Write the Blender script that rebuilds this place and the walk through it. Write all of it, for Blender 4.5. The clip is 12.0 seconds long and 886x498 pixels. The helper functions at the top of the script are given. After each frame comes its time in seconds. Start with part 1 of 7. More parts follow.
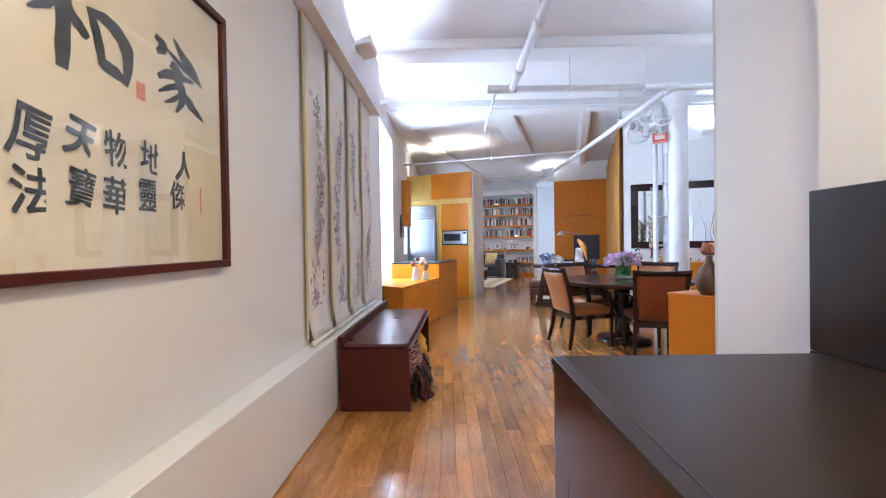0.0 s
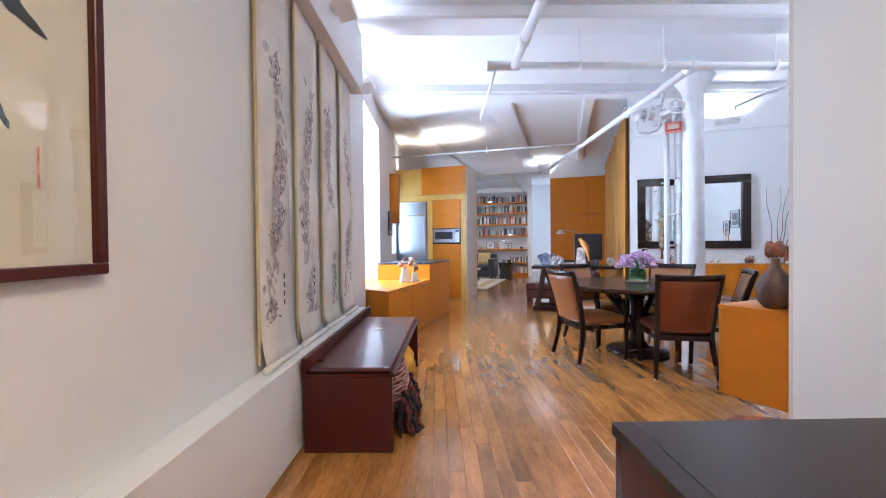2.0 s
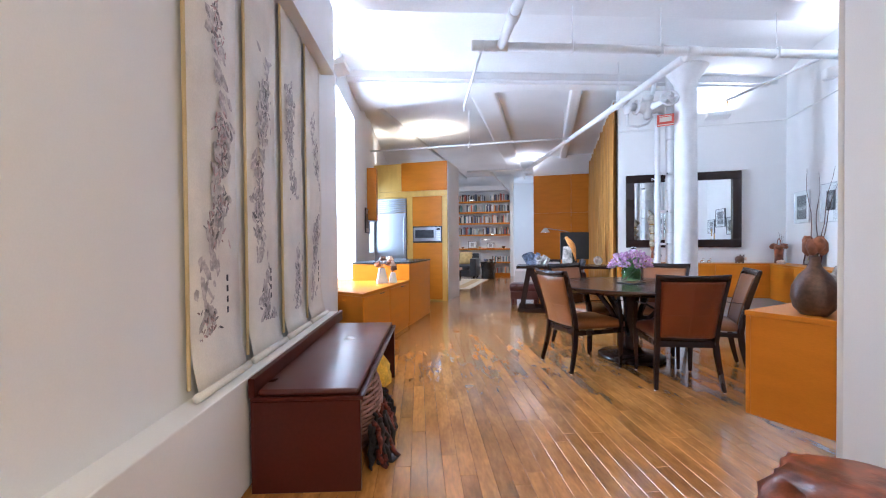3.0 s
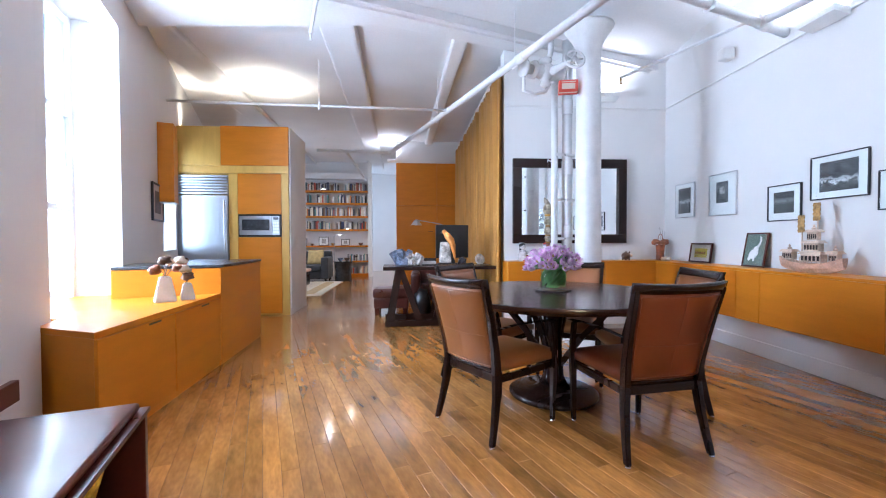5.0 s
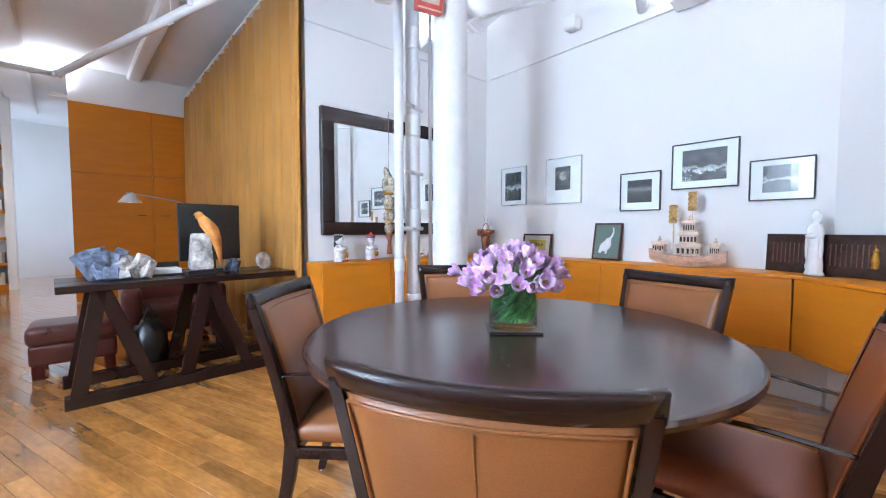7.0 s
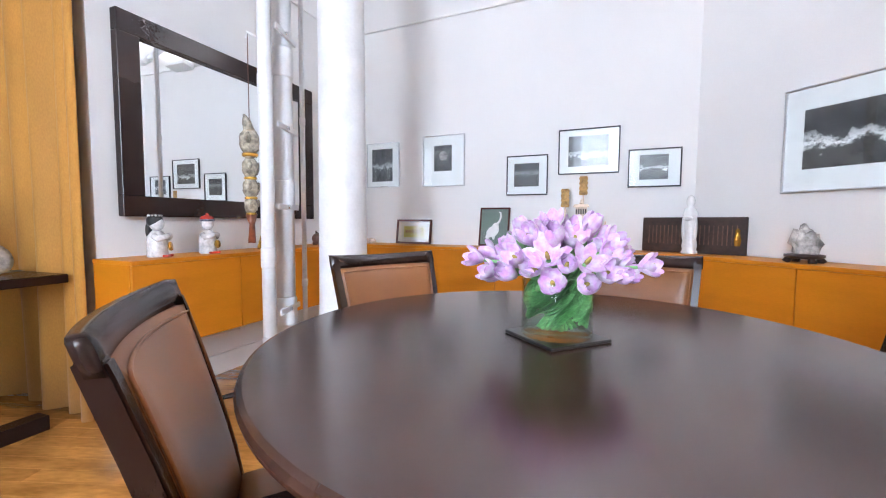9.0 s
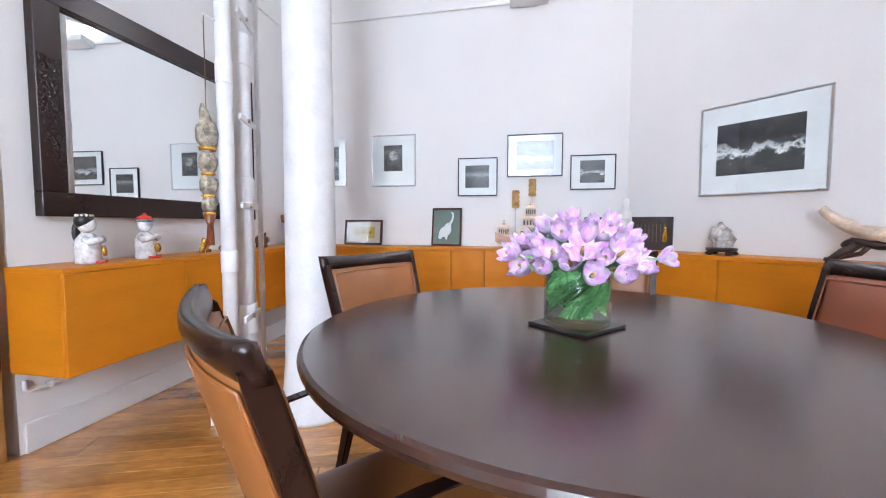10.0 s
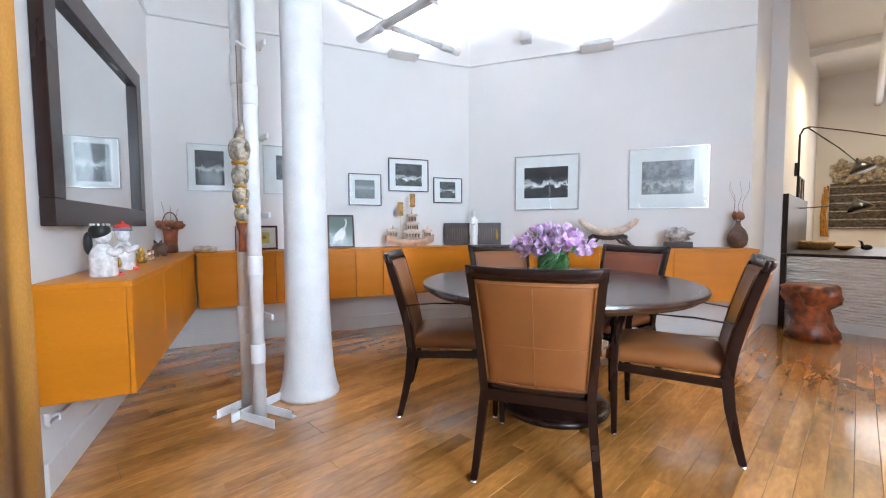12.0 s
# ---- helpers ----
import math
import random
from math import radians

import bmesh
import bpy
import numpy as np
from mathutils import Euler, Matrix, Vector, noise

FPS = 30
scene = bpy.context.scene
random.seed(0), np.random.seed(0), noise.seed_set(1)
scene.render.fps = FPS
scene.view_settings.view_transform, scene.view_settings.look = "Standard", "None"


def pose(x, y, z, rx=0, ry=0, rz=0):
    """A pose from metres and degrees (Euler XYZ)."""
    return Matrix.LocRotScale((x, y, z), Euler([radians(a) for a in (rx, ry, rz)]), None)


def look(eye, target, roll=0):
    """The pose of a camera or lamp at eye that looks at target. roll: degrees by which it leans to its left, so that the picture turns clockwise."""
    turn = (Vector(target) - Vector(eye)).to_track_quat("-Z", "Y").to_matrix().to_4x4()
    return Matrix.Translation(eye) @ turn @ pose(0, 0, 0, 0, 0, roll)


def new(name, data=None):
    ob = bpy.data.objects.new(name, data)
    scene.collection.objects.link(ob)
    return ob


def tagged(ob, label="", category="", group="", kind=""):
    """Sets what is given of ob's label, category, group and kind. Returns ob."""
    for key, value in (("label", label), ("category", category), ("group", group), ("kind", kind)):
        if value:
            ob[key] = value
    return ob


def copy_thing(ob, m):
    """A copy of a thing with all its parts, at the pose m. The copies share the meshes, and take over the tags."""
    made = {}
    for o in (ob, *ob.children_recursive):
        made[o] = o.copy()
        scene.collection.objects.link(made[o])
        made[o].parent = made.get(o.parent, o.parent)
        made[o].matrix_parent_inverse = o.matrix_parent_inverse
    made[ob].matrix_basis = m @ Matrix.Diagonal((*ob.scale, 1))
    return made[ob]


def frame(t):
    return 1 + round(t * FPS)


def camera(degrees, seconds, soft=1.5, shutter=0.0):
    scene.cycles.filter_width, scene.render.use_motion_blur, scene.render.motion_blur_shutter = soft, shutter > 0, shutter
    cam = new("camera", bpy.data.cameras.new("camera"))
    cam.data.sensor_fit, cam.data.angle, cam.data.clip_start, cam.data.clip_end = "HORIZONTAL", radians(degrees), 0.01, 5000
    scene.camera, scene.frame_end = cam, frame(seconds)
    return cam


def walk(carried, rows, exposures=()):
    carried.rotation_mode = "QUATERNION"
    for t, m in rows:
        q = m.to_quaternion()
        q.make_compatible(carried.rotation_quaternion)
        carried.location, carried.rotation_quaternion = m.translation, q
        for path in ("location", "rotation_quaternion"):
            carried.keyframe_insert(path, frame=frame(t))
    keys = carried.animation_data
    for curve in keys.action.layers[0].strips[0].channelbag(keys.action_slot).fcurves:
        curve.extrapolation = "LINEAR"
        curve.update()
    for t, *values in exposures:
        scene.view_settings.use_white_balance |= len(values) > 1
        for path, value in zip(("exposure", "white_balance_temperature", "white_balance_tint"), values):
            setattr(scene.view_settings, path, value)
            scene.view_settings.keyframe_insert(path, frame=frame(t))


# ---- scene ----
cam = camera(94.8, 12.0, soft=1.1)
PATH = [
    (0, (-0.025, -0.017, 1.2), (-0.048, 1.983, 1.178), -0.9),
    (0.5, (-0.031, 0.123, 1.195), (-0.05, 2.123, 1.174), -0.8),
    (1, (-0.04, 0.266, 1.194), (-0.051, 2.266, 1.172), -0.8),
    (1.5, (-0.044, 0.418, 1.195), (-0.043, 2.418, 1.17), -0.7),
    (2, (-0.041, 0.584, 1.194), (-0.018, 2.584, 1.167), -0.6),
    (2.5, (-0.035, 0.772, 1.186), (0.024, 2.771, 1.158), -0.5),
    (4.5, (0.091, 2.007, 1.125), (0.642, 3.929, 1.089), -0.4),
    (5, (0.188, 2.59, 1.123), (0.993, 4.42, 1.08), -0.2),
    (5.5, (0.297, 3.114, 1.137), (1.352, 4.812, 1.082), -0.2),
    (6, (0.398, 3.594, 1.16), (1.715, 5.097, 1.082), -0.2),
    (6.5, (0.502, 4.034, 1.157), (2.052, 5.295, 1.068), -0.1),
    (7, (0.622, 4.435, 1.137), (2.358, 5.423, 1.036), 0.0),
    (7.5, (0.783, 4.764, 1.114), (2.658, 5.45, 0.997), 0.2),
    (9.5, (1.036, 5.343, 1.048), (3.031, 5.274, 0.92), 0.2),
    (10, (1.017, 5.535, 1.046), (2.989, 5.228, 0.923), 0.1),
    (10.5, (1.01, 5.863, 1.023), (2.885, 5.178, 0.91), 0.3),
    (11, (0.967, 6.269, 1.041), (2.699, 5.277, 0.921), 0.2),
    (11.5, (0.901, 6.663, 1.072), (2.488, 5.452, 0.949), -0.0),
    (12, (0.865, 7.091, 1.071), (2.292, 5.694, 0.957), -0.3),
]
walk(cam, [(t, look(eye, target, roll)) for t, eye, target, roll in PATH],
     exposures=[(0.0, 0.12, 5100, 15), (2.5, 0.10, 5100, 15), (5.0, 0.06, 5150, 15), (7.5, 0.20, 5400, 13), (9.5, 0.10, 5850, 18), (12.0, -0.02, 5650, 12)])

# ---- world, lights and exposure ----
scene.view_settings.exposure = 0.0
world = bpy.data.worlds.new("sky_world")
scene.world = world
world.use_nodes = True
wt = world.node_tree
wt.nodes.clear()
w_out = wt.nodes.new("ShaderNodeOutputWorld")
w_bg = wt.nodes.new("ShaderNodeBackground")
w_sky = wt.nodes.new("ShaderNodeTexSky")
w_sky.sky_type = "NISHITA"
w_sky.sun_disc = False
w_sky.sun_elevation = radians(42)
w_sky.sun_rotation = radians(200)
w_bg.inputs["Strength"].default_value = 0.15
wt.links.new(w_sky.outputs[0], w_bg.inputs[0])
wt.links.new(w_bg.outputs[0], w_out.inputs[0])


def area_lamp(name, eye, target, sx, sy, watts, colour=(1, 1, 1), spread=180):
    d = bpy.data.lights.new(name, "AREA")
    d.shape, d.size, d.size_y, d.energy, d.color = "RECTANGLE", sx, sy, watts, colour
    d.spread = radians(spread)
    ob = new(name, d)
    ob.matrix_world = look(eye, target)
    return ob


area_lamp("kitchen_window_daylight", (-1.3, 9.13, 1.7), (3, 9.0, 1.5), 0.75, 1.3, 8, (0.86, 0.95, 1.0))
# daylight in the tall window of the west wall
area_lamp("window_daylight", (-1.34, 6.52, 1.9), (3, 6.2, 1.4), 1.1, 2.4, 165, (0.86, 0.95, 1.0))
# added fill behind the walker; the south wall has no window
area_lamp("south_fill", (0.1, -2.3, 1.9), (0.6, 3, 1.4), 1.6, 1.6, 22, (1.0, 0.90, 0.78))
# added cool fill for the shelves and closet, no opening behind it
area_lamp("living_room_fill", (-0.6, 13.2, 1.9), (4, 13.0, 1.2), 2.4, 2.0, 40, (0.88, 0.95, 1.0))
# unseen bluish fill added to brighten the far passage
area_lamp("passage_fill", (2.2, 16.85, 2.0), (4, 16.9, 1.4), 0.9, 1.6, 40, (0.85, 0.94, 1.0))

# ---- materials ----
def mat(name, base, rough=0.5, metal=0.0, vary=0.06, scale=6.0, bump=0.05, bscale=60.0, stretch=(1, 1, 1), coat=0.0, spec=0.5, tint=None, rand=0.0, sheen=0.0, rvar=0.08, crough=0.12):
    """A painted, wooden, leather or stone surface: two scales of variation, fine relief, optional difference from piece to piece."""
    m = bpy.data.materials.new(name)
    m.use_nodes = True
    t = m.node_tree
    n, l = t.nodes, t.links
    b = n["Principled BSDF"]
    b.inputs["Metallic"].default_value = metal
    b.inputs["Coat Weight"].default_value = coat
    b.inputs["Coat Roughness"].default_value = crough
    b.inputs["Specular IOR Level"].default_value = spec
    b.inputs["Sheen Weight"].default_value = sheen
    tc = n.new("ShaderNodeTexCoord")
    mp = n.new("ShaderNodeMapping")
    mp.inputs["Scale"].default_value = stretch
    l.new(tc.outputs["Object"], mp.inputs[0])
    info = n.new("ShaderNodeObjectInfo")
    off = n.new("ShaderNodeVectorMath")
    off.operation = "MULTIPLY_ADD"
    comb = n.new("ShaderNodeCombineXYZ")
    for i in range(3):
        l.new(info.outputs["Random"], comb.inputs[i])
    off.inputs[1].default_value = (17.0, 9.0, 5.0)
    l.new(comb.outputs[0], off.inputs[0])
    l.new(mp.outputs[0], off.inputs[2])
    big = n.new("ShaderNodeTexNoise")
    big.inputs["Scale"].default_value = scale
    big.inputs["Detail"].default_value = 5
    fine = n.new("ShaderNodeTexNoise")
    fine.inputs["Scale"].default_value = bscale
    fine.inputs["Detail"].default_value = 4
    l.new(off.outputs[0], big.inputs["Vector"])
    l.new(off.outputs[0], fine.inputs["Vector"])
    mix = n.new("ShaderNodeMix")
    mix.data_type = "RGBA"
    dark = tint or tuple(c * (1 - 2.2 * vary) for c in base)
    lite = tuple(min(1, c * (1 + vary)) for c in base)
    mix.inputs[6].default_value = (*dark, 1)
    mix.inputs[7].default_value = (*lite, 1)
    ramp = n.new("ShaderNodeMapRange")
    ramp.inputs["From Min"].default_value = 0.3
    ramp.inputs["From Max"].default_value = 0.62
    l.new(big.outputs["Fac"], ramp.inputs[0])
    l.new(ramp.outputs[0], mix.inputs[0])
    col = mix.outputs[2]
    mul = n.new("ShaderNodeMix")
    mul.data_type, mul.blend_type = "RGBA", "MULTIPLY"
    mul.inputs[0].default_value = 1.0
    g = n.new("ShaderNodeMapRange")
    g.inputs["From Min"].default_value, g.inputs["From Max"].default_value = 0.3, 0.7
    g.inputs["To Min"].default_value, g.inputs["To Max"].default_value = 1 - 1.5 * vary, 1 + 0.5 * vary
    l.new(fine.outputs["Fac"], g.inputs[0])
    l.new(col, mul.inputs[6])
    l.new(g.outputs[0], mul.inputs[7])
    col = mul.outputs[2]
    if rand:
        r = n.new("ShaderNodeMapRange")
        r.inputs["To Min"].default_value, r.inputs["To Max"].default_value = 1 - rand, 1 + rand * 0.6
        geo = n.new("ShaderNodeNewGeometry")
        mix_r = n.new("ShaderNodeMath")
        mix_r.operation = "ADD"
        wrap = n.new("ShaderNodeMath")
        wrap.operation = "FRACT"
        l.new(info.outputs["Random"], mix_r.inputs[0])
        l.new(geo.outputs["Random Per Island"], mix_r.inputs[1])
        l.new(mix_r.outputs[0], wrap.inputs[0])
        l.new(wrap.outputs[0], r.inputs[0])
        m2 = n.new("ShaderNodeMix")
        m2.data_type, m2.blend_type = "RGBA", "MULTIPLY"
        m2.inputs[0].default_value = 1.0
        l.new(col, m2.inputs[6])
        l.new(r.outputs[0], m2.inputs[7])
        col = m2.outputs[2]
    l.new(col, b.inputs["Base Color"])
    rr = n.new("ShaderNodeMapRange")
    rr.inputs["To Min"].default_value, rr.inputs["To Max"].default_value = max(0.02, rough - rvar), min(1, rough + rvar)
    l.new(big.outputs["Fac"], rr.inputs[0])
    l.new(rr.outputs[0], b.inputs["Roughness"])
    if bump:
        bp = n.new("ShaderNodeBump")
        bp.inputs["Strength"].default_value = bump
        bp.inputs["Distance"].default_value = 0.01
        l.new(fine.outputs["Fac"], bp.inputs["Height"])
        l.new(bp.outputs[0], b.inputs["Normal"])
    return m


def glass_mat(name, tint=(1, 1, 1), rough=0.0, ior=1.45):
    m = bpy.data.materials.new(name)
    m.use_nodes = True
    b = m.node_tree.nodes["Principled BSDF"]
    b.inputs["Base Color"].default_value = (*tint, 1)
    b.inputs["Roughness"].default_value = rough
    b.inputs["Transmission Weight"].default_value = 1.0
    b.inputs["IOR"].default_value = ior
    return m


def glow_mat(name, colour, strength):
    m = bpy.data.materials.new(name)
    m.use_nodes = True
    b = m.node_tree.nodes["Principled BSDF"]
    b.inputs["Base Color"].default_value = (*colour, 1)
    b.inputs["Emission Color"].default_value = (*colour, 1)
    b.inputs["Emission Strength"].default_value = strength
    return m


WALL = mat("white_wall_paint", (0.80, 0.79, 0.775), 0.6, vary=0.015, scale=1.2, bump=0.04, bscale=180)
CEIL = mat("white_ceiling_paint", (0.80, 0.80, 0.80), 0.65, vary=0.02, scale=1.5, bump=0.06, bscale=40)
TRIM = mat("white_trim_paint", (0.80, 0.79, 0.77), 0.4, vary=0.02, scale=3, bump=0.03, bscale=90)
IRON = mat("white_painted_iron", (0.80, 0.80, 0.80), 0.35, vary=0.03, scale=8, bump=0.08, bscale=70)
ORANGE = mat("orange_stained_veneer", (0.56, 0.19, 0.006), 0.40, vary=0.035, scale=2.5, bump=0.015, bscale=55, stretch=(1, 1, 5), spec=0.22)
YELLOW = mat("pale_yellow_veneer", (0.62, 0.39, 0.085), 0.36, vary=0.04, scale=2.5, bump=0.015, bscale=55, stretch=(5, 5, 1), spec=0.35)
TABLEW = mat("espresso_table_lacquer", (0.046, 0.020, 0.014), 0.21, vary=0.015, scale=1.2, bump=0.0, bscale=90, stretch=(1, 5, 1), rvar=0.0, spec=0.72)
ESPRESSO = mat("espresso_stained_wood", (0.019, 0.008, 0.006), 0.27, vary=0.03, scale=1.2, bump=0.006, bscale=90, stretch=(1, 5, 1), rvar=0.02, spec=0.34)
COUNTERW = mat("dark_walnut_counter_veneer", (0.022, 0.012, 0.008), 0.36, vary=0.12, scale=1.6, bump=0.012, bscale=70, stretch=(1, 6, 1), rvar=0.04, spec=0.36)
MAHOG = mat("red_mahogany", (0.070, 0.012, 0.007), 0.30, spec=0.26, vary=0.08, scale=2, bump=0.015, bscale=60, stretch=(1, 7, 1))
LEATHER = mat("tan_leather", (0.265, 0.098, 0.026), 0.36, vary=0.09, scale=3.0, bump=0.07, bscale=260)
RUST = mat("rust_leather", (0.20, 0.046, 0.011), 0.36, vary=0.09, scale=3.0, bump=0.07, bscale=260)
OXBLOOD = mat("oxblood_leather", (0.085, 0.018, 0.012), 0.3, vary=0.10, scale=4, bump=0.05, bscale=220, coat=0.15)
BLACK = mat("black_lacquer", (0.014, 0.013, 0.013), 0.3, vary=0.1, scale=5, bump=0.02)
STONE = mat("dark_stone_counter", (0.035, 0.036, 0.04), 0.25, vary=0.2, scale=20, bump=0.02, bscale=140)
STEEL = mat("brushed_steel", (0.40, 0.42, 0.46), 0.30, metal=1.0, vary=0.015, scale=2, bump=0.0, rvar=0.02)
CURTAIN = mat("ochre_curtain_cloth", (0.44, 0.205, 0.028), 0.75, vary=0.08, scale=3, bump=0.10, bscale=180, stretch=(1, 1, 0.4), sheen=0.08)
FLOORM = mat("oiled_maple_plank", (0.53, 0.232, 0.050), 0.24, vary=0.16, scale=4.5, bump=0.0, bscale=26, stretch=(2.2, 0.55, 1), coat=1.0, rand=0.29, crough=0.10, rvar=0.06)
CREAM = mat("cream_paper", (0.61, 0.53, 0.45), 0.7, vary=0.04, scale=5, bump=0.03, bscale=120)
SILK = mat("pale_gold_silk", (0.66, 0.50, 0.25), 0.6, vary=0.06, scale=8, bump=0.05, bscale=220)
SCROLLP = mat("ivory_scroll_paper", (0.78, 0.73, 0.655), 0.65, vary=0.05, scale=4, bump=0.03, bscale=120)
INK = mat("black_ink", (0.035, 0.036, 0.048), 0.6, vary=0.3, scale=12, bump=0.0)
REDINK = mat("red_seal_ink", (0.58, 0.20, 0.14), 0.6, vary=0.2, scale=40, bump=0.0)
ROSEINK = mat("rose_ink_wash", (0.47, 0.32, 0.30), 0.7, vary=0.3, scale=30, bump=0.0)
PALEWASH = mat("pale_ink_wash", (0.56, 0.50, 0.47), 0.7, vary=0.2, scale=25, bump=0.0)
SOFTINK = mat("faded_black_ink", (0.23, 0.21, 0.21), 0.7, vary=0.3, scale=30, bump=0.0)
GREYINK = mat("grey_ink_wash", (0.42, 0.395, 0.385), 0.7, vary=0.25, scale=30, bump=0.0)
CHROME = mat("polished_chrome", (0.75, 0.75, 0.76), 0.12, metal=1.0, vary=0.02, bump=0.0)
ALU = mat("silver_frame_metal", (0.62, 0.62, 0.63), 0.3, metal=1.0, vary=0.03, bump=0.02)
BLKFRAME = mat("black_frame_metal", (0.02, 0.02, 0.022), 0.35, vary=0.1, bump=0.02)
MATBOARD = mat("white_mat_board", (0.80, 0.80, 0.79), 0.75, vary=0.015, scale=10, bump=0.02, bscale=200)
PORCELAIN = mat("white_glazed_porcelain", (0.80, 0.79, 0.77), 0.12, vary=0.03, scale=12, bump=0.02, coat=0.4)
FIGURE = mat("painted_porcelain", (0.74, 0.72, 0.71), 0.15, vary=0.13, scale=26, bump=0.08, bscale=60, coat=0.4)
IVORY = mat("carved_ivory", (0.70, 0.55, 0.42), 0.45, vary=0.12, scale=14, bump=0.25, bscale=70)
PINKWOOD = mat("pale_carved_wood", (0.68, 0.44, 0.31), 0.55, vary=0.12, scale=14, bump=0.2, bscale=80)
DARKWOOD = mat("carved_blackwood", (0.035, 0.016, 0.012), 0.35, vary=0.25, scale=20, bump=0.3, bscale=60)
ROOT = mat("red_root_wood", (0.30, 0.075, 0.022), 0.38, vary=0.4, scale=7, bump=0.6, bscale=18, coat=0.3)
CLAYB = mat("brown_stoneware", (0.13, 0.065, 0.04), 0.45, vary=0.25, scale=9, bump=0.15, bscale=60)
TERRA = mat("terracotta_clay", (0.34, 0.12, 0.05), 0.6, vary=0.25, scale=16, bump=0.3, bscale=50)
MINERAL = mat("grey_blue_mineral", (0.17, 0.20, 0.28), 0.3, vary=0.4, scale=14, bump=0.5, bscale=40)
QUARTZ = mat("pale_quartz", (0.58, 0.54, 0.50), 0.25, vary=0.25, scale=14, bump=0.5, bscale=45)
GOLD = mat("gilt_paint", (0.72, 0.40, 0.06), 0.25, metal=0.7, vary=0.1, bump=0.05)
REDPAINT = mat("red_glaze", (0.55, 0.05, 0.03), 0.25, vary=0.1, bump=0.0)
PARROT = mat("orange_carved_wood", (0.72, 0.30, 0.06), 0.4, vary=0.12, scale=10, bump=0.1)
CHARCOAL = mat("charcoal_upholstery", (0.030, 0.031, 0.036), 0.8, vary=0.15, scale=14, bump=0.2, bscale=260, sheen=0.2)
CUSHION = mat("mustard_cushion_cloth", (0.50, 0.36, 0.14), 0.85, vary=0.1, scale=14, bump=0.2, bscale=240, sheen=0.2)
RUGM = mat("cream_wool_rug", (0.60, 0.53, 0.42), 0.95, vary=0.08, scale=9, bump=0.4, bscale=160)
RUGB = mat("beige_wool_band", (0.44, 0.32, 0.17), 0.95, vary=0.08, scale=9, bump=0.4, bscale=160)
BASKETM = mat("pink_woven_cane", (0.34, 0.17, 0.13), 0.7, vary=0.15, scale=20, bump=0.2)
SCARF1 = mat("rust_fringe_wool", (0.16, 0.028, 0.014), 0.85, vary=0.3, scale=30, bump=0.3)
SCARF2 = mat("black_fringe_wool", (0.02, 0.014, 0.014), 0.85, vary=0.3, scale=30, bump=0.3)
YELLOWC = mat("yellow_cloth", (0.78, 0.42, 0.02), 0.8, vary=0.15, scale=12, bump=0.2)
PETAL = mat("mauve_tulip_petal", (0.66, 0.34, 0.70), 0.5, vary=0.12, scale=40, bump=0.03, tint=(0.88, 0.80, 0.88), rand=0.28, sheen=0.2)
LEAF = mat("tulip_leaf_green", (0.27, 0.57, 0.22), 0.45, vary=0.2, scale=14, bump=0.05, stretch=(1, 1, 6), rand=0.3)
ANTHER = mat("yellow_stamen", (0.55, 0.42, 0.10), 0.6, vary=0.2)


def thin_glass_mat(name):
    """A thin-walled vessel: clear straight through, with gloss by the angle."""
    m = bpy.data.materials.new(name)
    m.use_nodes = True
    n, l = m.node_tree.nodes, m.node_tree.links
    clear = n.new("ShaderNodeBsdfTransparent")
    clear.inputs[0].default_value = (0.93, 0.98, 0.95, 1)
    shine = n.new("ShaderNodeBsdfGlossy")
    shine.inputs["Roughness"].default_value = 0.03
    lw_ = n.new("ShaderNodeLayerWeight")
    pw_ = n.new("ShaderNodeMath")
    pw_.operation = "POWER"
    pw_.inputs[1].default_value = 4.0
    l.new(lw_.outputs["Facing"], pw_.inputs[0])
    fr_ = n.new("ShaderNodeMath")
    fr_.operation = "MULTIPLY_ADD"
    fr_.inputs[1].default_value, fr_.inputs[2].default_value = 0.6, 0.03
    l.new(pw_.outputs[0], fr_.inputs[0])
    mx = n.new("ShaderNodeMixShader")
    l.new(fr_.outputs[0], mx.inputs[0])
    l.new(clear.outputs[0], mx.inputs[1])
    l.new(shine.outputs[0], mx.inputs[2])
    l.new(mx.outputs[0], n["Material Output"].inputs[0])
    return m


THINGLASS = thin_glass_mat("thin_vase_glass")
GLASS = glass_mat("clear_glass", (0.97, 1.0, 0.98))
PICGLASS = glass_mat("coated_picture_glass", (0.98, 1.0, 0.99), ior=1.28)
MIRROR = mat("mirror_silver", (0.86, 0.88, 0.88), 0.02, metal=1.0, vary=0.0, bump=0.0)
for _n in MIRROR.node_tree.nodes:
    if _n.type == "MAP_RANGE" and _n.inputs["To Max"].default_value < 0.5:
        _n.inputs["To Min"].default_value = _n.inputs["To Max"].default_value = 0.005
WICKER = mat("straw_basket", (0.45, 0.27, 0.09), 0.8, vary=0.2, scale=30, bump=0.4, bscale=80)
TAPGREY = mat("grey_woven_wool", (0.16, 0.14, 0.12), 0.95, vary=0.3, scale=20, bump=0.4, bscale=90)
TAPCREAM = mat("cream_looped_wool", (0.50, 0.42, 0.31), 0.95, vary=0.25, scale=26, bump=0.8, bscale=40)
TAPGOLD = mat("golden_raffia", (0.55, 0.27, 0.04), 0.85, vary=0.25, scale=20, bump=0.4)
TILEW = mat("white_ribbed_tile", (0.76, 0.74, 0.71), 0.35, vary=0.04, scale=6, bump=0.04)
REDSIGN = mat("red_sign_paint", (0.58, 0.07, 0.04), 0.45, vary=0.1, scale=12)
LAMPGLOW = glow_mat("lamp_glow", (1.0, 0.86, 0.62), 12.0)


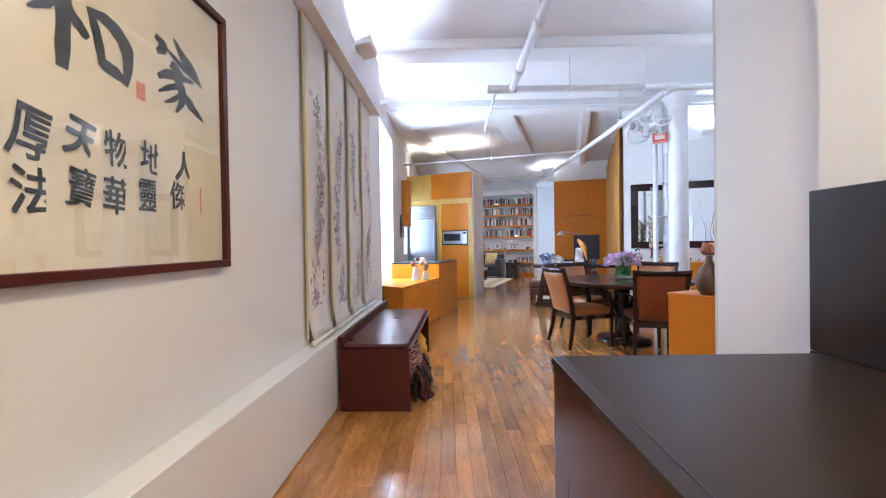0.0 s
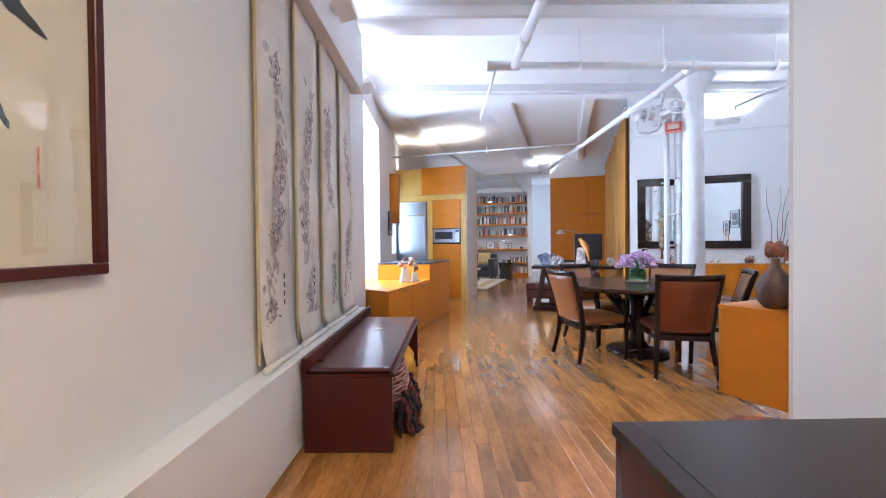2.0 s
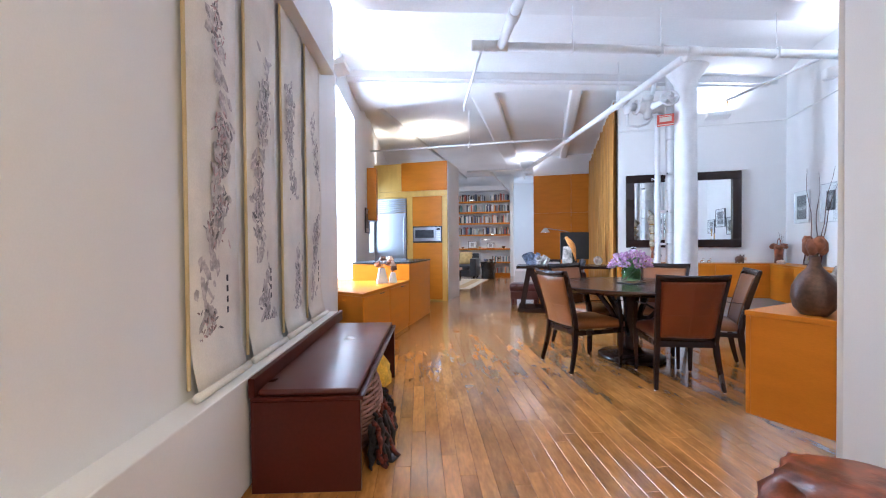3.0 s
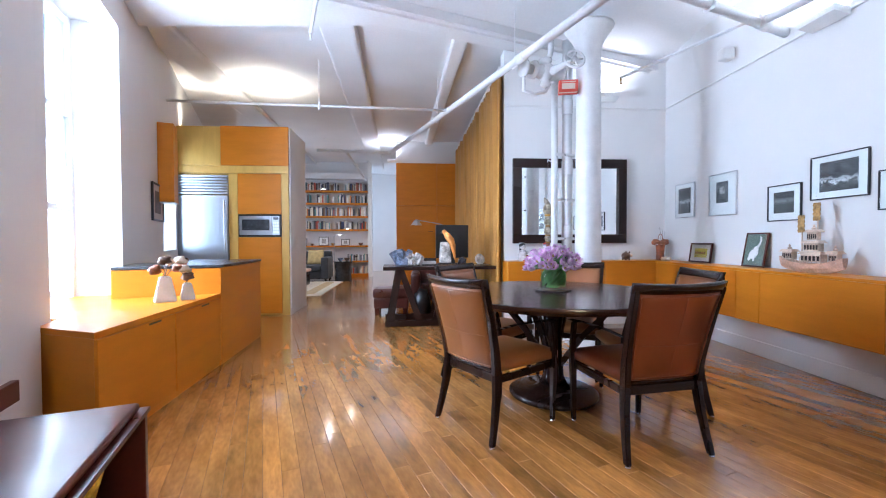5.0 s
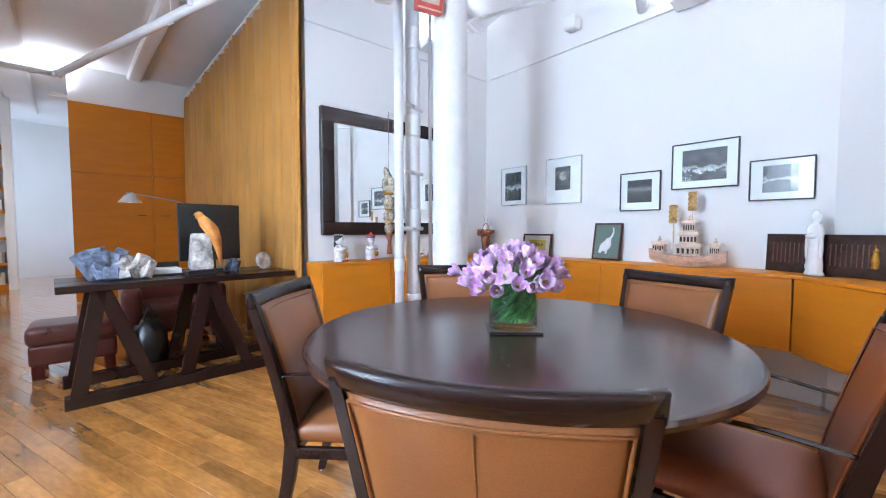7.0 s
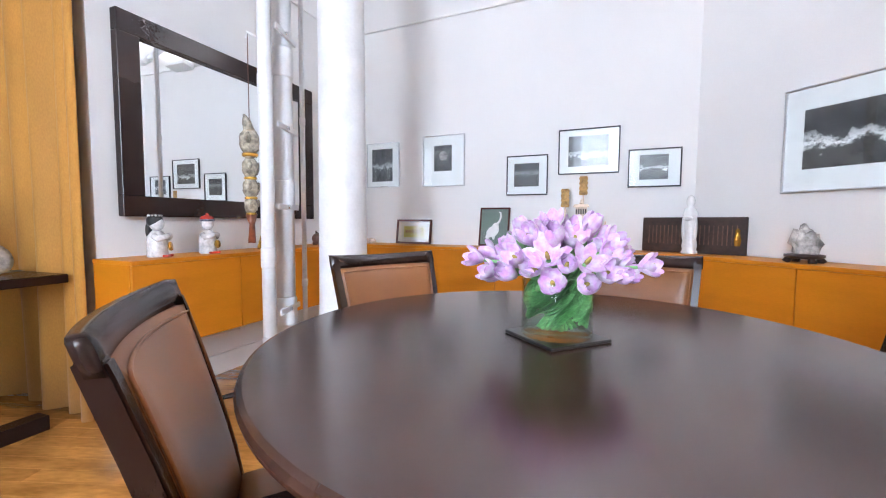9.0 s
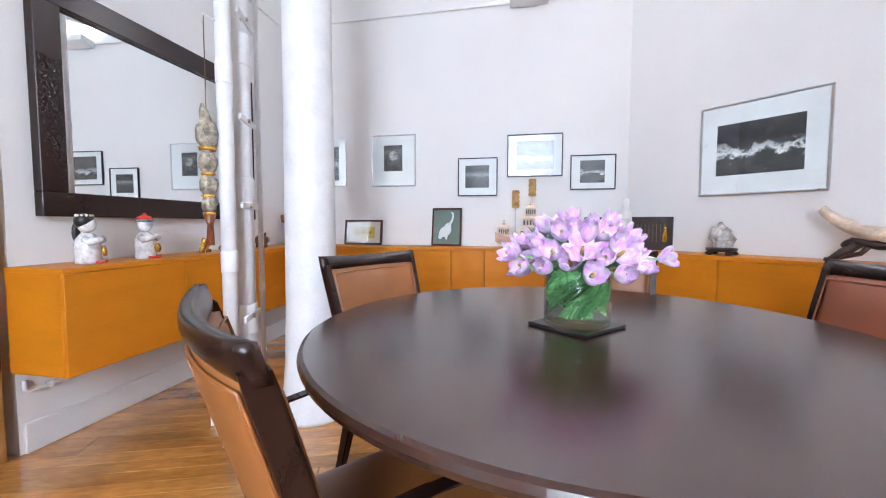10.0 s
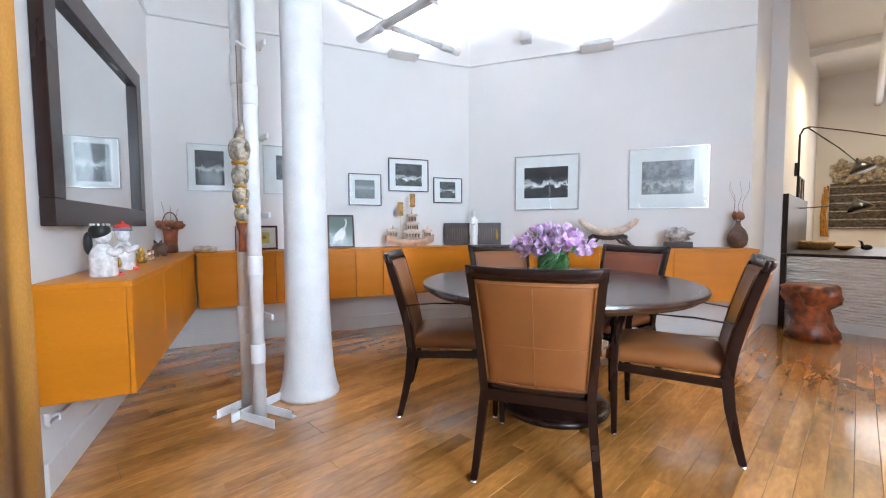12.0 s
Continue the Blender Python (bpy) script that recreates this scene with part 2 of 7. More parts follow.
def photo_mat(name, seed, horizon, low, high, stretch=(3, 1, 8)):
    """A black and white photograph: two bands of cloud-like tones that meet at a ragged horizon."""
    m = bpy.data.materials.new(name)
    m.use_nodes = True
    n, l = m.node_tree.nodes, m.node_tree.links
    b = n["Principled BSDF"]
    b.inputs["Roughness"].default_value = 0.35
    tc = n.new("ShaderNodeTexCoord")
    mp = n.new("ShaderNodeMapping")
    mp.inputs["Location"].default_value = (seed * 3.7, seed, seed * 1.3)
    mp.inputs["Scale"].default_value = stretch
    l.new(tc.outputs["Generated"], mp.inputs[0])
    a = n.new("ShaderNodeTexNoise")
    a.inputs["Scale"].default_value, a.inputs["Detail"].default_value, a.inputs["Roughness"].default_value = 1.6, 8, 0.68
    l.new(mp.outputs[0], a.inputs["Vector"])
    sep = n.new("ShaderNodeSeparateXYZ")
    l.new(tc.outputs["Generated"], sep.inputs[0])
    add = n.new("ShaderNodeMath")
    add.operation = "MULTIPLY_ADD"
    add.inputs[1].default_value = 0.65
    l.new(a.outputs["Fac"], add.inputs[0])
    up_ = n.new("ShaderNodeMath")
    up_.operation = "MULTIPLY"
    up_.inputs[1].default_value = 0.65
    l.new(sep.outputs["Z"], up_.inputs[0])
    l.new(up_.outputs[0], add.inputs[2])
    base_ = 0.65 * horizon + 0.325
    ramp = n.new("ShaderNodeValToRGB")
    e = ramp.color_ramp.elements
    e[0].position, e[0].color = 0.1, (low, low, low, 1)
    e[1].position, e[1].color = min(0.98, base_ + 0.30), (low * 1.6, low * 1.6, low * 1.7, 1)
    k = e.new(base_ + 0.03)
    k.color = (high, high, high, 1)
    k2 = e.new(base_ - 0.04)
    k2.color = (low * 2.2, low * 2.2, low * 2.2, 1)
    k3 = e.new(base_ + 0.10)
    k3.color = (low * 1.2, low * 1.2, low * 1.3, 1)
    l.new(add.outputs[0], ramp.inputs[0])
    mul = n.new("ShaderNodeMix")
    mul.data_type, mul.blend_type = "RGBA", "MULTIPLY"
    mul.inputs[0].default_value = 0.7
    l.new(ramp.outputs[0], mul.inputs[6])
    g = n.new("ShaderNodeMapRange")
    g.inputs["From Min"].default_value, g.inputs["From Max"].default_value = 0.35, 0.62
    g.inputs["To Min"].default_value, g.inputs["To Max"].default_value = 0.25, 1.5
    l.new(a.outputs["Fac"], g.inputs[0])
    l.new(g.outputs[0], mul.inputs[7])
    l.new(mul.outputs[2], b.inputs["Base Color"])
    return m

# ---- mesh helpers ----
def part(name, bm, material, parent=None, label="", smooth=False, at=None):
    me = bpy.data.meshes.new(name)
    bmesh.ops.recalc_face_normals(bm, faces=bm.faces)
    bm.to_mesh(me)
    bm.free()
    if smooth:
        for p in me.polygons:
            p.use_smooth = True
    me.materials.append(material)
    ob = new(name, me)
    if parent is not None:
        ob.parent = parent
    if at is not None:
        ob.matrix_basis = at
    if label:
        ob["label"] = label
    return ob


def thing(name, label, category, m=None, group="", kind=""):
    ob = new(name)
    ob.empty_display_size = 0.1
    if m is not None:
        ob.matrix_basis = m
    return tagged(ob, label, category, group, kind)


def box(bm, x0, x1, y0, y1, z0, z1, bevel=0.0, seg=1, m=None):
    r = bmesh.ops.create_cube(bm, size=1.0)
    vs = r["verts"]
    bmesh.ops.scale(bm, vec=(x1 - x0, y1 - y0, z1 - z0), verts=vs)
    bmesh.ops.translate(bm, vec=((x0 + x1) / 2, (y0 + y1) / 2, (z0 + z1) / 2), verts=vs)
    if bevel:
        es = {e for v in vs for e in v.link_edges}
        out = bmesh.ops.bevel(bm, geom=list(es), offset=bevel, segments=seg, profile=0.6, affect="EDGES")
        vs = list({v for f in out["faces"] for v in f.verts} | {v for v in vs if v.is_valid})
    if m is not None:
        bmesh.ops.transform(bm, matrix=m, verts=vs)
    return vs


def bx(x0, x1, y0, y1, z0, z1, bevel=0.0, seg=1, m=None):
    bm = bmesh.new()
    box(bm, x0, x1, y0, y1, z0, z1, bevel, seg, m)
    return bm


def prism(bm, poly, z0, z1, bevel=0.0):
    lo = [bm.verts.new((x, y, z0)) for x, y in poly]
    hi = [bm.verts.new((x, y, z1)) for x, y in poly]
    n = len(poly)
    fs = [bm.faces.new(lo[::-1]), bm.faces.new(hi)]
    for i in range(n):
        fs.append(bm.faces.new((lo[i], lo[(i + 1) % n], hi[(i + 1) % n], hi[i])))
    if bevel:
        es = {e for f in fs for e in f.edges}
        bmesh.ops.bevel(bm, geom=list(es), offset=bevel, segments=1, affect="EDGES")


def pr(poly, z0, z1, bevel=0.0):
    bm = bmesh.new()
    prism(bm, poly, z0, z1, bevel)
    return bm


def ring(bm, c, t, r, seg, rx=None, up=None):
    t = Vector(t).normalized()
    a = Vector(up) if up else (Vector((0, 0, 1)) if abs(t.z) < 0.9 else Vector((1, 0, 0)))
    u = t.cross(a).normalized()
    v = u.cross(t).normalized()
    ry = rx if rx is not None else r
    return [bm.verts.new(Vector(c) + u * (r * math.cos(2 * math.pi * i / seg)) + v * (ry * math.sin(2 * math.pi * i / seg))) for i in range(seg)]


def tube(bm, pts, r, seg=10, cap=True):
    """A round bar through pts; r is one radius or one for each point."""
    pts = [Vector(p) for p in pts]
    rs = r if isinstance(r, (list, tuple)) else [r] * len(pts)
    rings = []
    for i, p in enumerate(pts):
        t = (pts[min(i + 1, len(pts) - 1)] - pts[max(i - 1, 0)])
        rings.append(ring(bm, p, t, rs[i], seg))
    for a, b in zip(rings, rings[1:]):
        best = min(range(seg), key=lambda k: sum((a[i].co - b[(i + k) % seg].co).length_squared for i in range(0, seg, 2)))
        for i in range(seg):
            bm.faces.new((a[i], a[(i + 1) % seg], b[(i + 1 + best) % seg], b[(i + best) % seg]))
    if cap:
        bm.faces.new(rings[0][::-1])
        bm.faces.new(rings[-1])


def lathe(bm, prof, seg=24, c=(0, 0, 0), m=None):
    """A turned shape: prof is (radius, height) from the bottom up."""
    rows = []
    for r, z in prof:
        if r < 1e-5:
            rows.append([bm.verts.new((c[0], c[1], c[2] + z))])
        else:
            rows.append([bm.verts.new((c[0] + r * math.cos(2 * math.pi * i / seg), c[1] + r * math.sin(2 * math.pi * i / seg), c[2] + z)) for i in range(seg)])
    for a, b in zip(rows, rows[1:]):
        for i in range(seg):
            j = (i + 1) % seg
            if len(a) == 1 and len(b) > 1:
                bm.faces.new((a[0], b[j], b[i]))
            elif len(b) == 1 and len(a) > 1:
                bm.faces.new((a[i], a[j], b[0]))
            elif len(a) > 1:
                bm.faces.new((a[i], a[j], b[j], b[i]))
    for row, flip in ((rows[0], True), (rows[-1], False)):
        if len(row) > 1:
            bm.faces.new(row[::-1] if flip else row)
    if m is not None:
        bmesh.ops.transform(bm, matrix=m, verts=[v for row in rows for v in row])


def lt(prof, seg=24, c=(0, 0, 0), m=None):
    bm = bmesh.new()
    lathe(bm, prof, seg, c, m)
    return bm


def tb(pts, r, seg=10):
    bm = bmesh.new()
    tube(bm, pts, r, seg)
    return bm


def blob(bm, c, rx, ry, rz, sub=2, rough=0.0, seed=0, m=None, freq=3.0):
    r = bmesh.ops.create_icosphere(bm, subdivisions=sub, radius=1.0)
    vs = r["verts"]
    for v in vs:
        k = 1 + rough * noise.noise(v.co * freq + Vector((seed * 3.1, seed * 1.7, seed)))
        v.co = Vector((v.co.x * rx * k + c[0], v.co.y * ry * k + c[1], v.co.z * rz * k + c[2]))
    if m is not None:
        bmesh.ops.transform(bm, matrix=m, verts=vs)
    return vs


def along(p, q, z=0.0):
    """The frame of a wall from p to q: x along it, y into it, z up."""
    return pose(p[0], p[1], z, 0, 0, math.degrees(math.atan2(q[1] - p[1], q[0] - p[0])))


def dist(p, q):
    return math.hypot(q[0] - p[0], q[1] - p[1])


def structure(name, bm, material, label="", category="", at=None):
    return tagged(part(name, bm, material, at=at), label, category, kind="structure")

# ---- the shell ----
W0, C1, C2, P1 = (3.06, 7.14), (5.12, 6.405), (4.03, 3.575), (1.575, 2.4439)
H = 3.9
LEFT = -0.97
CB = 3.35     # underside of the beams
CS = 3.58     # underside of the slab
# the hall's west wall runs a little askew to the rest of the plan
HALL = Matrix.Translation((LEFT - 0.01, 2.6, 0)) @ pose(0, 0, 0, 0, 0, -1.26) @ Matrix.Translation((-LEFT, -2.6, 0))

structure("wall_west_hall", bx(LEFT - 0.5, LEFT, -2.7, 5.46, 0, H), WALL, "white painted plaster wall of the entrance hall", "wall", HALL)
structure("wall_west_dado", bx(LEFT, -0.847, -2.55, 4.86, 0.012, 0.537, 0.004), WALL, "white boxed-out dado with a flat ledge", "wall", HALL)
structure("wall_west_head", bx(LEFT, -0.847, -2.55, 4.86, 2.752, H), WALL, "white boxed-out wall head above the scrolls", "wall", HALL)
bm = bmesh.new()
box(bm, LEFT - 0.5, LEFT - 0.03, 5.44, 5.80, 0, H)
box(bm, LEFT - 0.5, LEFT, 5.80, 7.08, 0, 0.60)
box(bm, LEFT - 0.5, LEFT, 5.80, 7.08, 3.02, H)
box(bm, LEFT - 0.5, LEFT, 7.08, 8.74, 0, H)
box(bm, LEFT - 0.5, LEFT, 8.74, 9.55, 0, 1.0)
box(bm, LEFT - 0.5, LEFT, 8.74, 9.55, 2.4, H)
box(bm, LEFT - 0.5, LEFT, 9.55, 17.6, 0, H)
structure("wall_west_kitchen", bm, WALL, "white painted wall with a tall deep window opening", "wall")


def wall_run(name, p, q, label, thick=0.2, h=H, e0=0.0, e1=0.0):
    return structure(name, bx(-e0, dist(p, q) + e1, 0, thick, 0, h), WALL, label, "wall", along(p, q))


wall_run("wall_mirror", W0, C1, "white painted wall behind the large mirror", e1=0.1)
wall_run("wall_pictures", C1, C2, "white painted wall hung with small photographs", e0=0.05, e1=0.02)
wall_run("wall_south_east", C2, P1, "white painted wall hung with two large photographs")
structure("wall_pier", bx(1.575, 1.85, 1.60, 2.42, 0, H), WALL, "white painted pier at the end of the hall counter", "wall")
structure("wall_alcove", bx(1.435, 1.85, -2.6, 1.60, 0, H), WALL, "cream painted side wall of the entry alcove", "wall")
structure("wall_south", bx(-1.5, 1.85, -2.8, -2.6, 0, H), WALL, "cream painted end wall of the entry alcove", "wall")
SH0, SH1 = (1.12, 15.75), (3.16, 15.1)
SHL = dist(SH0, SH1)
structure("wall_living", bx(-3.0, SHL + 0.1, 0.30, 0.45, 0, H), WALL, "white painted wall behind the bookshelves", "wall", along(SH0, SH1))
structure("wall_shelf_end", bx(SHL, SHL + 0.12, -0.06, 0.30, 0, H), TRIM, "white painted upright at the end of the bookshelves", "wall", along(SH0, SH1))
structure("wall_shelf_head", bx(-2.6, SHL + 0.12, -0.05, 0.30, 3.02, 3.20), TRIM, "white moulded head above the bookshelves", "wall", along(SH0, SH1))
structure("wall_passage", bx(1.2, 9.0, 17.4, 17.6, 0, H), WALL, "pale wall at the end of the far passage", "wall")
OR0, OR1 = (3.20, 12.30), (4.78, 11.77)
OL = dist(OR0, OR1)
structure("wall_closet", bx(0, OL + 1.2, 0.04, 0.2, 0, H), WALL, "white painted wall above the orange panels", "wall", along(OR0, OR1))
structure("wall_passage_side", bx(0.0, 0.15, 0.2, 5.5, 0, H), WALL, "pale painted side wall of the far passage", "wall", along(OR0, OR1))
structure("wall_back_of_curtain", bx(5.9, 6.1, 6.0, 12.2, 0, H), WALL, "white painted wall behind the curtain", "wall")

structure("floor", bx(-1.5, 9.0, -2.8, 17.6, -0.2, -0.02), DARKWOOD, "dark subfloor under the honey-coloured maple planks", "floor")
structure("ceiling", bx(-1.5, 9.0, -2.8, 17.6, CS, CS + 0.2), CEIL, "white painted concrete ceiling slab", "ceiling")

# beams across the hall and dining corner, shallow arched bays between them, and broad flat ribs over the kitchen
bm = bmesh.new()
for y in (-0.9, 1.75, 4.50):
    box(bm, -1.06, 6.0, y, y + 0.36, CB, CS, 0.02)
structure("ceiling_beams", bm, CEIL, "white painted ceiling beams crossing the room", "beam")
bm = bmesh.new()
prism(bm, [(-1.0, 6.44), (6.0, 6.44), (6.0, 6.66), (1.35, 6.66), (-1.0, 7.78)], CB - 0.02, CS)
bmesh.ops.bevel(bm, geom=[e for e in bm.edges if all(v.co.z < CB for v in e.verts)], offset=0.04, segments=3, affect="EDGES")
structure("ceiling_beam_wedge", bm, CEIL, "white painted wedge-shaped beam where the ceiling grid turns", "beam")
for k, (y0, y1) in enumerate(((-0.54, 1.75), (2.11, 4.50), (4.86, 6.44))):
    bm = bmesh.new()
    rows = []
    for i in range(17):
        u = i / 16
        z = CS - 0.115 + 0.105 * math.sin(math.pi * u) ** 0.7
        rows.append([bm.verts.new((x, y0 + (y1 - y0) * u, z)) for x in (-1.05, 6.0)])
    for a, b in zip(rows, rows[1:]):
        bm.faces.new((a[0], a[1], b[1], b[0]))
    bay = structure("ceiling_bay_%d" % (k + 1), bm, CEIL, "white painted shallow arched ceiling bay", "ceiling")
    for p in bay.data.polygons:
        p.use_smooth = True
bm = bmesh.new()
G = pose(0.92, 7.2, 0, 0, 0, -17.5)
for x, w in ((-2.05, 0.22), (0.02, 0.21), (1.45, 0.10), (2.75, 0.2)):
    box(bm, x - w, x + w, -0.5 + 0.33 * x, 9.5, CS - 0.075, CS + 0.04, 0.055, 3, m=G)
structure("ceiling_ribs", bm, CEIL, "white painted ceiling ribs between shallow bays", "beam")

# skirting, picture rail and window joinery
for p, q, nm in ((W0, C1, "a"), (C1, C2, "b"), (C2, P1, "c")):
    L = dist(p, q)
    structure("baseboard_" + nm, bx(0.015, L - 0.015, -0.018, 0, 0.0, 0.14, 0.004), TRIM, "tall white painted skirting board", "baseboard", along(p, q))
    structure("trim_rail_" + nm, bx(0.0, L, -0.02, 0, 2.85, 2.87, 0.004), TRIM, "thin white conduit running along the wall", "trim", along(p, q))
structure("baseboard_pier", bx(1.560, 1.575, 1.65, 2.42, 0, 0.14, 0.004), TRIM, "tall white painted skirting board", "baseboard")

win = thing("window_1", "tall bright window with slim white frame and pale panes", "window", pose(LEFT - 0.36, 6.44, 0), kind="structure")
part("window_frame", bx(-0.03, 0.03, -0.64, -0.58, 0.6, 3.02, 0.004), TRIM, win)
part("window_frame", bx(-0.03, 0.03, 0.58, 0.64, 0.6, 3.02, 0.004), TRIM, win)
for z in (0.62, 1.40, 2.19, 2.98):
    part("glazing_bar", bx(-0.025, 0.025, -0.58, 0.58, z - 0.025, z + 0.025, 0.004), TRIM, win)
for z in (0.645, 1.425, 2.215):
    pane = part("pane", bx(-0.004, 0.004, -0.58, 0.58, z, z + 0.74), GLASS, win)
    pane.visible_shadow = False
win2 = thing("window_2", "bright kitchen window with a slim white frame", "window", pose(LEFT - 0.36, 9.145, 0), kind="structure")
for y in (-0.39, 0.36):
    part("window_frame", bx(-0.03, 0.03, y, y + 0.03, 1.0, 2.4, 0.004), TRIM, win2)
for z in (1.02, 1.7, 2.38):
    part("glazing_bar", bx(-0.025, 0.025, -0.36, 0.36, z - 0.02, z + 0.02, 0.004), TRIM, win2)
for z in (1.042, 1.722):
    pane = part("pane", bx(-0.004, 0.004, -0.36, 0.36, z, z + 0.636), GLASS, win2)
    pane.visible_shadow = False
structure("backdrop", bx(-4.2, -4.15, -1.5, 14, -2, 8), glow_mat("bright_overcast_courtyard", (0.88, 0.97, 1.0), 3.2), "bright hazy courtyard light outside the window", "backdrop")

# ---- joinery and fixtures ----
# orange closet panels and the curtain beside them
c = thing("panelled_closet", "orange-stained flush panel closet reaching almost to the ceiling", "closet", along(OR0, OR1))
half = (OL + 0.35) / 2
for i in range(2):
    for z0, z1 in ((0.02, 1.98), (1.985, 3.03)):
        part("door_panel", bx(i * half + 0.002, (i + 1) * half - 0.002, -0.03, 0.035, z0, z1, 0.003), ORANGE, c)
for i in (0.16, -0.16):
    part("pull", bx(half + i - 0.06, half + i + 0.06, -0.042, -0.028, 1.34, 1.352, 0.002), BLACK, c, "slim dark recessed pull")

CU0, CU1 = (3.046, 7.108), (4.66, 11.80)
cu = thing("floor_length_curtain", "ochre floor-length curtain hanging in soft folds", "curtain", along(CU0, CU1))
bm = bmesh.new()
CL = dist(CU0, CU1)
n = 300
prev = None
for i in range(n + 1):
    x = CL * i / n
    y = 0.028 * math.sin(x * 31 + 1.8 * math.sin(x * 4)) + 0.018 * math.sin(x * 13 + 2)
    row = [bm.verts.new((x, y * k + 0.01 * math.sin(x * 9 + z) + 0.045, z)) for z, k in ((0.015, 1.25), (0.9, 1.1), (2.0, 0.95), (3.33, 0.8))]
    if prev:
        for a, b, cc, d in zip(prev, row, row[1:], prev[1:]):
            bm.faces.new((a, b, cc, d))
    prev = row
cloth = part("cloth", bm, CURTAIN, cu, smooth=True)
sol = cloth.modifiers.new("thick", "SOLIDIFY")
sol.thickness = 0.004
part("track", bx(0, CL, 0.015, 0.075, 3.325, 3.352, 0.003), TRIM, cu)

# hall bench
be = thing("hall_bench", "dark mahogany bench with a red-brown leather seat pad against the dado", "bench", pose(-0.822, 2.912, 0, 0, 0, -1.26))
part("end_panel", bx(0.0, 0.51, 0.0, 0.035, 0, 0.435, 0.003), MAHOG, be)
part("end_panel", bx(0.0, 0.535, 1.63, 1.665, 0, 0.435, 0.003), MAHOG, be)
part("top_board", pr([(0, -0.005), (0.525, -0.005), (0.545, 1.67), (0, 1.67)], 0.437, 0.455, 0.002), MAHOG, be)
part("back_rail", bx(-0.008, 0.022, -0.005, 1.95, 0.456, 0.545, 0.003), MAHOG, be)
bm = bmesh.new()
prism(bm, [(0.03, 0.01), (0.50, 0.01), (0.518, 1.64), (0.03, 1.64)], 0.457, 0.487)
bmesh.ops.bevel(bm, geom=[e for e in bm.edges], offset=0.013, segments=3, profile=0.6, affect="EDGES")
part("seat_pad", bm, OXBLOOD, be, "glossy red-brown leather seat pad", smooth=True)
part("stretcher", bx(0.02, 0.05, 0.04, 1.63, 0.12, 0.30, 0.003), MAHOG, be)

# woven basket and fringed scarf under the bench
bk = thing("woven_basket", "pinkish open-weave cane basket tucked under the bench", "basket", pose(-0.48, 3.42, 0))
bm = bmesh.new()
for k in range(15):
    z = 0.03 + k * 0.0245
    r = 0.145 + 0.05 * math.sin(k / 14 * 2.6)
    pts = [(r * math.cos(a) * 1.1, r * 1.55 * math.sin(a), z + 0.006 * math.sin(a * 12 + k * math.pi)) for a in [2 * math.pi * i / 48 for i in range(49)]]
    tube(bm, pts, 0.012, 5, False)
part("weave", bm, BASKETM, bk, smooth=True)
for k in range(14):
    a = 2 * math.pi * k / 14
    part("stake", tb([((0.145 + 0.05 * math.sin(t * 2.6)) * 1.1 * math.cos(a), (0.145 + 0.05 * math.sin(t * 2.6)) * 1.55 * math.sin(a), 0.012 + t * 0.37) for t in (0, .25, .5, .75, 1)], 0.009, 5), BASKETM, bk)
sc = thing("fringed_scarf", "rust and black curly fringed wool scarf trailing on the floor", "scarf", pose(-0.28, 3.45, 0))
rnd = random.Random(5)
for mtl, cnt, nm in ((SCARF1, 60, "rust_fringe"), (SCARF2, 60, "dark_fringe")):
    bm = bmesh.new()
    for i in range(cnt):
        y = rnd.uniform(-0.35, 0.28)
        z = rnd.uniform(0.03, 0.24)
        x = 0.06 * rnd.random() - 0.02 + (0.24 - z) * 0.15
        pts = [(x, y, max(0.014, z))]
        for s in range(6):
            x += rnd.uniform(-0.012, 0.022)
            y += rnd.uniform(-0.035, 0.03)
            z -= rnd.uniform(0.0, 0.05)
            pts.append((x, y, max(0.013, z)))
        tube(bm, pts, [0.012, 0.014, 0.015, 0.014, 0.013, 0.011, 0.006], 5)
    part(nm, bm, mtl, sc, smooth=True)
yc = thing("yellow_cloth_bag", "bright yellow soft cloth bag under the bench top", "bag", pose(-0.40, 4.12, 0))
bm = bmesh.new()
blob(bm, (0, 0, 0.165), 0.14, 0.2, 0.165, 3, 0.3, 3)
for v in bm.verts:
    v.co.z = max(0.002, v.co.z)
part("body", bm, YELLOWC, yc, smooth=True)
bm = bmesh.new()
tube(bm, [(0.06, 0.02, 0.30), (0.10, 0.05, 0.37), (0.09, 0.12, 0.38), (0.06, 0.13, 0.28)], 0.014, 8)
part("handle", bm, YELLOWC, yc, smooth=True)

# hall counter with raised back panel and ribbed tile front
ct = thing("hall_counter", "espresso-stained counter with inlaid border and ribbed white front", "counter", pose(0.367, 1.545, 0))
part("top", bx(0.0, 1.065, -2.1, 0.0, 0.735, 0.765, 0.002), COUNTERW, ct)
part("inlay_line", bx(0.05, 0.054, -2.1, -0.006, 0.7652, 0.7665), BLACK, ct)
# red-brown side puts the floor's brown reflection into the panel's colour
part("side_panel", bx(0.004, 0.03, -2.08, -0.012, 0.0, 0.734, 0.002), MAHOG, ct)
part("raised_panel", bx(1.018, 1.065, -2.1, 0.045, 0.767, 1.385, 0.003), COUNTERW, ct)
part("corner_post", bx(1.018, 1.065, 0.003, 0.045, 0.0, 0.764, 0.002), COUNTERW, ct)
part("skirting", bx(0.03, 1.014, -0.03, -0.004, 0.0, 0.10, 0.003), TRIM, ct)
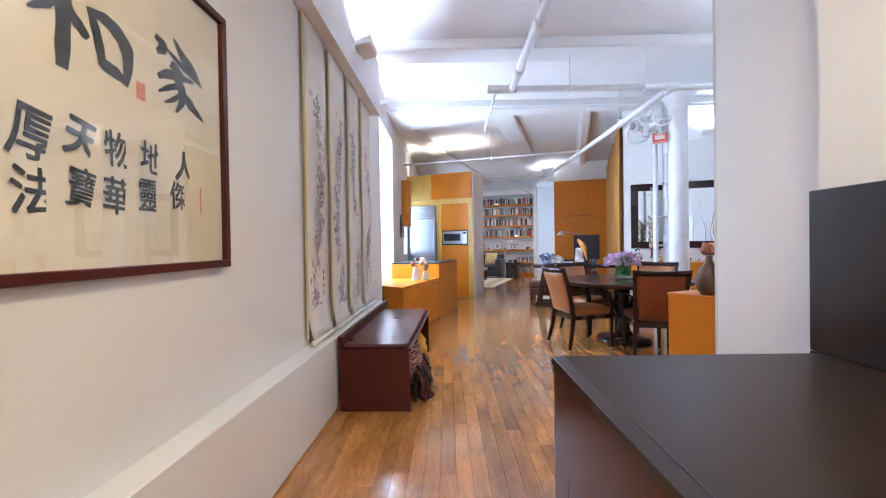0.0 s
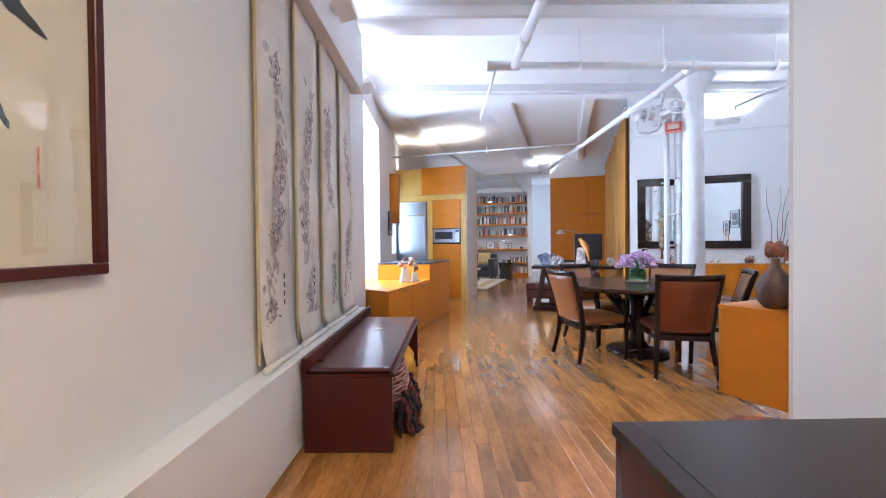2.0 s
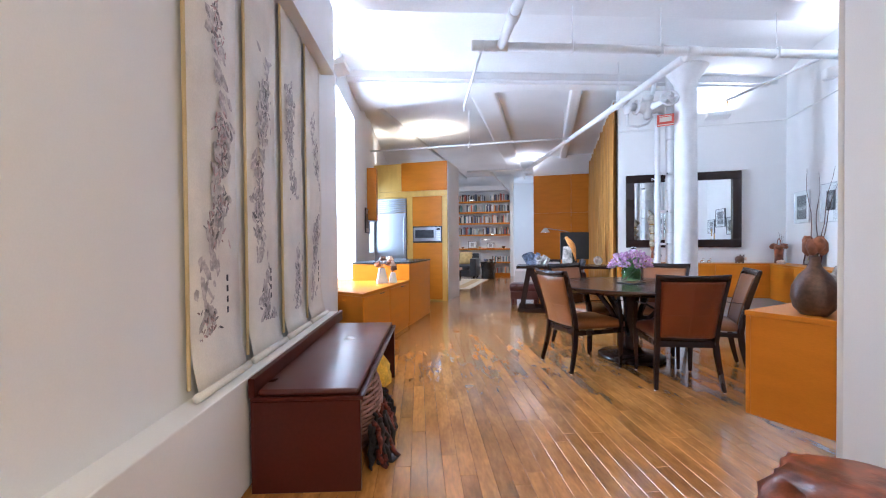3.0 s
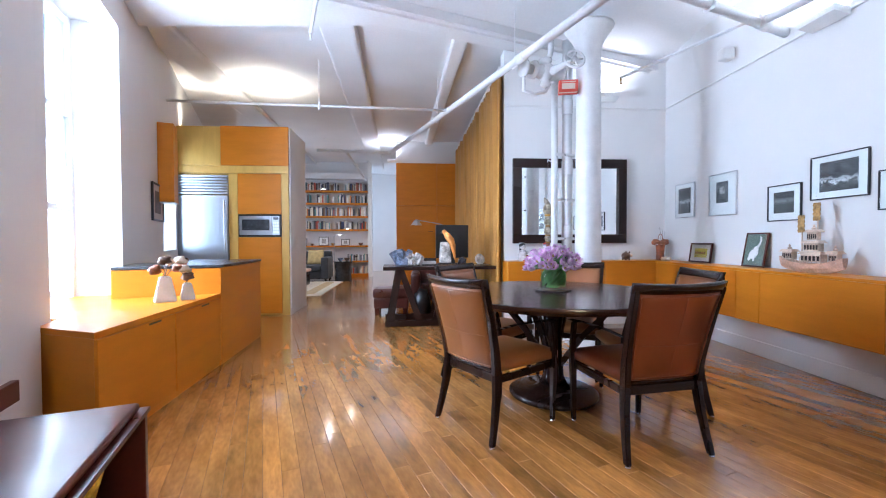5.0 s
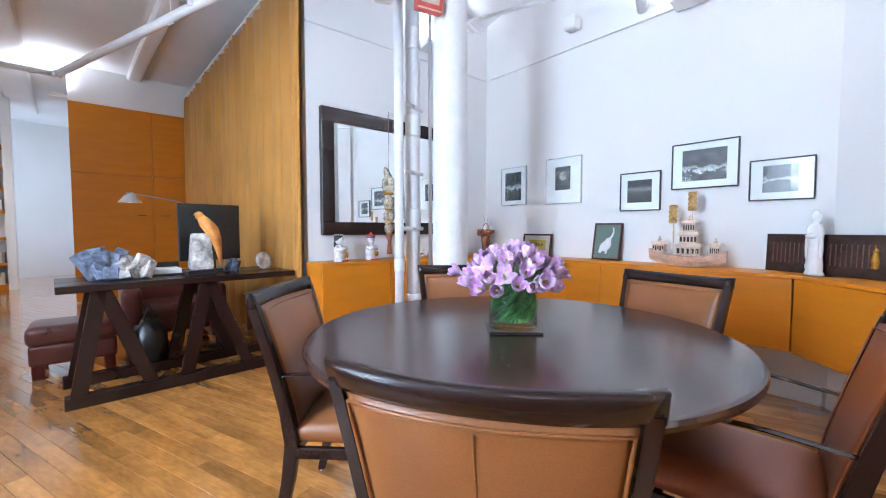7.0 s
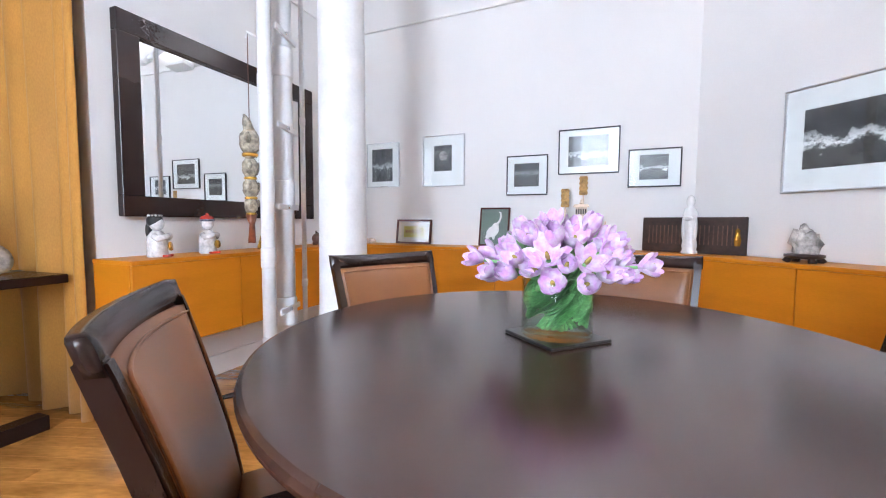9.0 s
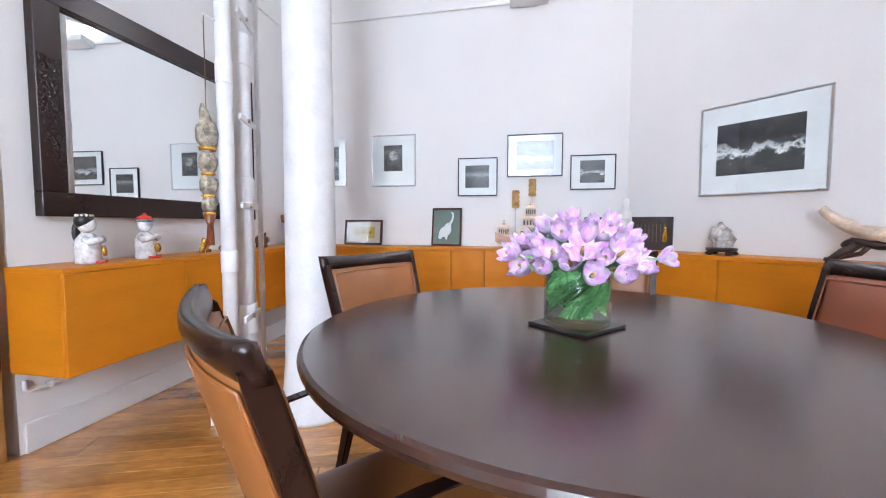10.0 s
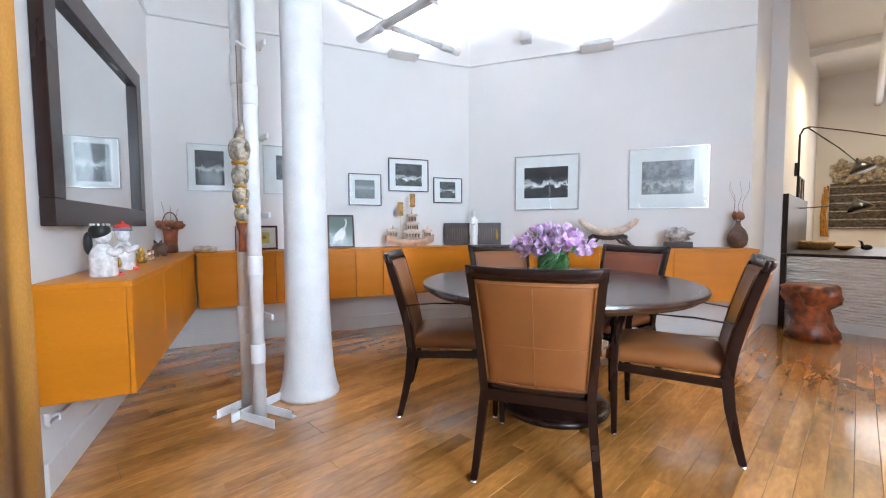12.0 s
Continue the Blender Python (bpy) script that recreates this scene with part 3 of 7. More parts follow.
for k in range(21):
    bm = bmesh.new()
    z = 0.104 + k * 0.030
    pts = []
    for i in range(0, 29):
        pts.append((0.032 + 0.983 * i / 28, 0.001 * math.sin(i * 1.9 + k), z + 0.004 * math.sin(i * 0.9 + k * 1.7)))
    rows = []
    for (x, y, zz) in pts:
        rows.append([bm.verts.new((x, -0.03, zz)), bm.verts.new((x, -0.012 + y, zz)), bm.verts.new((x, -0.003 + y, zz + 0.012)), bm.verts.new((x, -0.012 + y, zz + 0.025)), bm.verts.new((x, -0.03, zz + 0.025))])
    for a, b in zip(rows, rows[1:]):
        for j in range(4):
            bm.faces.new((a[j], b[j], b[j + 1], a[j + 1]))
    part("tile", bm, TILEW, ct, smooth=True)

# root stool
st = thing("root_stool", "polished red tree-root stool with a flat burl top", "stool", pose(1.15, 1.97, 0))
bm = bmesh.new()
prof = [(0.19, 0.0), (0.20, 0.03), (0.17, 0.09), (0.145, 0.15), (0.16, 0.22), (0.13, 0.28), (0.17, 0.34), (0.20, 0.40), (0.215, 0.45), (0.21, 0.49), (0.19, 0.505), (0.0, 0.507)]
lathe(bm, prof, 44)
for v in bm.verts:
    if v.co.z > 0.02:
        nz = noise.noise(Vector((v.co.x * 9, v.co.y * 9, v.co.z * 7)))
        n2 = noise.noise(Vector((v.co.x * 24, v.co.y * 24, v.co.z * 20)))
        k = 1 + 0.34 * nz + 0.16 * n2 if v.co.z < 0.5 else 1 + 0.16 * nz
        v.co.x *= k
        v.co.y *= k
part("trunk", bm, ROOT, st, smooth=True)

# low window cabinet and the counter that steps up from it
FL, FS, FE = (-0.62, 5.24), (-0.178, 6.75), (0.14, 7.82)
lc = thing("low_window_cabinet", "long low orange cabinet under the window with finger pulls", "cabinet")
part("body", pr([(LEFT + 0.003, 5.56), (-0.626, 5.255), (-0.19, 6.745), (LEFT + 0.003, 6.745)], 0.0, 0.612, 0.002), ORANGE, lc)
part("top", pr([(LEFT - 0.49, 5.82), (LEFT + 0.003, 5.82), (LEFT + 0.003, 5.55), FL, FS, (-0.178, 6.748), (LEFT + 0.003, 6.748), (LEFT + 0.003, 7.06), (LEFT - 0.49, 7.06)], 0.615, 0.65, 0.002), ORANGE, lc)
M = along(FL, FS)
LL = dist(FL, FS)
for i in range(2):
    part("door", bx(0.012 + i * LL / 2, (i + 1) * LL / 2 - 0.004, -0.006, 0.015, 0.05, 0.608, 0.002), ORANGE, lc, at=M)
    part("finger_pull", bx(LL * (0.30 + 0.46 * i), LL * (0.30 + 0.46 * i) + 0.14, -0.0075, 0.0, 0.588, 0.602, 0.002), BLACK, lc, "dark recessed finger pull", at=M)
kc = thing("kitchen_counter", "orange kitchen counter with a thin dark stone top", "counter")
part("body", pr([(LEFT + 0.003, 6.75), FS, FE, (-0.52, 8.05), (-0.60, 7.45), (LEFT + 0.003, 7.45)], 0.0, 0.882, 0.002), ORANGE, kc)
part("front_panel", bx(0.0, dist(FS, FE) - 0.002, -0.008, 0.0, 0.03, 0.878, 0.002), ORANGE, kc, at=along(FS, FE))
part("stone_top", pr([(LEFT + 0.003, 6.74), (FS[0] + 0.012, 6.74), (FE[0] + 0.02, 7.83), (-0.53, 8.07), (-0.61, 7.47), (LEFT + 0.003, 7.47)], 0.885, 0.91, 0.003), STONE, kc, "thin dark stone worktop")
# wall cupboard and small framed print by the window
wc = thing("wall_cupboard", "narrow orange wall cupboard with a steel edge", "cupboard", pose(LEFT, 8.45, 1.60))
part("body", bx(0.003, 0.17, 0, 0.26, 0, 0.95, 0.002), ORANGE, wc)
part("bottom_trim", bx(0.003, 0.172, -0.002, 0.26, -0.012, -0.001, 0.002), STEEL, wc)

# tall kitchen unit
T0, T1 = (-1.12, 9.72), (0.54, 9.16)
TL = dist(T0, T1)
TM = along(T0, T1)
tu = thing("tall_kitchen_unit", "tall orange and yellow veneer kitchen unit with built-in appliances", "cupboard", TM)
part("carcass", bx(0.0, TL - 0.02, 0.03, 0.75, 0, 2.80, 0.002), YELLOW, tu)
part("stile", bx(-0.02, 0.10, 0, 0.03, 0, 2.24, 0.002), YELLOW, tu)
part("stile", bx(0.885, 1.012, 0, 0.03, 0, 2.13, 0.002), YELLOW, tu)
part("stile", bx(1.645, TL, 0, 0.03, 0, 2.13, 0.002), YELLOW, tu)
part("rail", bx(0.102, TL, -0.001, 0.03, 2.132, 2.245, 0.002), YELLOW, tu)
part("upper_panel", bx(0.0, 0.775, 0, 0.03, 2.248, 2.82, 0.002), YELLOW, tu)
part("upper_door", bx(0.778, TL, -0.004, 0.03, 2.248, 2.83, 0.002), ORANGE, tu)
part("door", bx(1.015, 1.642, -0.004, 0.03, 1.525, 2.128, 0.002), ORANGE, tu)
part("door", bx(1.015, 1.642, -0.004, 0.03, 0.03, 1.175, 0.002), ORANGE, tu)
part("side_wall", bx(TL - 0.018, TL + 0.02, 0.032, 0.95, 0, 2.83, 0.002), TRIM, tu, "white painted side with a switch")
part("switch", bx(TL + 0.02, TL + 0.028, 0.30, 0.38, 1.05, 1.20, 0.003), TRIM, tu)
fr = thing("refrigerator", "brushed steel built-in refrigerator with a louvred grille", "refrigerator", TM @ pose(0.104, 0.0, 0.0))
part("door", bx(0.0, 0.775, -0.025, 0.028, 0.06, 1.80, 0.006, 2), STEEL, fr)
for k in range(7):
    part("louvre", bx(0.0, 0.775, -0.022, 0.028, 1.815 + k * 0.042, 1.848 + k * 0.042, 0.005), STEEL, fr)
part("handle", tb([(0.74, -0.06, 0.95), (0.74, -0.06, 1.72)], 0.012), STEEL, fr)
for z in (0.98, 1.69):
    part("bracket", tb([(0.74, -0.06, z), (0.74, -0.024, z)], 0.008, 8), STEEL, fr)
mw = thing("built_in_microwave", "steel built-in microwave oven with a dark glass window", "microwave", TM @ pose(1.02, 0.0, 1.182))
part("body", bx(0.0, 0.617, -0.004, 0.028, 0.0, 0.338, 0.003), BLACK, mw)
part("door", bx(0.02, 0.49, -0.022, -0.006, 0.03, 0.315, 0.004), STEEL, mw)
part("window", bx(0.06, 0.45, -0.026, -0.021, 0.10, 0.26, 0.006), STONE, mw, "dark glass window")
part("control_panel", bx(0.494, 0.60, -0.022, -0.006, 0.03, 0.315, 0.004), STEEL, mw)
part("display", bx(0.51, 0.585, -0.025, -0.021, 0.255, 0.295, 0.002), STONE, mw)
for i in range(3):
    for j in range(4):
        part("button", bx(0.512 + i * 0.027, 0.531 + i * 0.027, -0.025, -0.021, 0.06 + j * 0.045, 0.09 + j * 0.045, 0.002), ALU, mw)

# floating credenza along the three dining walls, as joined units
D, Z0, Z1 = 0.32, 0.385, 0.855
def credenza(p, q, cuts, name_label, ends):
    L = dist(p, q)
    m = along(p, q)
    us = cuts
    for a, b in zip(us, us[1:]):
        t = thing("floating_credenza_unit", name_label, "credenza", m, group="floating credenza units")
        part("body", bx(a + 0.001, b - 0.001, -D + 0.02, -0.004, Z0, Z1 - 0.022, 0.002), ORANGE, t)
        part("front", bx(a + 0.0025, b - 0.0025, -D, -D + 0.018, Z0, Z1 - 0.024, 0.002), ORANGE, t)


LM, LA, LB = dist(W0, C1), dist(C1, C2), dist(C2, P1)
credenza(W0, C1, (-0.02, 0.62, 1.22, LM - 0.30), "orange-stained wall-hung credenza unit below the mirror", None)
credenza(C1, C2, (0.345, 0.95, 1.66, 1.93, LA - 0.404 * D - 0.003), "orange-stained wall-hung credenza unit below the photographs", None)
credenza(C2, P1, (0.404 * D + 0.003, 0.80, 1.42, 2.05, 2.69), "orange-stained wall-hung credenza unit below two large photographs", None)
tops = (("a", W0, C1, -0.022, LM - 0.008), ("b", C1, C2, 0.335, LA - 0.0), ("c", C2, P1, 0.20, 2.693))
for nm, p, q, a, b in tops:
    part_top = part("credenza_top", bx(a, b, -D - 0.002, -0.003, Z1 - 0.022, Z1, 0.002), ORANGE, at=along(p, q))
    tagged(part_top, "thin orange-stained top board running along the credenza", "board")

# cast-iron column
co = thing("cast_iron_column", "round white painted cast-iron column with a flared foot", "column", pose(3.315, 5.905, 0))
part("shaft", lt([(0.185, 0.0), (0.187, 0.02), (0.172, 0.06), (0.155, 0.16), (0.143, 0.32), (0.135, 0.6), (0.128, 1.6), (0.122, 3.05), (0.135, 3.14), (0.18, 3.22), (0.235, 3.30), (0.25, CB - 0.03)], 40), IRON, co, smooth=True)


def pipe_run(name, label, pts, r, joints=(), jr=1.22, parent=None):
    t = thing(name, label, "pipe")
    part("tube", tb(pts, r, 14), IRON, t, smooth=True)
    a, b = Vector(pts[0]), Vector(pts[-1])
    d = (b - a).normalized()
    for j in joints:
        c0 = a.lerp(b, j)
        part("coupling", tb([c0 - d * r * 1.5, c0 - d * r * 1.3, c0 + d * r * 1.3, c0 + d * r * 1.5], [r * 1.05, r * jr, r * jr, r * 1.05], 14), IRON, t, smooth=True)
    return t


# risers beside the column
rs = pipe_run("riser_pipe", "white painted riser pipe with clamps and a floor bracket", [(3.172, 6.272, 0.0), (3.172, 6.272, 2.86)], 0.036, (0.13, 0.30, 0.62), 1.1)
r2 = pipe_run("riser_pipe", "thick white painted standpipe with wall clamps", [(3.337, 6.255, 0.0), (3.337, 6.255, CB)], 0.055, (0.16, 0.36, 0.58, 0.78), 1.12)
r3 = pipe_run("riser_pipe", "thin white painted riser pipe", [(3.55, 6.225, 0.0), (3.55, 6.225, CB)], 0.015, (0.2, 0.5))
for z in (0.55, 1.12, 1.55, 2.05):
    part("clamp", bx(3.14, 3.39, 6.19, 6.205, z, z + 0.03, 0.003), IRON, r2)
    part("bolt", tb([(3.25, 6.18, z + 0.015), (3.25, 6.215, z + 0.015)], 0.012, 8), CHROME, r2)
for x, ang in ((3.172, 20), (3.337, 110)):
    fb = thing("pipe_floor_bracket", "white painted angle-iron pipe foot screwed to the floor", "bracket", pose(x, 6.265, 0, 0, 0, ang), group="pipe floor brackets")
    part("flange", bx(-0.17, 0.17, -0.062, -0.057, 0.0, 0.05, 0.002), IRON, fb)
    part("foot", bx(-0.17, 0.17, -0.10, -0.062, 0.0, 0.006, 0.001), IRON, fb)
    part("flange", bx(-0.17, 0.17, 0.057, 0.062, 0.0, 0.05, 0.002), IRON, fb)

# valve set on the standpipe
vs = thing("sprinkler_valve", "white painted sprinkler valve with a spoked handwheel", "valve", pose(3.02, 6.24, 2.93))
part("body", lt([(0.03, -0.14), (0.06, -0.12), (0.045, -0.07), (0.085, -0.04), (0.105, 0.02), (0.085, 0.08), (0.05, 0.11), (0.07, 0.13), (0.07, 0.16), (0.03, 0.17)], 20), IRON, vs, smooth=True)
part("body", lt([(0.04, -0.20), (0.095, -0.19), (0.095, -0.165), (0.06, -0.15), (0.085, -0.06), (0.085, 0.06), (0.06, 0.15), (0.095, 0.165), (0.095, 0.19), (0.04, 0.20)], 20, m=pose(0.02, 0, 0.02, 0, 90, 0)), IRON, vs, smooth=True)
part("flange", tb([(-0.30, 0, 0.02), (-0.26, 0, 0.02), (-0.24, 0, 0.02), (-0.17, 0, 0.02)], [0.09, 0.09, 0.05, 0.05], 18), IRON, vs, smooth=True)
part("trim_pipe", tb([(-0.28, 0, 0.0), (-0.28, 0, -0.22), (-0.14, 0, -0.24), (0.0, 0, -0.19), (0.06, 0, -0.10)], 0.018, 10), IRON, vs, smooth=True)
part("trim_pipe", tb([(0.05, 0.02, 0.15), (0.1, 0.03, 0.28), (0.1, 0.03, 0.40)], 0.03, 12), IRON, vs, smooth=True)
bm = bmesh.new()
WM = pose(0.03, -0.42, 0.0, 72, 0, -22)
cpts = [(0.098 * math.cos(a), 0.098 * math.sin(a), 0) for a in [2 * math.pi * i / 32 for i in range(33)]]
tube(bm, cpts, 0.013, 8, False)
for i in range(5):
    a = 2 * math.pi * i / 5
    tube(bm, [(0, 0, -0.01), (0.095 * math.cos(a), 0.095 * math.sin(a), 0)], 0.009, 7)
lathe(bm, [(0.0, -0.04), (0.028, -0.04), (0.028, 0.015), (0.0, 0.015)], 14)
bmesh.ops.transform(bm, matrix=WM, verts=bm.verts)
part("handwheel", bm, IRON, vs, "spoked white handwheel", smooth=True)
part("stem", tb([(0.02, -0.04, 0.01), (0.03, -0.20, 0.005), (0.03, -0.41, 0.0)], [0.05, 0.035, 0.014], 12), IRON, vs, smooth=True)
sg = thing("red_valve_sign", "small red metal sign box with a cream label", "sign", pose(3.07, 5.93, 2.69, 12, 0, -32))
part("box", bx(-0.095, 0.095, -0.012, 0.05, -0.07, 0.07, 0.003), REDSIGN, sg)
part("label_plate", bx(-0.066, 0.066, -0.0145, -0.012, -0.018, 0.038), CREAM, sg, "cream label plate")
part("stripe", bx(-0.09, 0.09, -0.0142, -0.012, -0.058, -0.048), CREAM, sg)
part("stripe", bx(-0.07, 0.07, -0.0142, -0.012, 0.048, 0.056), CREAM, sg)
part("hook", tb([(0.0, 0.02, 0.07), (0.0, 0.06, 0.16), (0.0, 0.2, 0.22)], 0.006, 6), IRON, sg)

# overhead sprinkler pipes
PZ = 2.96
pipe_run("sprinkler_pipe", "white painted overhead sprinkler main above the hall", [(0.73, -2.4, PZ), (0.73, 4.66, PZ)], 0.042, (0.55, 0.80, 0.93))
pipe_run("sprinkler_pipe", "white painted overhead sprinkler cross pipe", [(0.50, 4.67, PZ), (4.72, 4.72, PZ)], 0.040, (0.005, 0.03, 0.055, 0.49, 0.86, 0.99))
pipe_run("sprinkler_pipe", "white painted overhead sprinkler branch toward the living room", [(2.57, 4.70, PZ), (2.64, 10.9, PZ)], 0.040, (0.01, 0.22, 0.99))
tpipe = pipe_run("sprinkler_branch", "thin white painted sprinkler branch ending in a head", [(0.56, 4.68, PZ), (0.61, 6.60, PZ + 0.10)], 0.016, (0.02,))
part("head", lt([(0.016, -0.075), (0.018, -0.07), (0.006, -0.06), (0.012, -0.02), (0.018, 0.0)], 10, (0.61, 6.59, PZ + 0.10)), IRON, tpipe, smooth=True)
pipe_run("sprinkler_branch", "thin white painted sprinkler branch over the kitchen", [(-0.95, 8.95, PZ), (2.60, 7.88, PZ)], 0.018, (0.2, 0.5, 0.99))
pipe_run("sprinkler_branch", "white painted sprinkler pipe along the picture wall", [(4.06, 4.71, PZ), (4.00, 3.80, PZ)], 0.032, (0.02, 0.8, 0.98))
p5 = pipe_run("sprinkler_branch", "thin white painted sprinkler branch ending in a head", [(4.08, 4.71, PZ + 0.06), (4.10, 6.22, PZ + 0.09)], 0.016, (0.9,))
part("head", lt([(0.016, -0.075), (0.018, -0.07), (0.006, -0.06), (0.012, -0.02), (0.018, 0.0)], 10, (4.10, 6.21, PZ + 0.09)), GOLD, p5, smooth=True)
pipe_run("sprinkler_branch", "white painted sprinkler pipe over the living room", [(1.2, 11.25, PZ), (2.7, 10.86, PZ)], 0.03, (0.3, 0.97))
pipe_run("sprinkler_branch", "white painted sprinkler pipe running on to the shelves", [(1.75, 11.1, PZ), (3.05, 14.9, PZ)], 0.03, (0.02,))
hangers = [(0.73, 1.0), (0.73, 3.2), (1.4, 4.68), (2.25, 4.69), (3.4, 4.70), (2.60, 6.2), (2.62, 8.3), (0.9, 8.39)]
for x, y in hangers:
    h = thing("pipe_hanger", "thin steel rod hanger holding a sprinkler pipe", "hanger", pose(x, y, PZ), group="pipe hangers")
    part("rod", tb([(0, 0, 0.045), (0, 0, CS - PZ if not (4.5 < y < 4.86) else CB - PZ)], 0.005, 6), IRON, h)
    part("clip", bx(-0.012, 0.012, -0.05, 0.05, -0.05, 0.05, 0.01), IRON, h)


# uplight sconces and their light
def sconce(m, watts, colour=(1.0, 0.97, 0.93)):
    t = thing("uplight_sconce", "small white angled box uplight fixed high on the wall", "wall lamp", m, group="uplight sconces")
    bm = bmesh.new()
    prism(bm, [(-0.15, -0.16), (0.15, -0.16), (0.15, -0.03), (-0.15, -0.03)], 0.0, 0.055)
    for v in bm.verts:
        if v.co.y < -0.1:
            v.co.z += 0.03
    part("housing", bm, TRIM, t)
    part("bracket", bx(-0.06, 0.06, -0.03, 0.0, 0.01, 0.05, 0.003), TRIM, t)
    d = bpy.data.lights.new("uplight", "AREA")
    d.shape, d.size, d.size_y, d.energy, d.color, d.spread = "RECTANGLE", 0.26, 0.09, watts, colour, radians(150)
    lamp = new("uplight", d)
    lamp.matrix_world = m @ pose(0, -0.11, 0.10, 180 - 12, 0, 0)


sconce(along(C1, C2, 2.81) @ pose(2.24, 0, 0), 46)
sconce(along(C2, P1, 2.81) @ pose(1.36, 0, 0), 46)
sconce(along(W0, C1, 2.93) @ pose(1.32, 0, 0), 7)
sconce(HALL @ pose(-0.847, 3.74, 2.97, 0, 0, 90), 27, (0.96, 0.98, 1.0))
sconce(HALL @ pose(LEFT, 5.28, 2.96, 0, 0, 90), 27, (0.96, 0.98, 1.0))
for m in (along(C2, P1, 2.99) @ pose(0.66, 0, 0), along(C1, C2, 2.98) @ pose(1.2, 0, 0)):
    sp = thing("wall_speaker", "small white rounded wall-mounted speaker", "speaker", m, group="wall speakers")
    part("case", bx(-0.06, 0.06, -0.15, -0.03, 0.0, 0.12, 0.025, 3), TRIM, sp, smooth=True)
    part("arm", tb([(0, -0.03, 0.06), (0, 0, 0.06)], 0.015, 8), TRIM, sp)
sd = thing("smoke_detector", "small white smoke detector on the ceiling", "detector", pose(3.5, 4.2, CS))
part("body", lt([(0.045, -0.035), (0.06, -0.02), (0.06, 0.0)], 20), TRIM, sd, smooth=True)
cl = thing("uplight_sconce", "small white box uplight at the end of the closet", "wall lamp", along(OR0, OR1, 3.06) @ pose(-0.12, 0.05, 0), group="uplight sconces")
part("housing", bx(-0.09, 0.09, -0.06, 0.06, 0, 0.06, 0.004), TRIM, cl)
part("bracket", bx(0.09, 0.125, -0.02, 0.02, 0.01, 0.05, 0.003), TRIM, cl)
area_lamp("closet_uplight", (3.08, 12.36, 3.15), (3.08, 12.36, 4), 0.16, 0.1, 14, (1.0, 0.97, 0.93), 150)
# cove light on top of the kitchen unit
kl = thing("cove_light", "warm cove light hidden on top of the kitchen unit", "light", TM @ pose(0.9, 0.35, 2.805))
part("tray", bx(-0.5, 0.5, -0.05, 0.05, 0, 0.03, 0.003), TRIM, kl)
for u, w in ((0.15, 5), (1.35, 15)):
    m = TM @ pose(u, 0.35, 2.87)
    e = m.translation
    area_lamp("cove_lamp", e, e + Vector((0, 0, 1)), 0.35, 0.08, w, (1.0, 0.83, 0.56), 115)

# outlet under the credenza and the conduit at its end
ou = thing("wall_outlet", "white painted outlet box under the credenza", "outlet", along(C1, C2) @ pose(0.75, 0, 0.27))
part("box", bx(-0.035, 0.035, -0.03, -0.002, -0.055, 0.055, 0.004), TRIM, ou)
for dz in (-0.022, 0.022):
    part("socket", bx(-0.014, 0.014, -0.032, -0.029, dz - 0.012, dz + 0.012, 0.001), IRON, ou)
cd = thing("wall_conduit", "thin white painted conduit along the wall under the credenza", "conduit", along(W0, C1))
part("tube", tb([(0.02, -0.02, 0.34), (0.02, -0.02, 0.30), (0.03, -0.02, 0.29), (0.9, -0.02, 0.29)], 0.009, 8), TRIM, cd, smooth=True)
for x in (0.12, 0.5, 0.86):
    part("clip", bx(x - 0.012, x + 0.012, -0.031, -0.002, 0.276, 0.304, 0.003), TRIM, cd)

# ---- dining group ----
def sweep_bar(bm, pts, w, d):
    """A square bar through pts; w across x, d across y, one size or one for each point."""
    ws = w if isinstance(w, (list, tuple)) else [w] * len(pts)
    ds = d if isinstance(d, (list, tuple)) else [d] * len(pts)
    rows = []
    for (x, y, z), a, b in zip(pts, ws, ds):
        rows.append([bm.verts.new((x + i * a / 2, y + j * b / 2, z)) for i, j in ((-1, -1), (1, -1), (1, 1), (-1, 1))])
    for a, b in zip(rows, rows[1:]):
        for i in range(4):
            bm.faces.new((a[i], a[(i + 1) % 4], b[(i + 1) % 4], b[i]))
    bm.faces.new(rows[0][::-1])
    bm.faces.new(rows[-1])
    bmesh.ops.recalc_face_normals(bm, faces=bm.faces)
    bmesh.ops.bevel(bm, geom=[e for e in bm.edges if len(e.link_faces) == 2 and e.calc_face_angle(0) > 0.8], offset=0.004, segments=2, affect="EDGES")


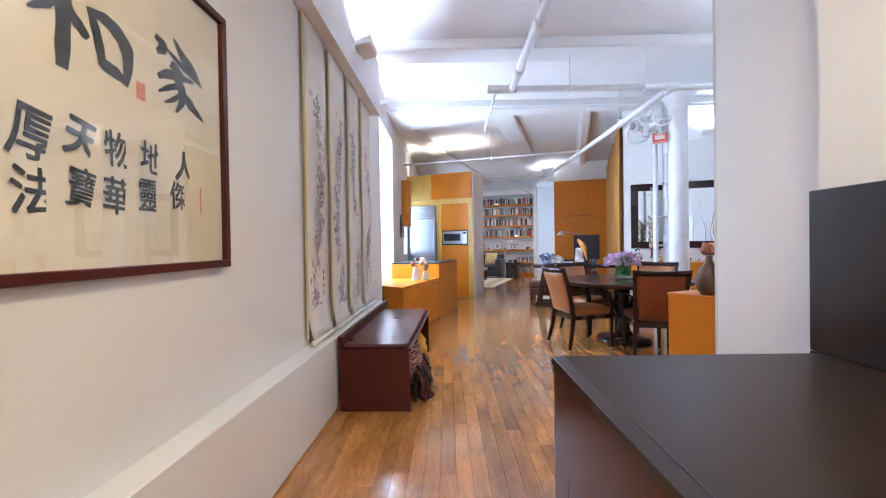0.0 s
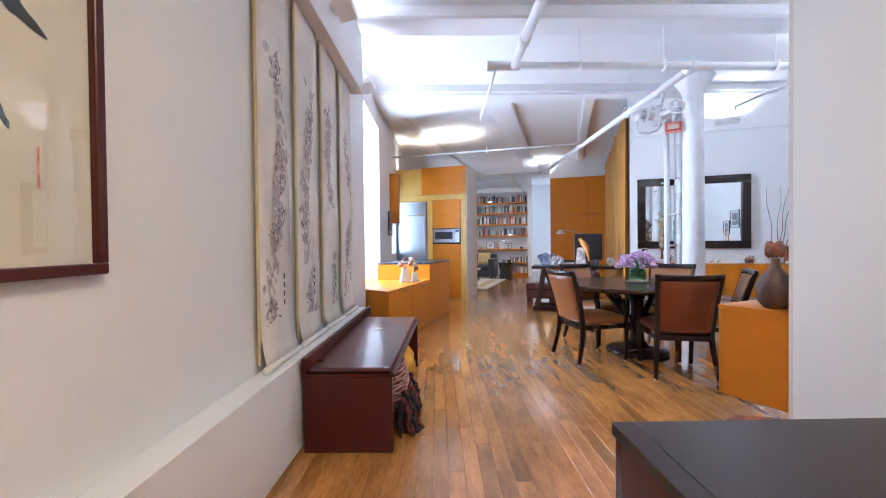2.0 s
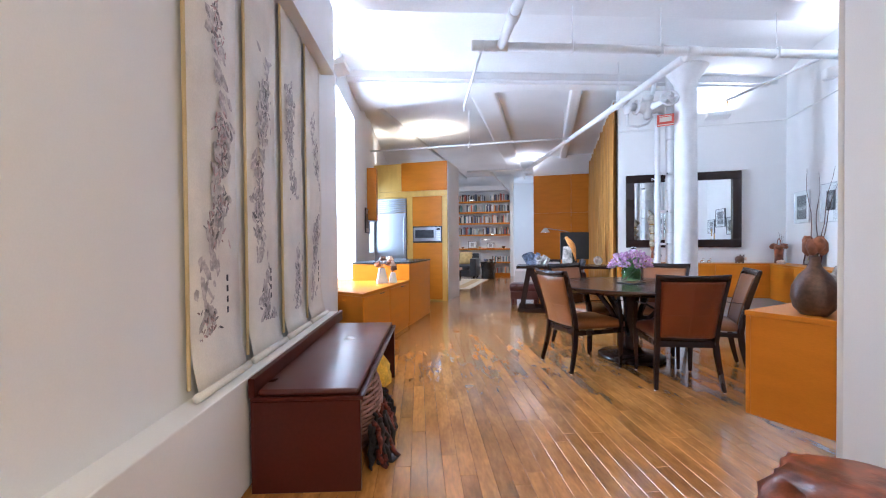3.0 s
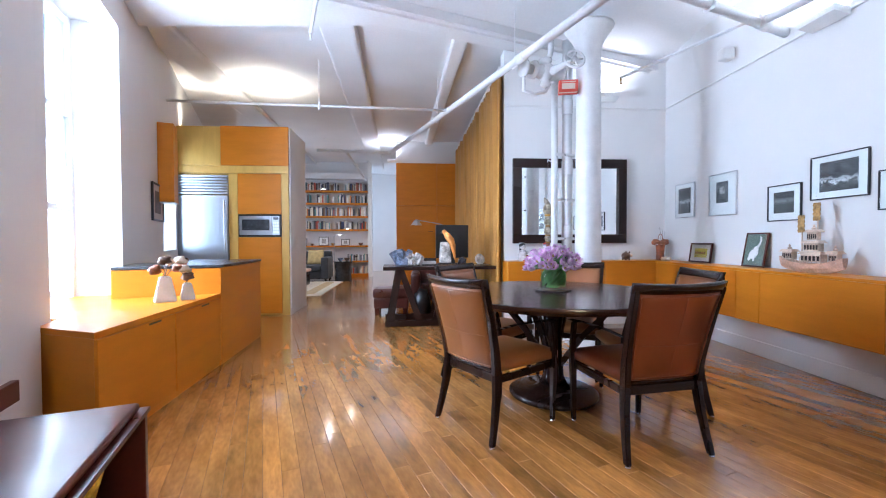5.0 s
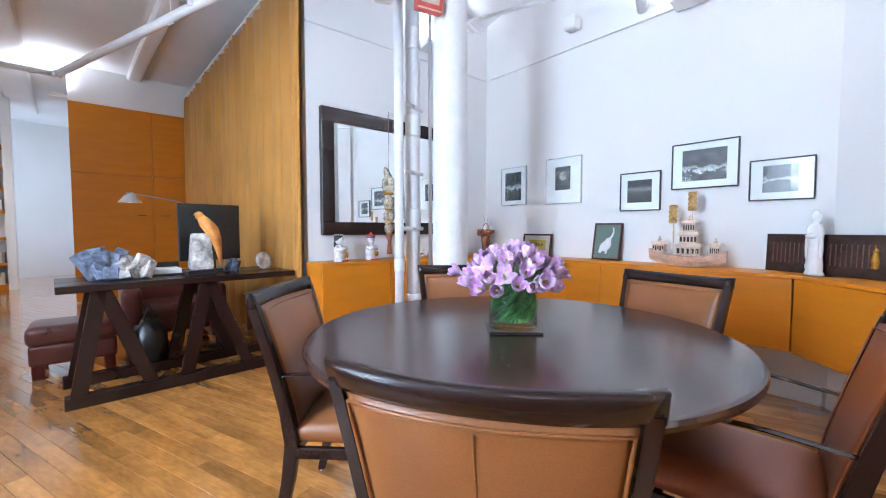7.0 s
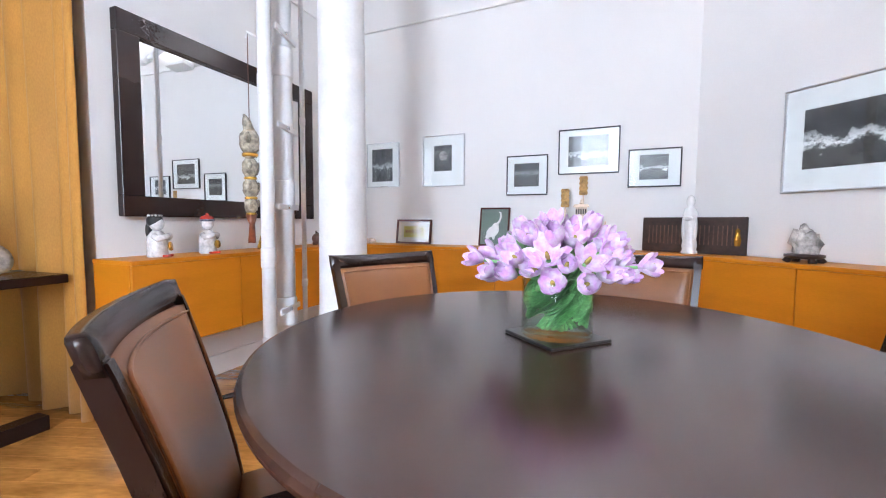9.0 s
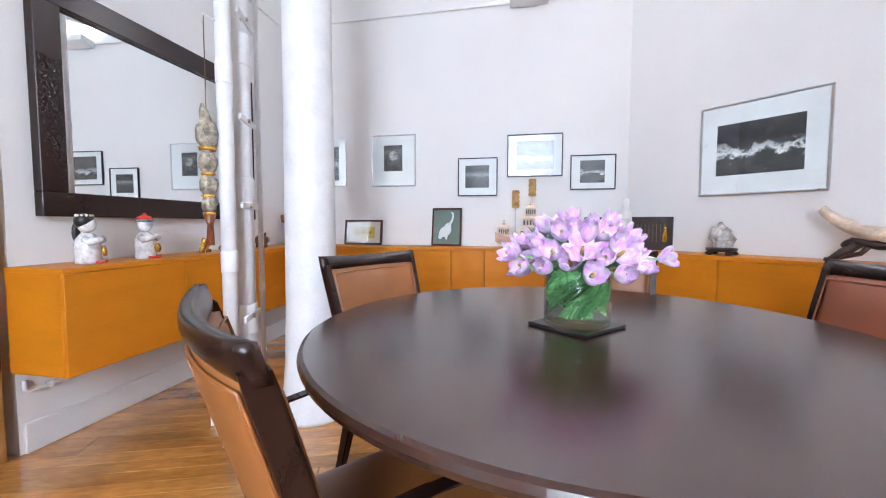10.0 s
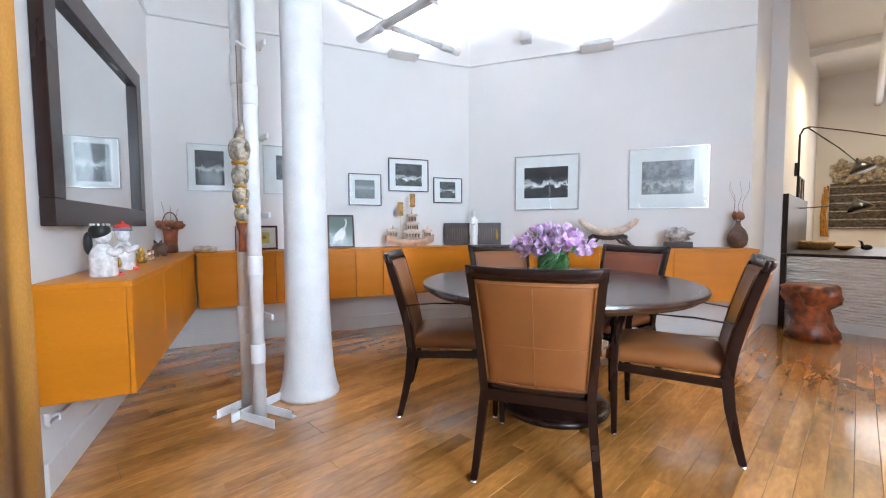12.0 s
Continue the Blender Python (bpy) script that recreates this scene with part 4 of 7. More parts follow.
def slab_grid(bm, fn, nu, nv, puff=0.0):
    """A solid slab: fn(u, v) gives its front point and its thickness vector, for u and v from 0 to 1."""
    f, b = [], []
    for i in range(nu + 1):
        fr, br = [], []
        for j in range(nv + 1):
            p, t = fn(i / nu, j / nv)
            edge = min(i, nu - i, j, nv - j)
            k = 1.0 if edge > 1 else (0.86 if edge == 1 else 0.5)
            mid = Vector(p) + Vector(t) * 0.5
            fr.append(bm.verts.new(mid - Vector(t) * 0.5 * k))
            br.append(bm.verts.new(mid + Vector(t) * 0.5 * k))
        f.append(fr)
        b.append(br)
    for i in range(nu):
        for j in range(nv):
            bm.faces.new((f[i][j], f[i + 1][j], f[i + 1][j + 1], f[i][j + 1]))
            bm.faces.new((b[i][j], b[i][j + 1], b[i + 1][j + 1], b[i + 1][j]))
    for i in range(nu):
        bm.faces.new((f[i][0], b[i][0], b[i + 1][0], f[i + 1][0]))
        bm.faces.new((f[i][nv], f[i + 1][nv], b[i + 1][nv], b[i][nv]))
    for j in range(nv):
        bm.faces.new((f[0][j], f[0][j + 1], b[0][j + 1], b[0][j]))
        bm.faces.new((f[nu][j], b[nu][j], b[nu][j + 1], f[nu][j + 1]))


def back_y(z):
    return 0.035 - 0.125 * max(0.0, (z - 0.40) / 0.5) ** 1.25


def bow(s):
    return -0.035 * (1 - s * s)


def half_w(z):
    return 0.212 + 0.034 * (z - 0.38) / 0.52


def dining_chair(m, hide=None, tone="tan leather"):
    hide = hide or LEATHER
    t = thing("dining_armchair", "dark espresso wood armchair with " + tone + " seat and back", "chair", m, group="chairs round the dining table")
    for s in (-1, 1):
        bm = bmesh.new()
        zs = [0.012, 0.12, 0.25, 0.38, 0.5, 0.62, 0.74, 0.86, 0.885]
        pts = [(s * ((0.246 - 0.034 * z / 0.38) if z < 0.38 else half_w(z)), (-0.035 + 0.07 * math.sin(min(1, z / 0.42) * math.pi / 2)) if z < 0.4 else back_y(z), z) for z in zs]
        sweep_bar(bm, pts, [0.028, 0.031, 0.034, 0.036, 0.034, 0.032, 0.031, 0.03, 0.03], [0.032, 0.038, 0.044, 0.05, 0.046, 0.042, 0.04, 0.038, 0.036])
        part("rear_leg", bm, ESPRESSO, t)
        bm = bmesh.new()
        sweep_bar(bm, [(s * 0.228, 0.50, 0.012), (s * 0.233, 0.505, 0.36), (s * 0.238, 0.50, 0.50), (s * 0.243, 0.47, 0.625)], [0.026, 0.036, 0.03, 0.028], [0.026, 0.038, 0.032, 0.034])
        part("front_leg", bm, ESPRESSO, t)
        bm = bmesh.new()
        sweep_bar(bm, [(s * 0.225, back_y(0.63) + 0.01, 0.628), (s * 0.243, 0.18, 0.648), (s * 0.25, 0.36, 0.645), (s * 0.25, 0.515, 0.632)], [0.028, 0.034, 0.04, 0.036], [0.02, 0.022, 0.024, 0.022])
        part("armrest", bm, ESPRESSO, t)
        for fx, fy in ((0.246, -0.035), (0.228, 0.50)):
            part("glide", lt([(0.013, 0), (0.014, 0.006), (0.011, 0.012)], 10, (s * fx, fy, 0)), CHROME, t, "small chrome foot glide")
        part("side_rail", bx(s * 0.222 - 0.011, s * 0.222 + 0.011, 0.05, 0.50, 0.335, 0.375, 0.003), ESPRESSO, t)
    part("front_rail", bx(-0.22, 0.22, 0.49, 0.515, 0.335, 0.375, 0.003), ESPRESSO, t)
    part("rear_rail", bx(-0.205, 0.205, 0.02, 0.05, 0.335, 0.385, 0.003), ESPRESSO, t)

    def top(u, v):
        s = 2 * u - 1
        z = 0.858 + 0.052 * v
        return (s * 0.263, back_y(z) + bow(s) * 1.1 - 0.021, z + 0.008 * s * s), (0, 0.042, 0)
    bm = bmesh.new()
    slab_grid(bm, top, 14, 4)
    part("top_rail", bm, ESPRESSO, t, smooth=True)

    def low(u, v):
        s = 2 * u - 1
        z = 0.388 + 0.03 * v
        return (s * half_w(z), back_y(z) + bow(s) * 0.5 - 0.016, z), (0, 0.032, 0)
    bm = bmesh.new()
    slab_grid(bm, low, 10, 3)
    part("lower_back_rail", bm, ESPRESSO, t, smooth=True)

    def pad(u, v):
        s = 2 * u - 1
        z = 0.41 + 0.452 * v
        k = math.sin(math.pi * v) * (1 - s * s)
        return (s * (half_w(z) - 0.012), back_y(z) + bow(s) * (0.5 + 0.6 * v) - 0.026 - 0.006 * k, z), (0, 0.056 + 0.020 * k, 0)
    bm = bmesh.new()
    slab_grid(bm, pad, 16, 18)
    bk = part("back_pad", bm, hide, t, tone + " back with piped edge and centre seam", smooth=True)
    for side, off in ((-1, -0.030), (1, 0.034)):
        edge = []
        for u, v in [(0.02 + 0.96 * i / 12, 0.03) for i in range(13)] + [(0.98, 0.03 + 0.94 * i / 12) for i in range(1, 13)] + [(0.98 - 0.96 * i / 12, 0.97) for i in range(1, 13)] + [(0.02, 0.97 - 0.94 * i / 12) for i in range(1, 13)]:
            p, th = pad(u, v)
            c = Vector(p) + Vector(th) * 0.5
            edge.append((c.x, c.y + side * (th[1] * 0.5 - 0.005), c.z))
        part("piping", tb(edge, 0.0035, 6), hide, bk, smooth=True)
    seam = []
    for i in range(15):
        p, th = pad(0.5, 0.05 + 0.9 * i / 14)
        seam.append((p[0], p[1] + 0.0005, p[2]))
    part("seam", tb(seam, 0.0022, 5), hide, bk, smooth=True)
    seam = []
    for i in range(15):
        p, th = pad(0.05 + 0.9 * i / 14, 0.42)
        seam.append((p[0], p[1] + 0.0005, p[2]))
    part("seam", tb(seam, 0.0022, 5), hide, bk, smooth=True)

    def seat(u, v):
        s = 2 * u - 1
        y = 0.03 + 0.515 * v
        k = (1 - s ** 4) * (1 - (2 * v - 1) ** 4)
        w = 0.215 + 0.02 * v
        return (s * w, y, 0.372), (0, 0, 0.082 + 0.022 * k)
    bm = bmesh.new()
    slab_grid(bm, seat, 14, 14)
    part("seat", bm, hide, t, "padded " + tone + " seat", smooth=True)
    return t


def chair_pose(cx, cy, rz):
    return pose(cx, cy, 0, 0, 0, rz) @ pose(0, 0.035, 0)


ch = dining_chair(chair_pose(1.238, 4.705, -76.5))
for cx, cy, rz in ((2.05, 3.985, -11.5), (2.88, 4.46, 62.0), (2.795, 5.535, 133.0), (1.735, 5.742, -153.5)):
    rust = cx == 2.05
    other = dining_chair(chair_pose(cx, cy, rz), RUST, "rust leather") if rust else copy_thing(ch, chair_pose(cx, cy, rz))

TX, TY = 2.105, 4.965
dt = thing("round_dining_table", "round dark espresso dining table on a dished pedestal", "table", pose(TX, TY, 0))
part("tabletop", lt([(0.70, 0.695), (0.735, 0.70), (0.752, 0.712), (0.768, 0.722), (0.772, 0.735), (0.768, 0.746), (0.758, 0.75), (0.0, 0.75)], 96), TABLEW, dt, smooth=False)
part("sub_top", lt([(0.42, 0.66), (0.44, 0.694)], 48), ESPRESSO, dt)
part("base", lt([(0.30, 0.0), (0.315, 0.012), (0.315, 0.03), (0.29, 0.045), (0.20, 0.06), (0.12, 0.075), (0.10, 0.09)], 56), ESPRESSO, dt, smooth=True)
part("column", lt([(0.10, 0.09), (0.075, 0.14), (0.062, 0.3), (0.062, 0.5), (0.085, 0.655)], 28), ESPRESSO, dt, smooth=True)
for k in range(4):
    a = radians(35 + 90 * k)
    bm = bmesh.new()
    sweep_bar(bm, [(0.05, 0, 0.22), (0.20, 0, 0.44), (0.40, 0, 0.66)], [0.05, 0.05, 0.06], [0.045, 0.045, 0.05])
    part("brace", bm, ESPRESSO, dt, at=pose(0, 0, 0, 0, 0, math.degrees(a)))

# coaster, vase and tulips
VX, VY = 2.112, 4.972
cs = thing("square_coaster", "black slate square coaster under the vase", "coaster", pose(VX, VY, 0.7505, 0, 0, 28))
part("slate", bx(-0.098, 0.098, -0.098, 0.098, 0, 0.009, 0.002), BLACK, cs)
va = thing("glass_vase", "clear glass cylinder vase full of green stems", "vase", pose(VX, VY, 0.760))
part("glass", lt([(0.0, 0.0), (0.088, 0.0), (0.092, 0.004), (0.092, 0.16), (0.0905, 0.162), (0.088, 0.16), (0.088, 0.012), (0.0, 0.012)], 48), THINGLASS, va, smooth=True)

bq = thing("tulip_bouquet", "full bunch of pink and mauve tulips with green leaves", "flowers", pose(VX, VY, 0.775))
rnd = random.Random(11)


def tulip_mesh(name, openness):
    me = bpy.data.meshes.new(name)
    bm = bmesh.new()
    for k in range(6):
        a0 = k * math.pi / 3 + (0.15 if k % 2 else 0)
        inner = 0.9 if k % 2 else 1.0
        rows = []
        for i in range(7):
            v = i / 6
            r = (0.006 + (0.021 + 0.014 * openness) * math.sin(min(1.0, v * 1.25) * math.pi / 2) + openness * 0.030 * v ** 2 - (1 - openness) * 0.012 * v ** 3) * inner
            w = 0.021 * math.sin(math.pi * min(0.97, 0.12 + 0.86 * v)) ** 0.7 + 0.001
            z = 0.062 * v * (1 - 0.22 * openness * v)
            row = []
            for j in range(5):
                s = j / 2 - 1
                rr = r + 0.003 * (1 - s * s)
                ang = a0 + s * w / max(r, 0.014)
                row.append(bm.verts.new((rr * math.cos(ang), rr * math.sin(ang), z)))
            rows.append(row)
        for p, q in zip(rows, rows[1:]):
            for j in range(4):
                bm.faces.new((p[j], p[j + 1], q[j + 1], q[j]))
    bm.to_mesh(me)
    bm.free()
    for p in me.polygons:
        p.use_smooth = True
    me.materials.append(PETAL)
    return me


TUL = [tulip_mesh("flower", o) for o in (0.05, 0.35, 0.8)]
heads = []
tries = 0
while len(heads) < 58 and tries < 4000:
    tries += 1
    az, el = rnd.uniform(0, 2 * math.pi), rnd.uniform(0.05, 1.45)
    rad = rnd.uniform(0.125, 0.178)
    p = Vector((math.cos(az) * math.cos(el) * rad * 1.02, math.sin(az) * math.cos(el) * rad * 1.02, 0.132 + math.sin(el) * rad * 0.74))
    if all((p - q).length > 0.036 for q, _ in heads):
        heads.append((p, (az, el)))
heads += [(Vector((0.175, 0.10, 0.19)), (0.5, 0.1)), (Vector((-0.14, -0.15, 0.18)), (4.0, 0.05)), (Vector((-0.05, 0.2, 0.185)), (1.8, 0.1))]
for p, (az, el) in heads:
    d = Vector((math.cos(az) * math.cos(el * 0.8), math.sin(az) * math.cos(el * 0.8), 0.25 + math.sin(el * 0.8))).normalized()
    f = new("flower", rnd.choice(TUL[:2] * 2 + TUL))
    f.parent = bq
    f.matrix_basis = Matrix.Translation(p) @ d.to_track_quat("Z", "Y").to_matrix().to_4x4() @ Matrix.Diagonal((1, 1, rnd.uniform(0.95, 1.2), 1)) @ Matrix.Scale(rnd.uniform(0.74, 0.98), 4)
    foot = Vector((-math.cos(az + 0.8) * 0.055 * rnd.random(), -math.sin(az + 0.8) * 0.055 * rnd.random(), 0.004))
    neck = Vector((math.cos(az) * 0.065, math.sin(az) * 0.065, 0.140))
    sb = bmesh.new()
    tube(sb, [foot, foot.lerp(neck, 0.5) + Vector((0.008, 0, 0)), neck, neck.lerp(p, 0.6) + Vector((0, 0, 0.012)), p + d * 0.004], 0.0042, 6)
    part("stem", sb, LEAF, bq, smooth=True)
    part("stamen", tb([p + d * 0.012, p + d * 0.036], [0.006, 0.004], 5), ANTHER, bq, smooth=True)


def leaf(p0, p1, p2, w):
    bm = bmesh.new()
    rows = []
    for i in range(9):
        v = i / 8
        c = Vector(p0).lerp(Vector(p1), v).lerp(Vector(p1).lerp(Vector(p2), v), v)
        tdir = (Vector(p1).lerp(Vector(p2), v) - Vector(p0).lerp(Vector(p1), v)).normalized()
        sd_ = tdir.cross(Vector((0, 0, 1)))
        sd_ = sd_.normalized() if sd_.length > 0.01 else Vector((1, 0, 0))
        up = sd_.cross(tdir)
        ww = w * math.sin(math.pi * (0.06 + 0.93 * v)) ** 0.8
        rows.append([bm.verts.new(c - sd_ * ww + up * ww * 0.35), bm.verts.new(c), bm.verts.new(c + sd_ * ww + up * ww * 0.35)])
    for a, b in zip(rows, rows[1:]):
        for j in range(2):
            bm.faces.new((a[j], a[j + 1], b[j + 1], b[j]))
    return bm


for k in range(26):
    a = rnd.uniform(0, 2 * math.pi)
    r1 = rnd.uniform(0.10, 0.17)
    part("leaf", leaf((0.06 * math.cos(a), 0.06 * math.sin(a), 0.10), (0.085 * math.cos(a), 0.085 * math.sin(a), 0.19), (r1 * math.cos(a + 0.3), r1 * math.sin(a + 0.3), rnd.uniform(0.19, 0.27)), rnd.uniform(0.012, 0.02)), LEAF, bq, smooth=True)
for k in range(64):
    a = rnd.uniform(0, 2 * math.pi)
    b = a + rnd.uniform(1.2, 2.4)
    part("leaf", leaf((0.078 * math.cos(a), 0.078 * math.sin(a), rnd.uniform(0.006, 0.05)), (0.095 * math.cos((a + b) / 2), 0.095 * math.sin((a + b) / 2), 0.07), (0.070 * math.cos(b), 0.070 * math.sin(b), 0.135), rnd.uniform(0.010, 0.017)), LEAF, bq, smooth=True)


# ---- mirror and pictures ----
def frame_bars(t, x0, x1, z0, z1, w, depth, material, y1=0.0):
    part("frame_bar", bx(x0, x1, y1 - depth, y1, z1 - w, z1, 0.003), material, t)
    part("frame_bar", bx(x0, x1, y1 - depth, y1, z0, z0 + w, 0.003), material, t)
    part("frame_bar", bx(x0, x0 + w, y1 - depth, y1, z0 + w + 0.0005, z1 - w - 0.0005, 0.003), material, t)
    part("frame_bar", bx(x1 - w, x1, y1 - depth, y1, z0 + w + 0.0005, z1 - w - 0.0005, 0.003), material, t)


mi = thing("wall_mirror", "large mirror in a broad dark wooden frame above the credenza", "mirror", along(W0, C1))
frame_bars(mi, 0.11, 1.632, 1.078, 2.178, 0.115, 0.05, ESPRESSO, -0.003)
part("mirror_glass", bx(0.215, 1.527, -0.022, -0.012, 1.19, 2.07), MIRROR, mi, "clear silvered mirror glass")


def picture(m, x0, x1, z0, z1, frame_mat, photo, ph, label, w=0.009, depth=0.022, lean=0.0, board=None):
    """ph: the photograph's inner rectangle as shares of the board."""
    t = thing("framed_photograph", label, "picture", m @ pose((x0 + x1) / 2, -0.003, z0, lean, 0, 0))
    hw, hh = (x1 - x0) / 2, z1 - z0
    frame_bars(t, -hw, hw, 0, hh, w, depth, frame_mat)
    part("mat_board", bx(-hw + w * 0.6, hw - w * 0.6, -0.010, -0.004, w * 0.6, hh - w * 0.6), board or MATBOARD, t)
    a0, a1, b0, b1 = ph
    part("photograph", bx(-hw + 2 * hw * a0, -hw + 2 * hw * a1, -0.0125, -0.0102, hh * b0, hh * b1), photo, t, "black and white photographic print")
    g = part("glazing", bx(-hw + w * 0.6, hw - w * 0.6, -0.0175, -0.0160, w * 0.6, hh - w * 0.6), PICGLASS, t)
    g.visible_shadow = False
    return t


AM, BM = along(C1, C2), along(C2, P1)
picture(AM, 0.26, 0.62, 1.39, 1.81, ALU, photo_mat("photo_waterfall", 1.0, 0.42, 0.05, 0.6, (4, 1, 3)), (0.17, 0.80, 0.13, 0.86), "black and white waterfall photograph in a slim silver frame")
moon = picture(AM, 0.87, 1.28, 1.38, 1.835, ALU, photo_mat("photo_moon", 2.3, 0.70, 0.05, 0.22, (2, 1, 2)), (0.28, 0.70, 0.30, 0.80), "small dark moonlit photograph in a wide white mat")
part("printed_moon", lt([(0.0, 0.0), (0.042, 0.0), (0.042, 0.0008), (0.0, 0.0008)], 32), GREYINK, moon, "pale grey full moon in the print", at=pose(0.0, -0.0128, 0.27, 90, 0, 0))
picture(AM, 1.66, 2.00, 1.285, 1.61, BLKFRAME, photo_mat("photo_pond", 3.1, 0.55, 0.04, 0.35, (12, 1, 10)), (0.19, 0.79, 0.22, 0.80), "black and white pond photograph in a thin black frame")
picture(AM, 2.08, 2.53, 1.44, 1.79, BLKFRAME, photo_mat("photo_river", 4.7, 0.30, 0.05, 0.7, (3, 1, 3)), (0.17, 0.83, 0.17, 0.84), "black and white river photograph in a thin black frame")
picture(AM, 2.59, 2.94, 1.325, 1.605, BLKFRAME, photo_mat("photo_rock", 5.9, 0.42, 0.06, 0.7, (3, 1, 4)), (0.22, 0.76, 0.20, 0.84), "black and white rock photograph in a thin black frame")
picture(BM, 0.54, 1.21, 1.235, 1.82, ALU, photo_mat("photo_mountains", 6.4, 0.40, 0.035, 0.85, (3, 1, 2.4)), (0.15, 0.83, 0.22, 0.78), "large black and white mountain range photograph in a white mat", w=0.012)
picture(BM, 1.68, 2.37, 1.225, 1.82, ALU, photo_mat("photo_lake", 7.7, 0.30, 0.13, 0.45, (5, 1, 3)), (0.17, 0.82, 0.24, 0.78), "large misty lake photograph in a wide white mat", w=0.012)

# things leaning on the wall along the credenza
CT = Z1 + 0.0008
GREENFELT = mat("grey_green_board", (0.14, 0.18, 0.15), 0.7, vary=0.05)
YELLOWP = mat("gilded_paper", (0.55, 0.42, 0.05), 0.6, vary=0.1)
t = picture(AM @ pose(0, -0.06, 0), 0.62, 0.98, CT, CT + 0.225, MAHOG, YELLOWP, (0.22, 0.80, 0.26, 0.72), "gold lettered panel in a small dark frame leaning on the wall", w=0.018, lean=-8, board=CREAM)
for i in range(5):
    part("lettering", bx(-0.085 + i * 0.035, -0.062 + i * 0.035, -0.0140, -0.0124, 0.10, 0.126), TERRA, t)
t = picture(AM @ pose(0, -0.07, 0), 1.44, 1.70, CT, CT + 0.33, MAHOG, GREENFELT, (0.04, 0.96, 0.03, 0.97), "white embroidered goose on grey-green cloth in a dark frame", w=0.014, lean=-10, board=GREENFELT)
bm = bmesh.new()
for cx, cz, rx, rz, rot in ((-0.01, 0.125, 0.062, 0.045, 35), (0.012, 0.165, 0.03, 0.036, 10), (-0.05, 0.085, 0.02, 0.03, -20), (0.0, 0.078, 0.012, 0.026, 0)):
    blob(bm, (0, 0, 0), rx, 0.004, rz, 2, m=pose(cx, -0.0145, cz, 0, -rot, 0))
tube(bm, [(0.02, -0.0145, 0.18), (0.045, -0.0145, 0.215), (0.055, -0.0145, 0.25), (0.05, -0.0145, 0.285), (0.035, -0.0145, 0.292)], [0.012, 0.009, 0.008, 0.008, 0.004], 8)
part("goose", bm, MATBOARD, t, "white stitched goose", smooth=True)

# dark engraved panel across the corner
PM = Matrix.Translation((3.90, 3.662, CT)) @ pose(0, 0, 0, 0, 0, 223.4) @ pose(0, 0, 0, -2, 0, 0)
pl = thing("engraved_panel", "dark red-brown engraved panel standing across the corner", "plaque", PM)
part("board", bx(-0.32, 0.32, -0.018, 0.0, 0.0, 0.245, 0.003), DARKWOOD, pl)
for sx in (-1, 1):
    for i in range(9):
        part("text_line", bx(sx * 0.165 - 0.11 + i * 0.026, sx * 0.165 - 0.104 + i * 0.026, -0.0195, -0.0175, 0.06, 0.19), CLAYB, pl)
part("gilt_figure", lt([(0.016, 0.0), (0.02, 0.04), (0.012, 0.085), (0.014, 0.1), (0.0, 0.115)], 10, (0.27, -0.018, 0.06)), GOLD, pl)


def on(frame_m, u, v=0.17, rz=0.0):
    return frame_m @ pose(u, -v, CT, 0, 0, rz)


# white robed porcelain statue
sx = thing("porcelain_statue", "white glazed porcelain standing robed statue", "statue", pose(3.84, 3.705, CT, 0, 0, 225) @ Matrix.Diagonal((0.80, 0.80, 0.90, 1)))
bm = bmesh.new()
lathe(bm, [(0.0, 0.0), (0.052, 0.0), (0.055, 0.012), (0.045, 0.03), (0.05, 0.06), (0.044, 0.13), (0.040, 0.20), (0.046, 0.26), (0.052, 0.30), (0.040, 0.335), (0.018, 0.348), (0.028, 0.37), (0.032, 0.395), (0.024, 0.42), (0.012, 0.432), (0.0, 0.435)], 24)
for v in bm.verts:
    a = math.atan2(v.co.y, v.co.x)
    if v.co.z < 0.33:
        k = 1 + 0.10 * math.sin(a * 7 + v.co.z * 22) * (1 - v.co.z / 0.36)
        v.co.x *= k * 1.1
        v.co.y *= k * 0.85
blob(bm, (0.0, -0.045, 0.262), 0.04, 0.022, 0.018, 2)
blob(bm, (0.045, -0.01, 0.19), 0.016, 0.016, 0.10, 2)
blob(bm, (-0.045, -0.01, 0.19), 0.016, 0.016, 0.10, 2)
sx2 = part("figure", bm, PORCELAIN, sx, smooth=True)

# carved boat
bt = thing("carved_model_boat", "pale carved model of a decorated Chinese pleasure boat", "model boat", on(AM, 2.26, 0.18))
bm = bmesh.new()
rows = []
for i in range(15):
    u = i / 14
    x = -0.26 + 0.52 * u
    w = 0.055 * math.sin(math.pi * (0.10 + 0.82 * u)) ** 0.6
    keel = 0.0 + 0.045 * abs(2 * u - 1) ** 3
    deck = 0.075 + 0.05 * abs(2 * u - 1) ** 2.5
    rows.append([bm.verts.new((x, -w, deck)), bm.verts.new((x, -w * 0.85, (keel + deck) / 2)), bm.verts.new((x, -w * 0.35, keel)), bm.verts.new((x, w * 0.35, keel)), bm.verts.new((x, w * 0.85, (keel + deck) / 2)), bm.verts.new((x, w, deck))])
for a, b in zip(rows, rows[1:]):
    for j in range(5):
        bm.faces.new((a[j], a[j + 1], b[j + 1], b[j]))
    bm.faces.new((a[5], a[0], b[0], b[5]))
bm.faces.new(rows[0])
bm.faces.new(rows[-1][::-1])
part("hull", bm, PINKWOOD, bt, "rose-toned carved hull")


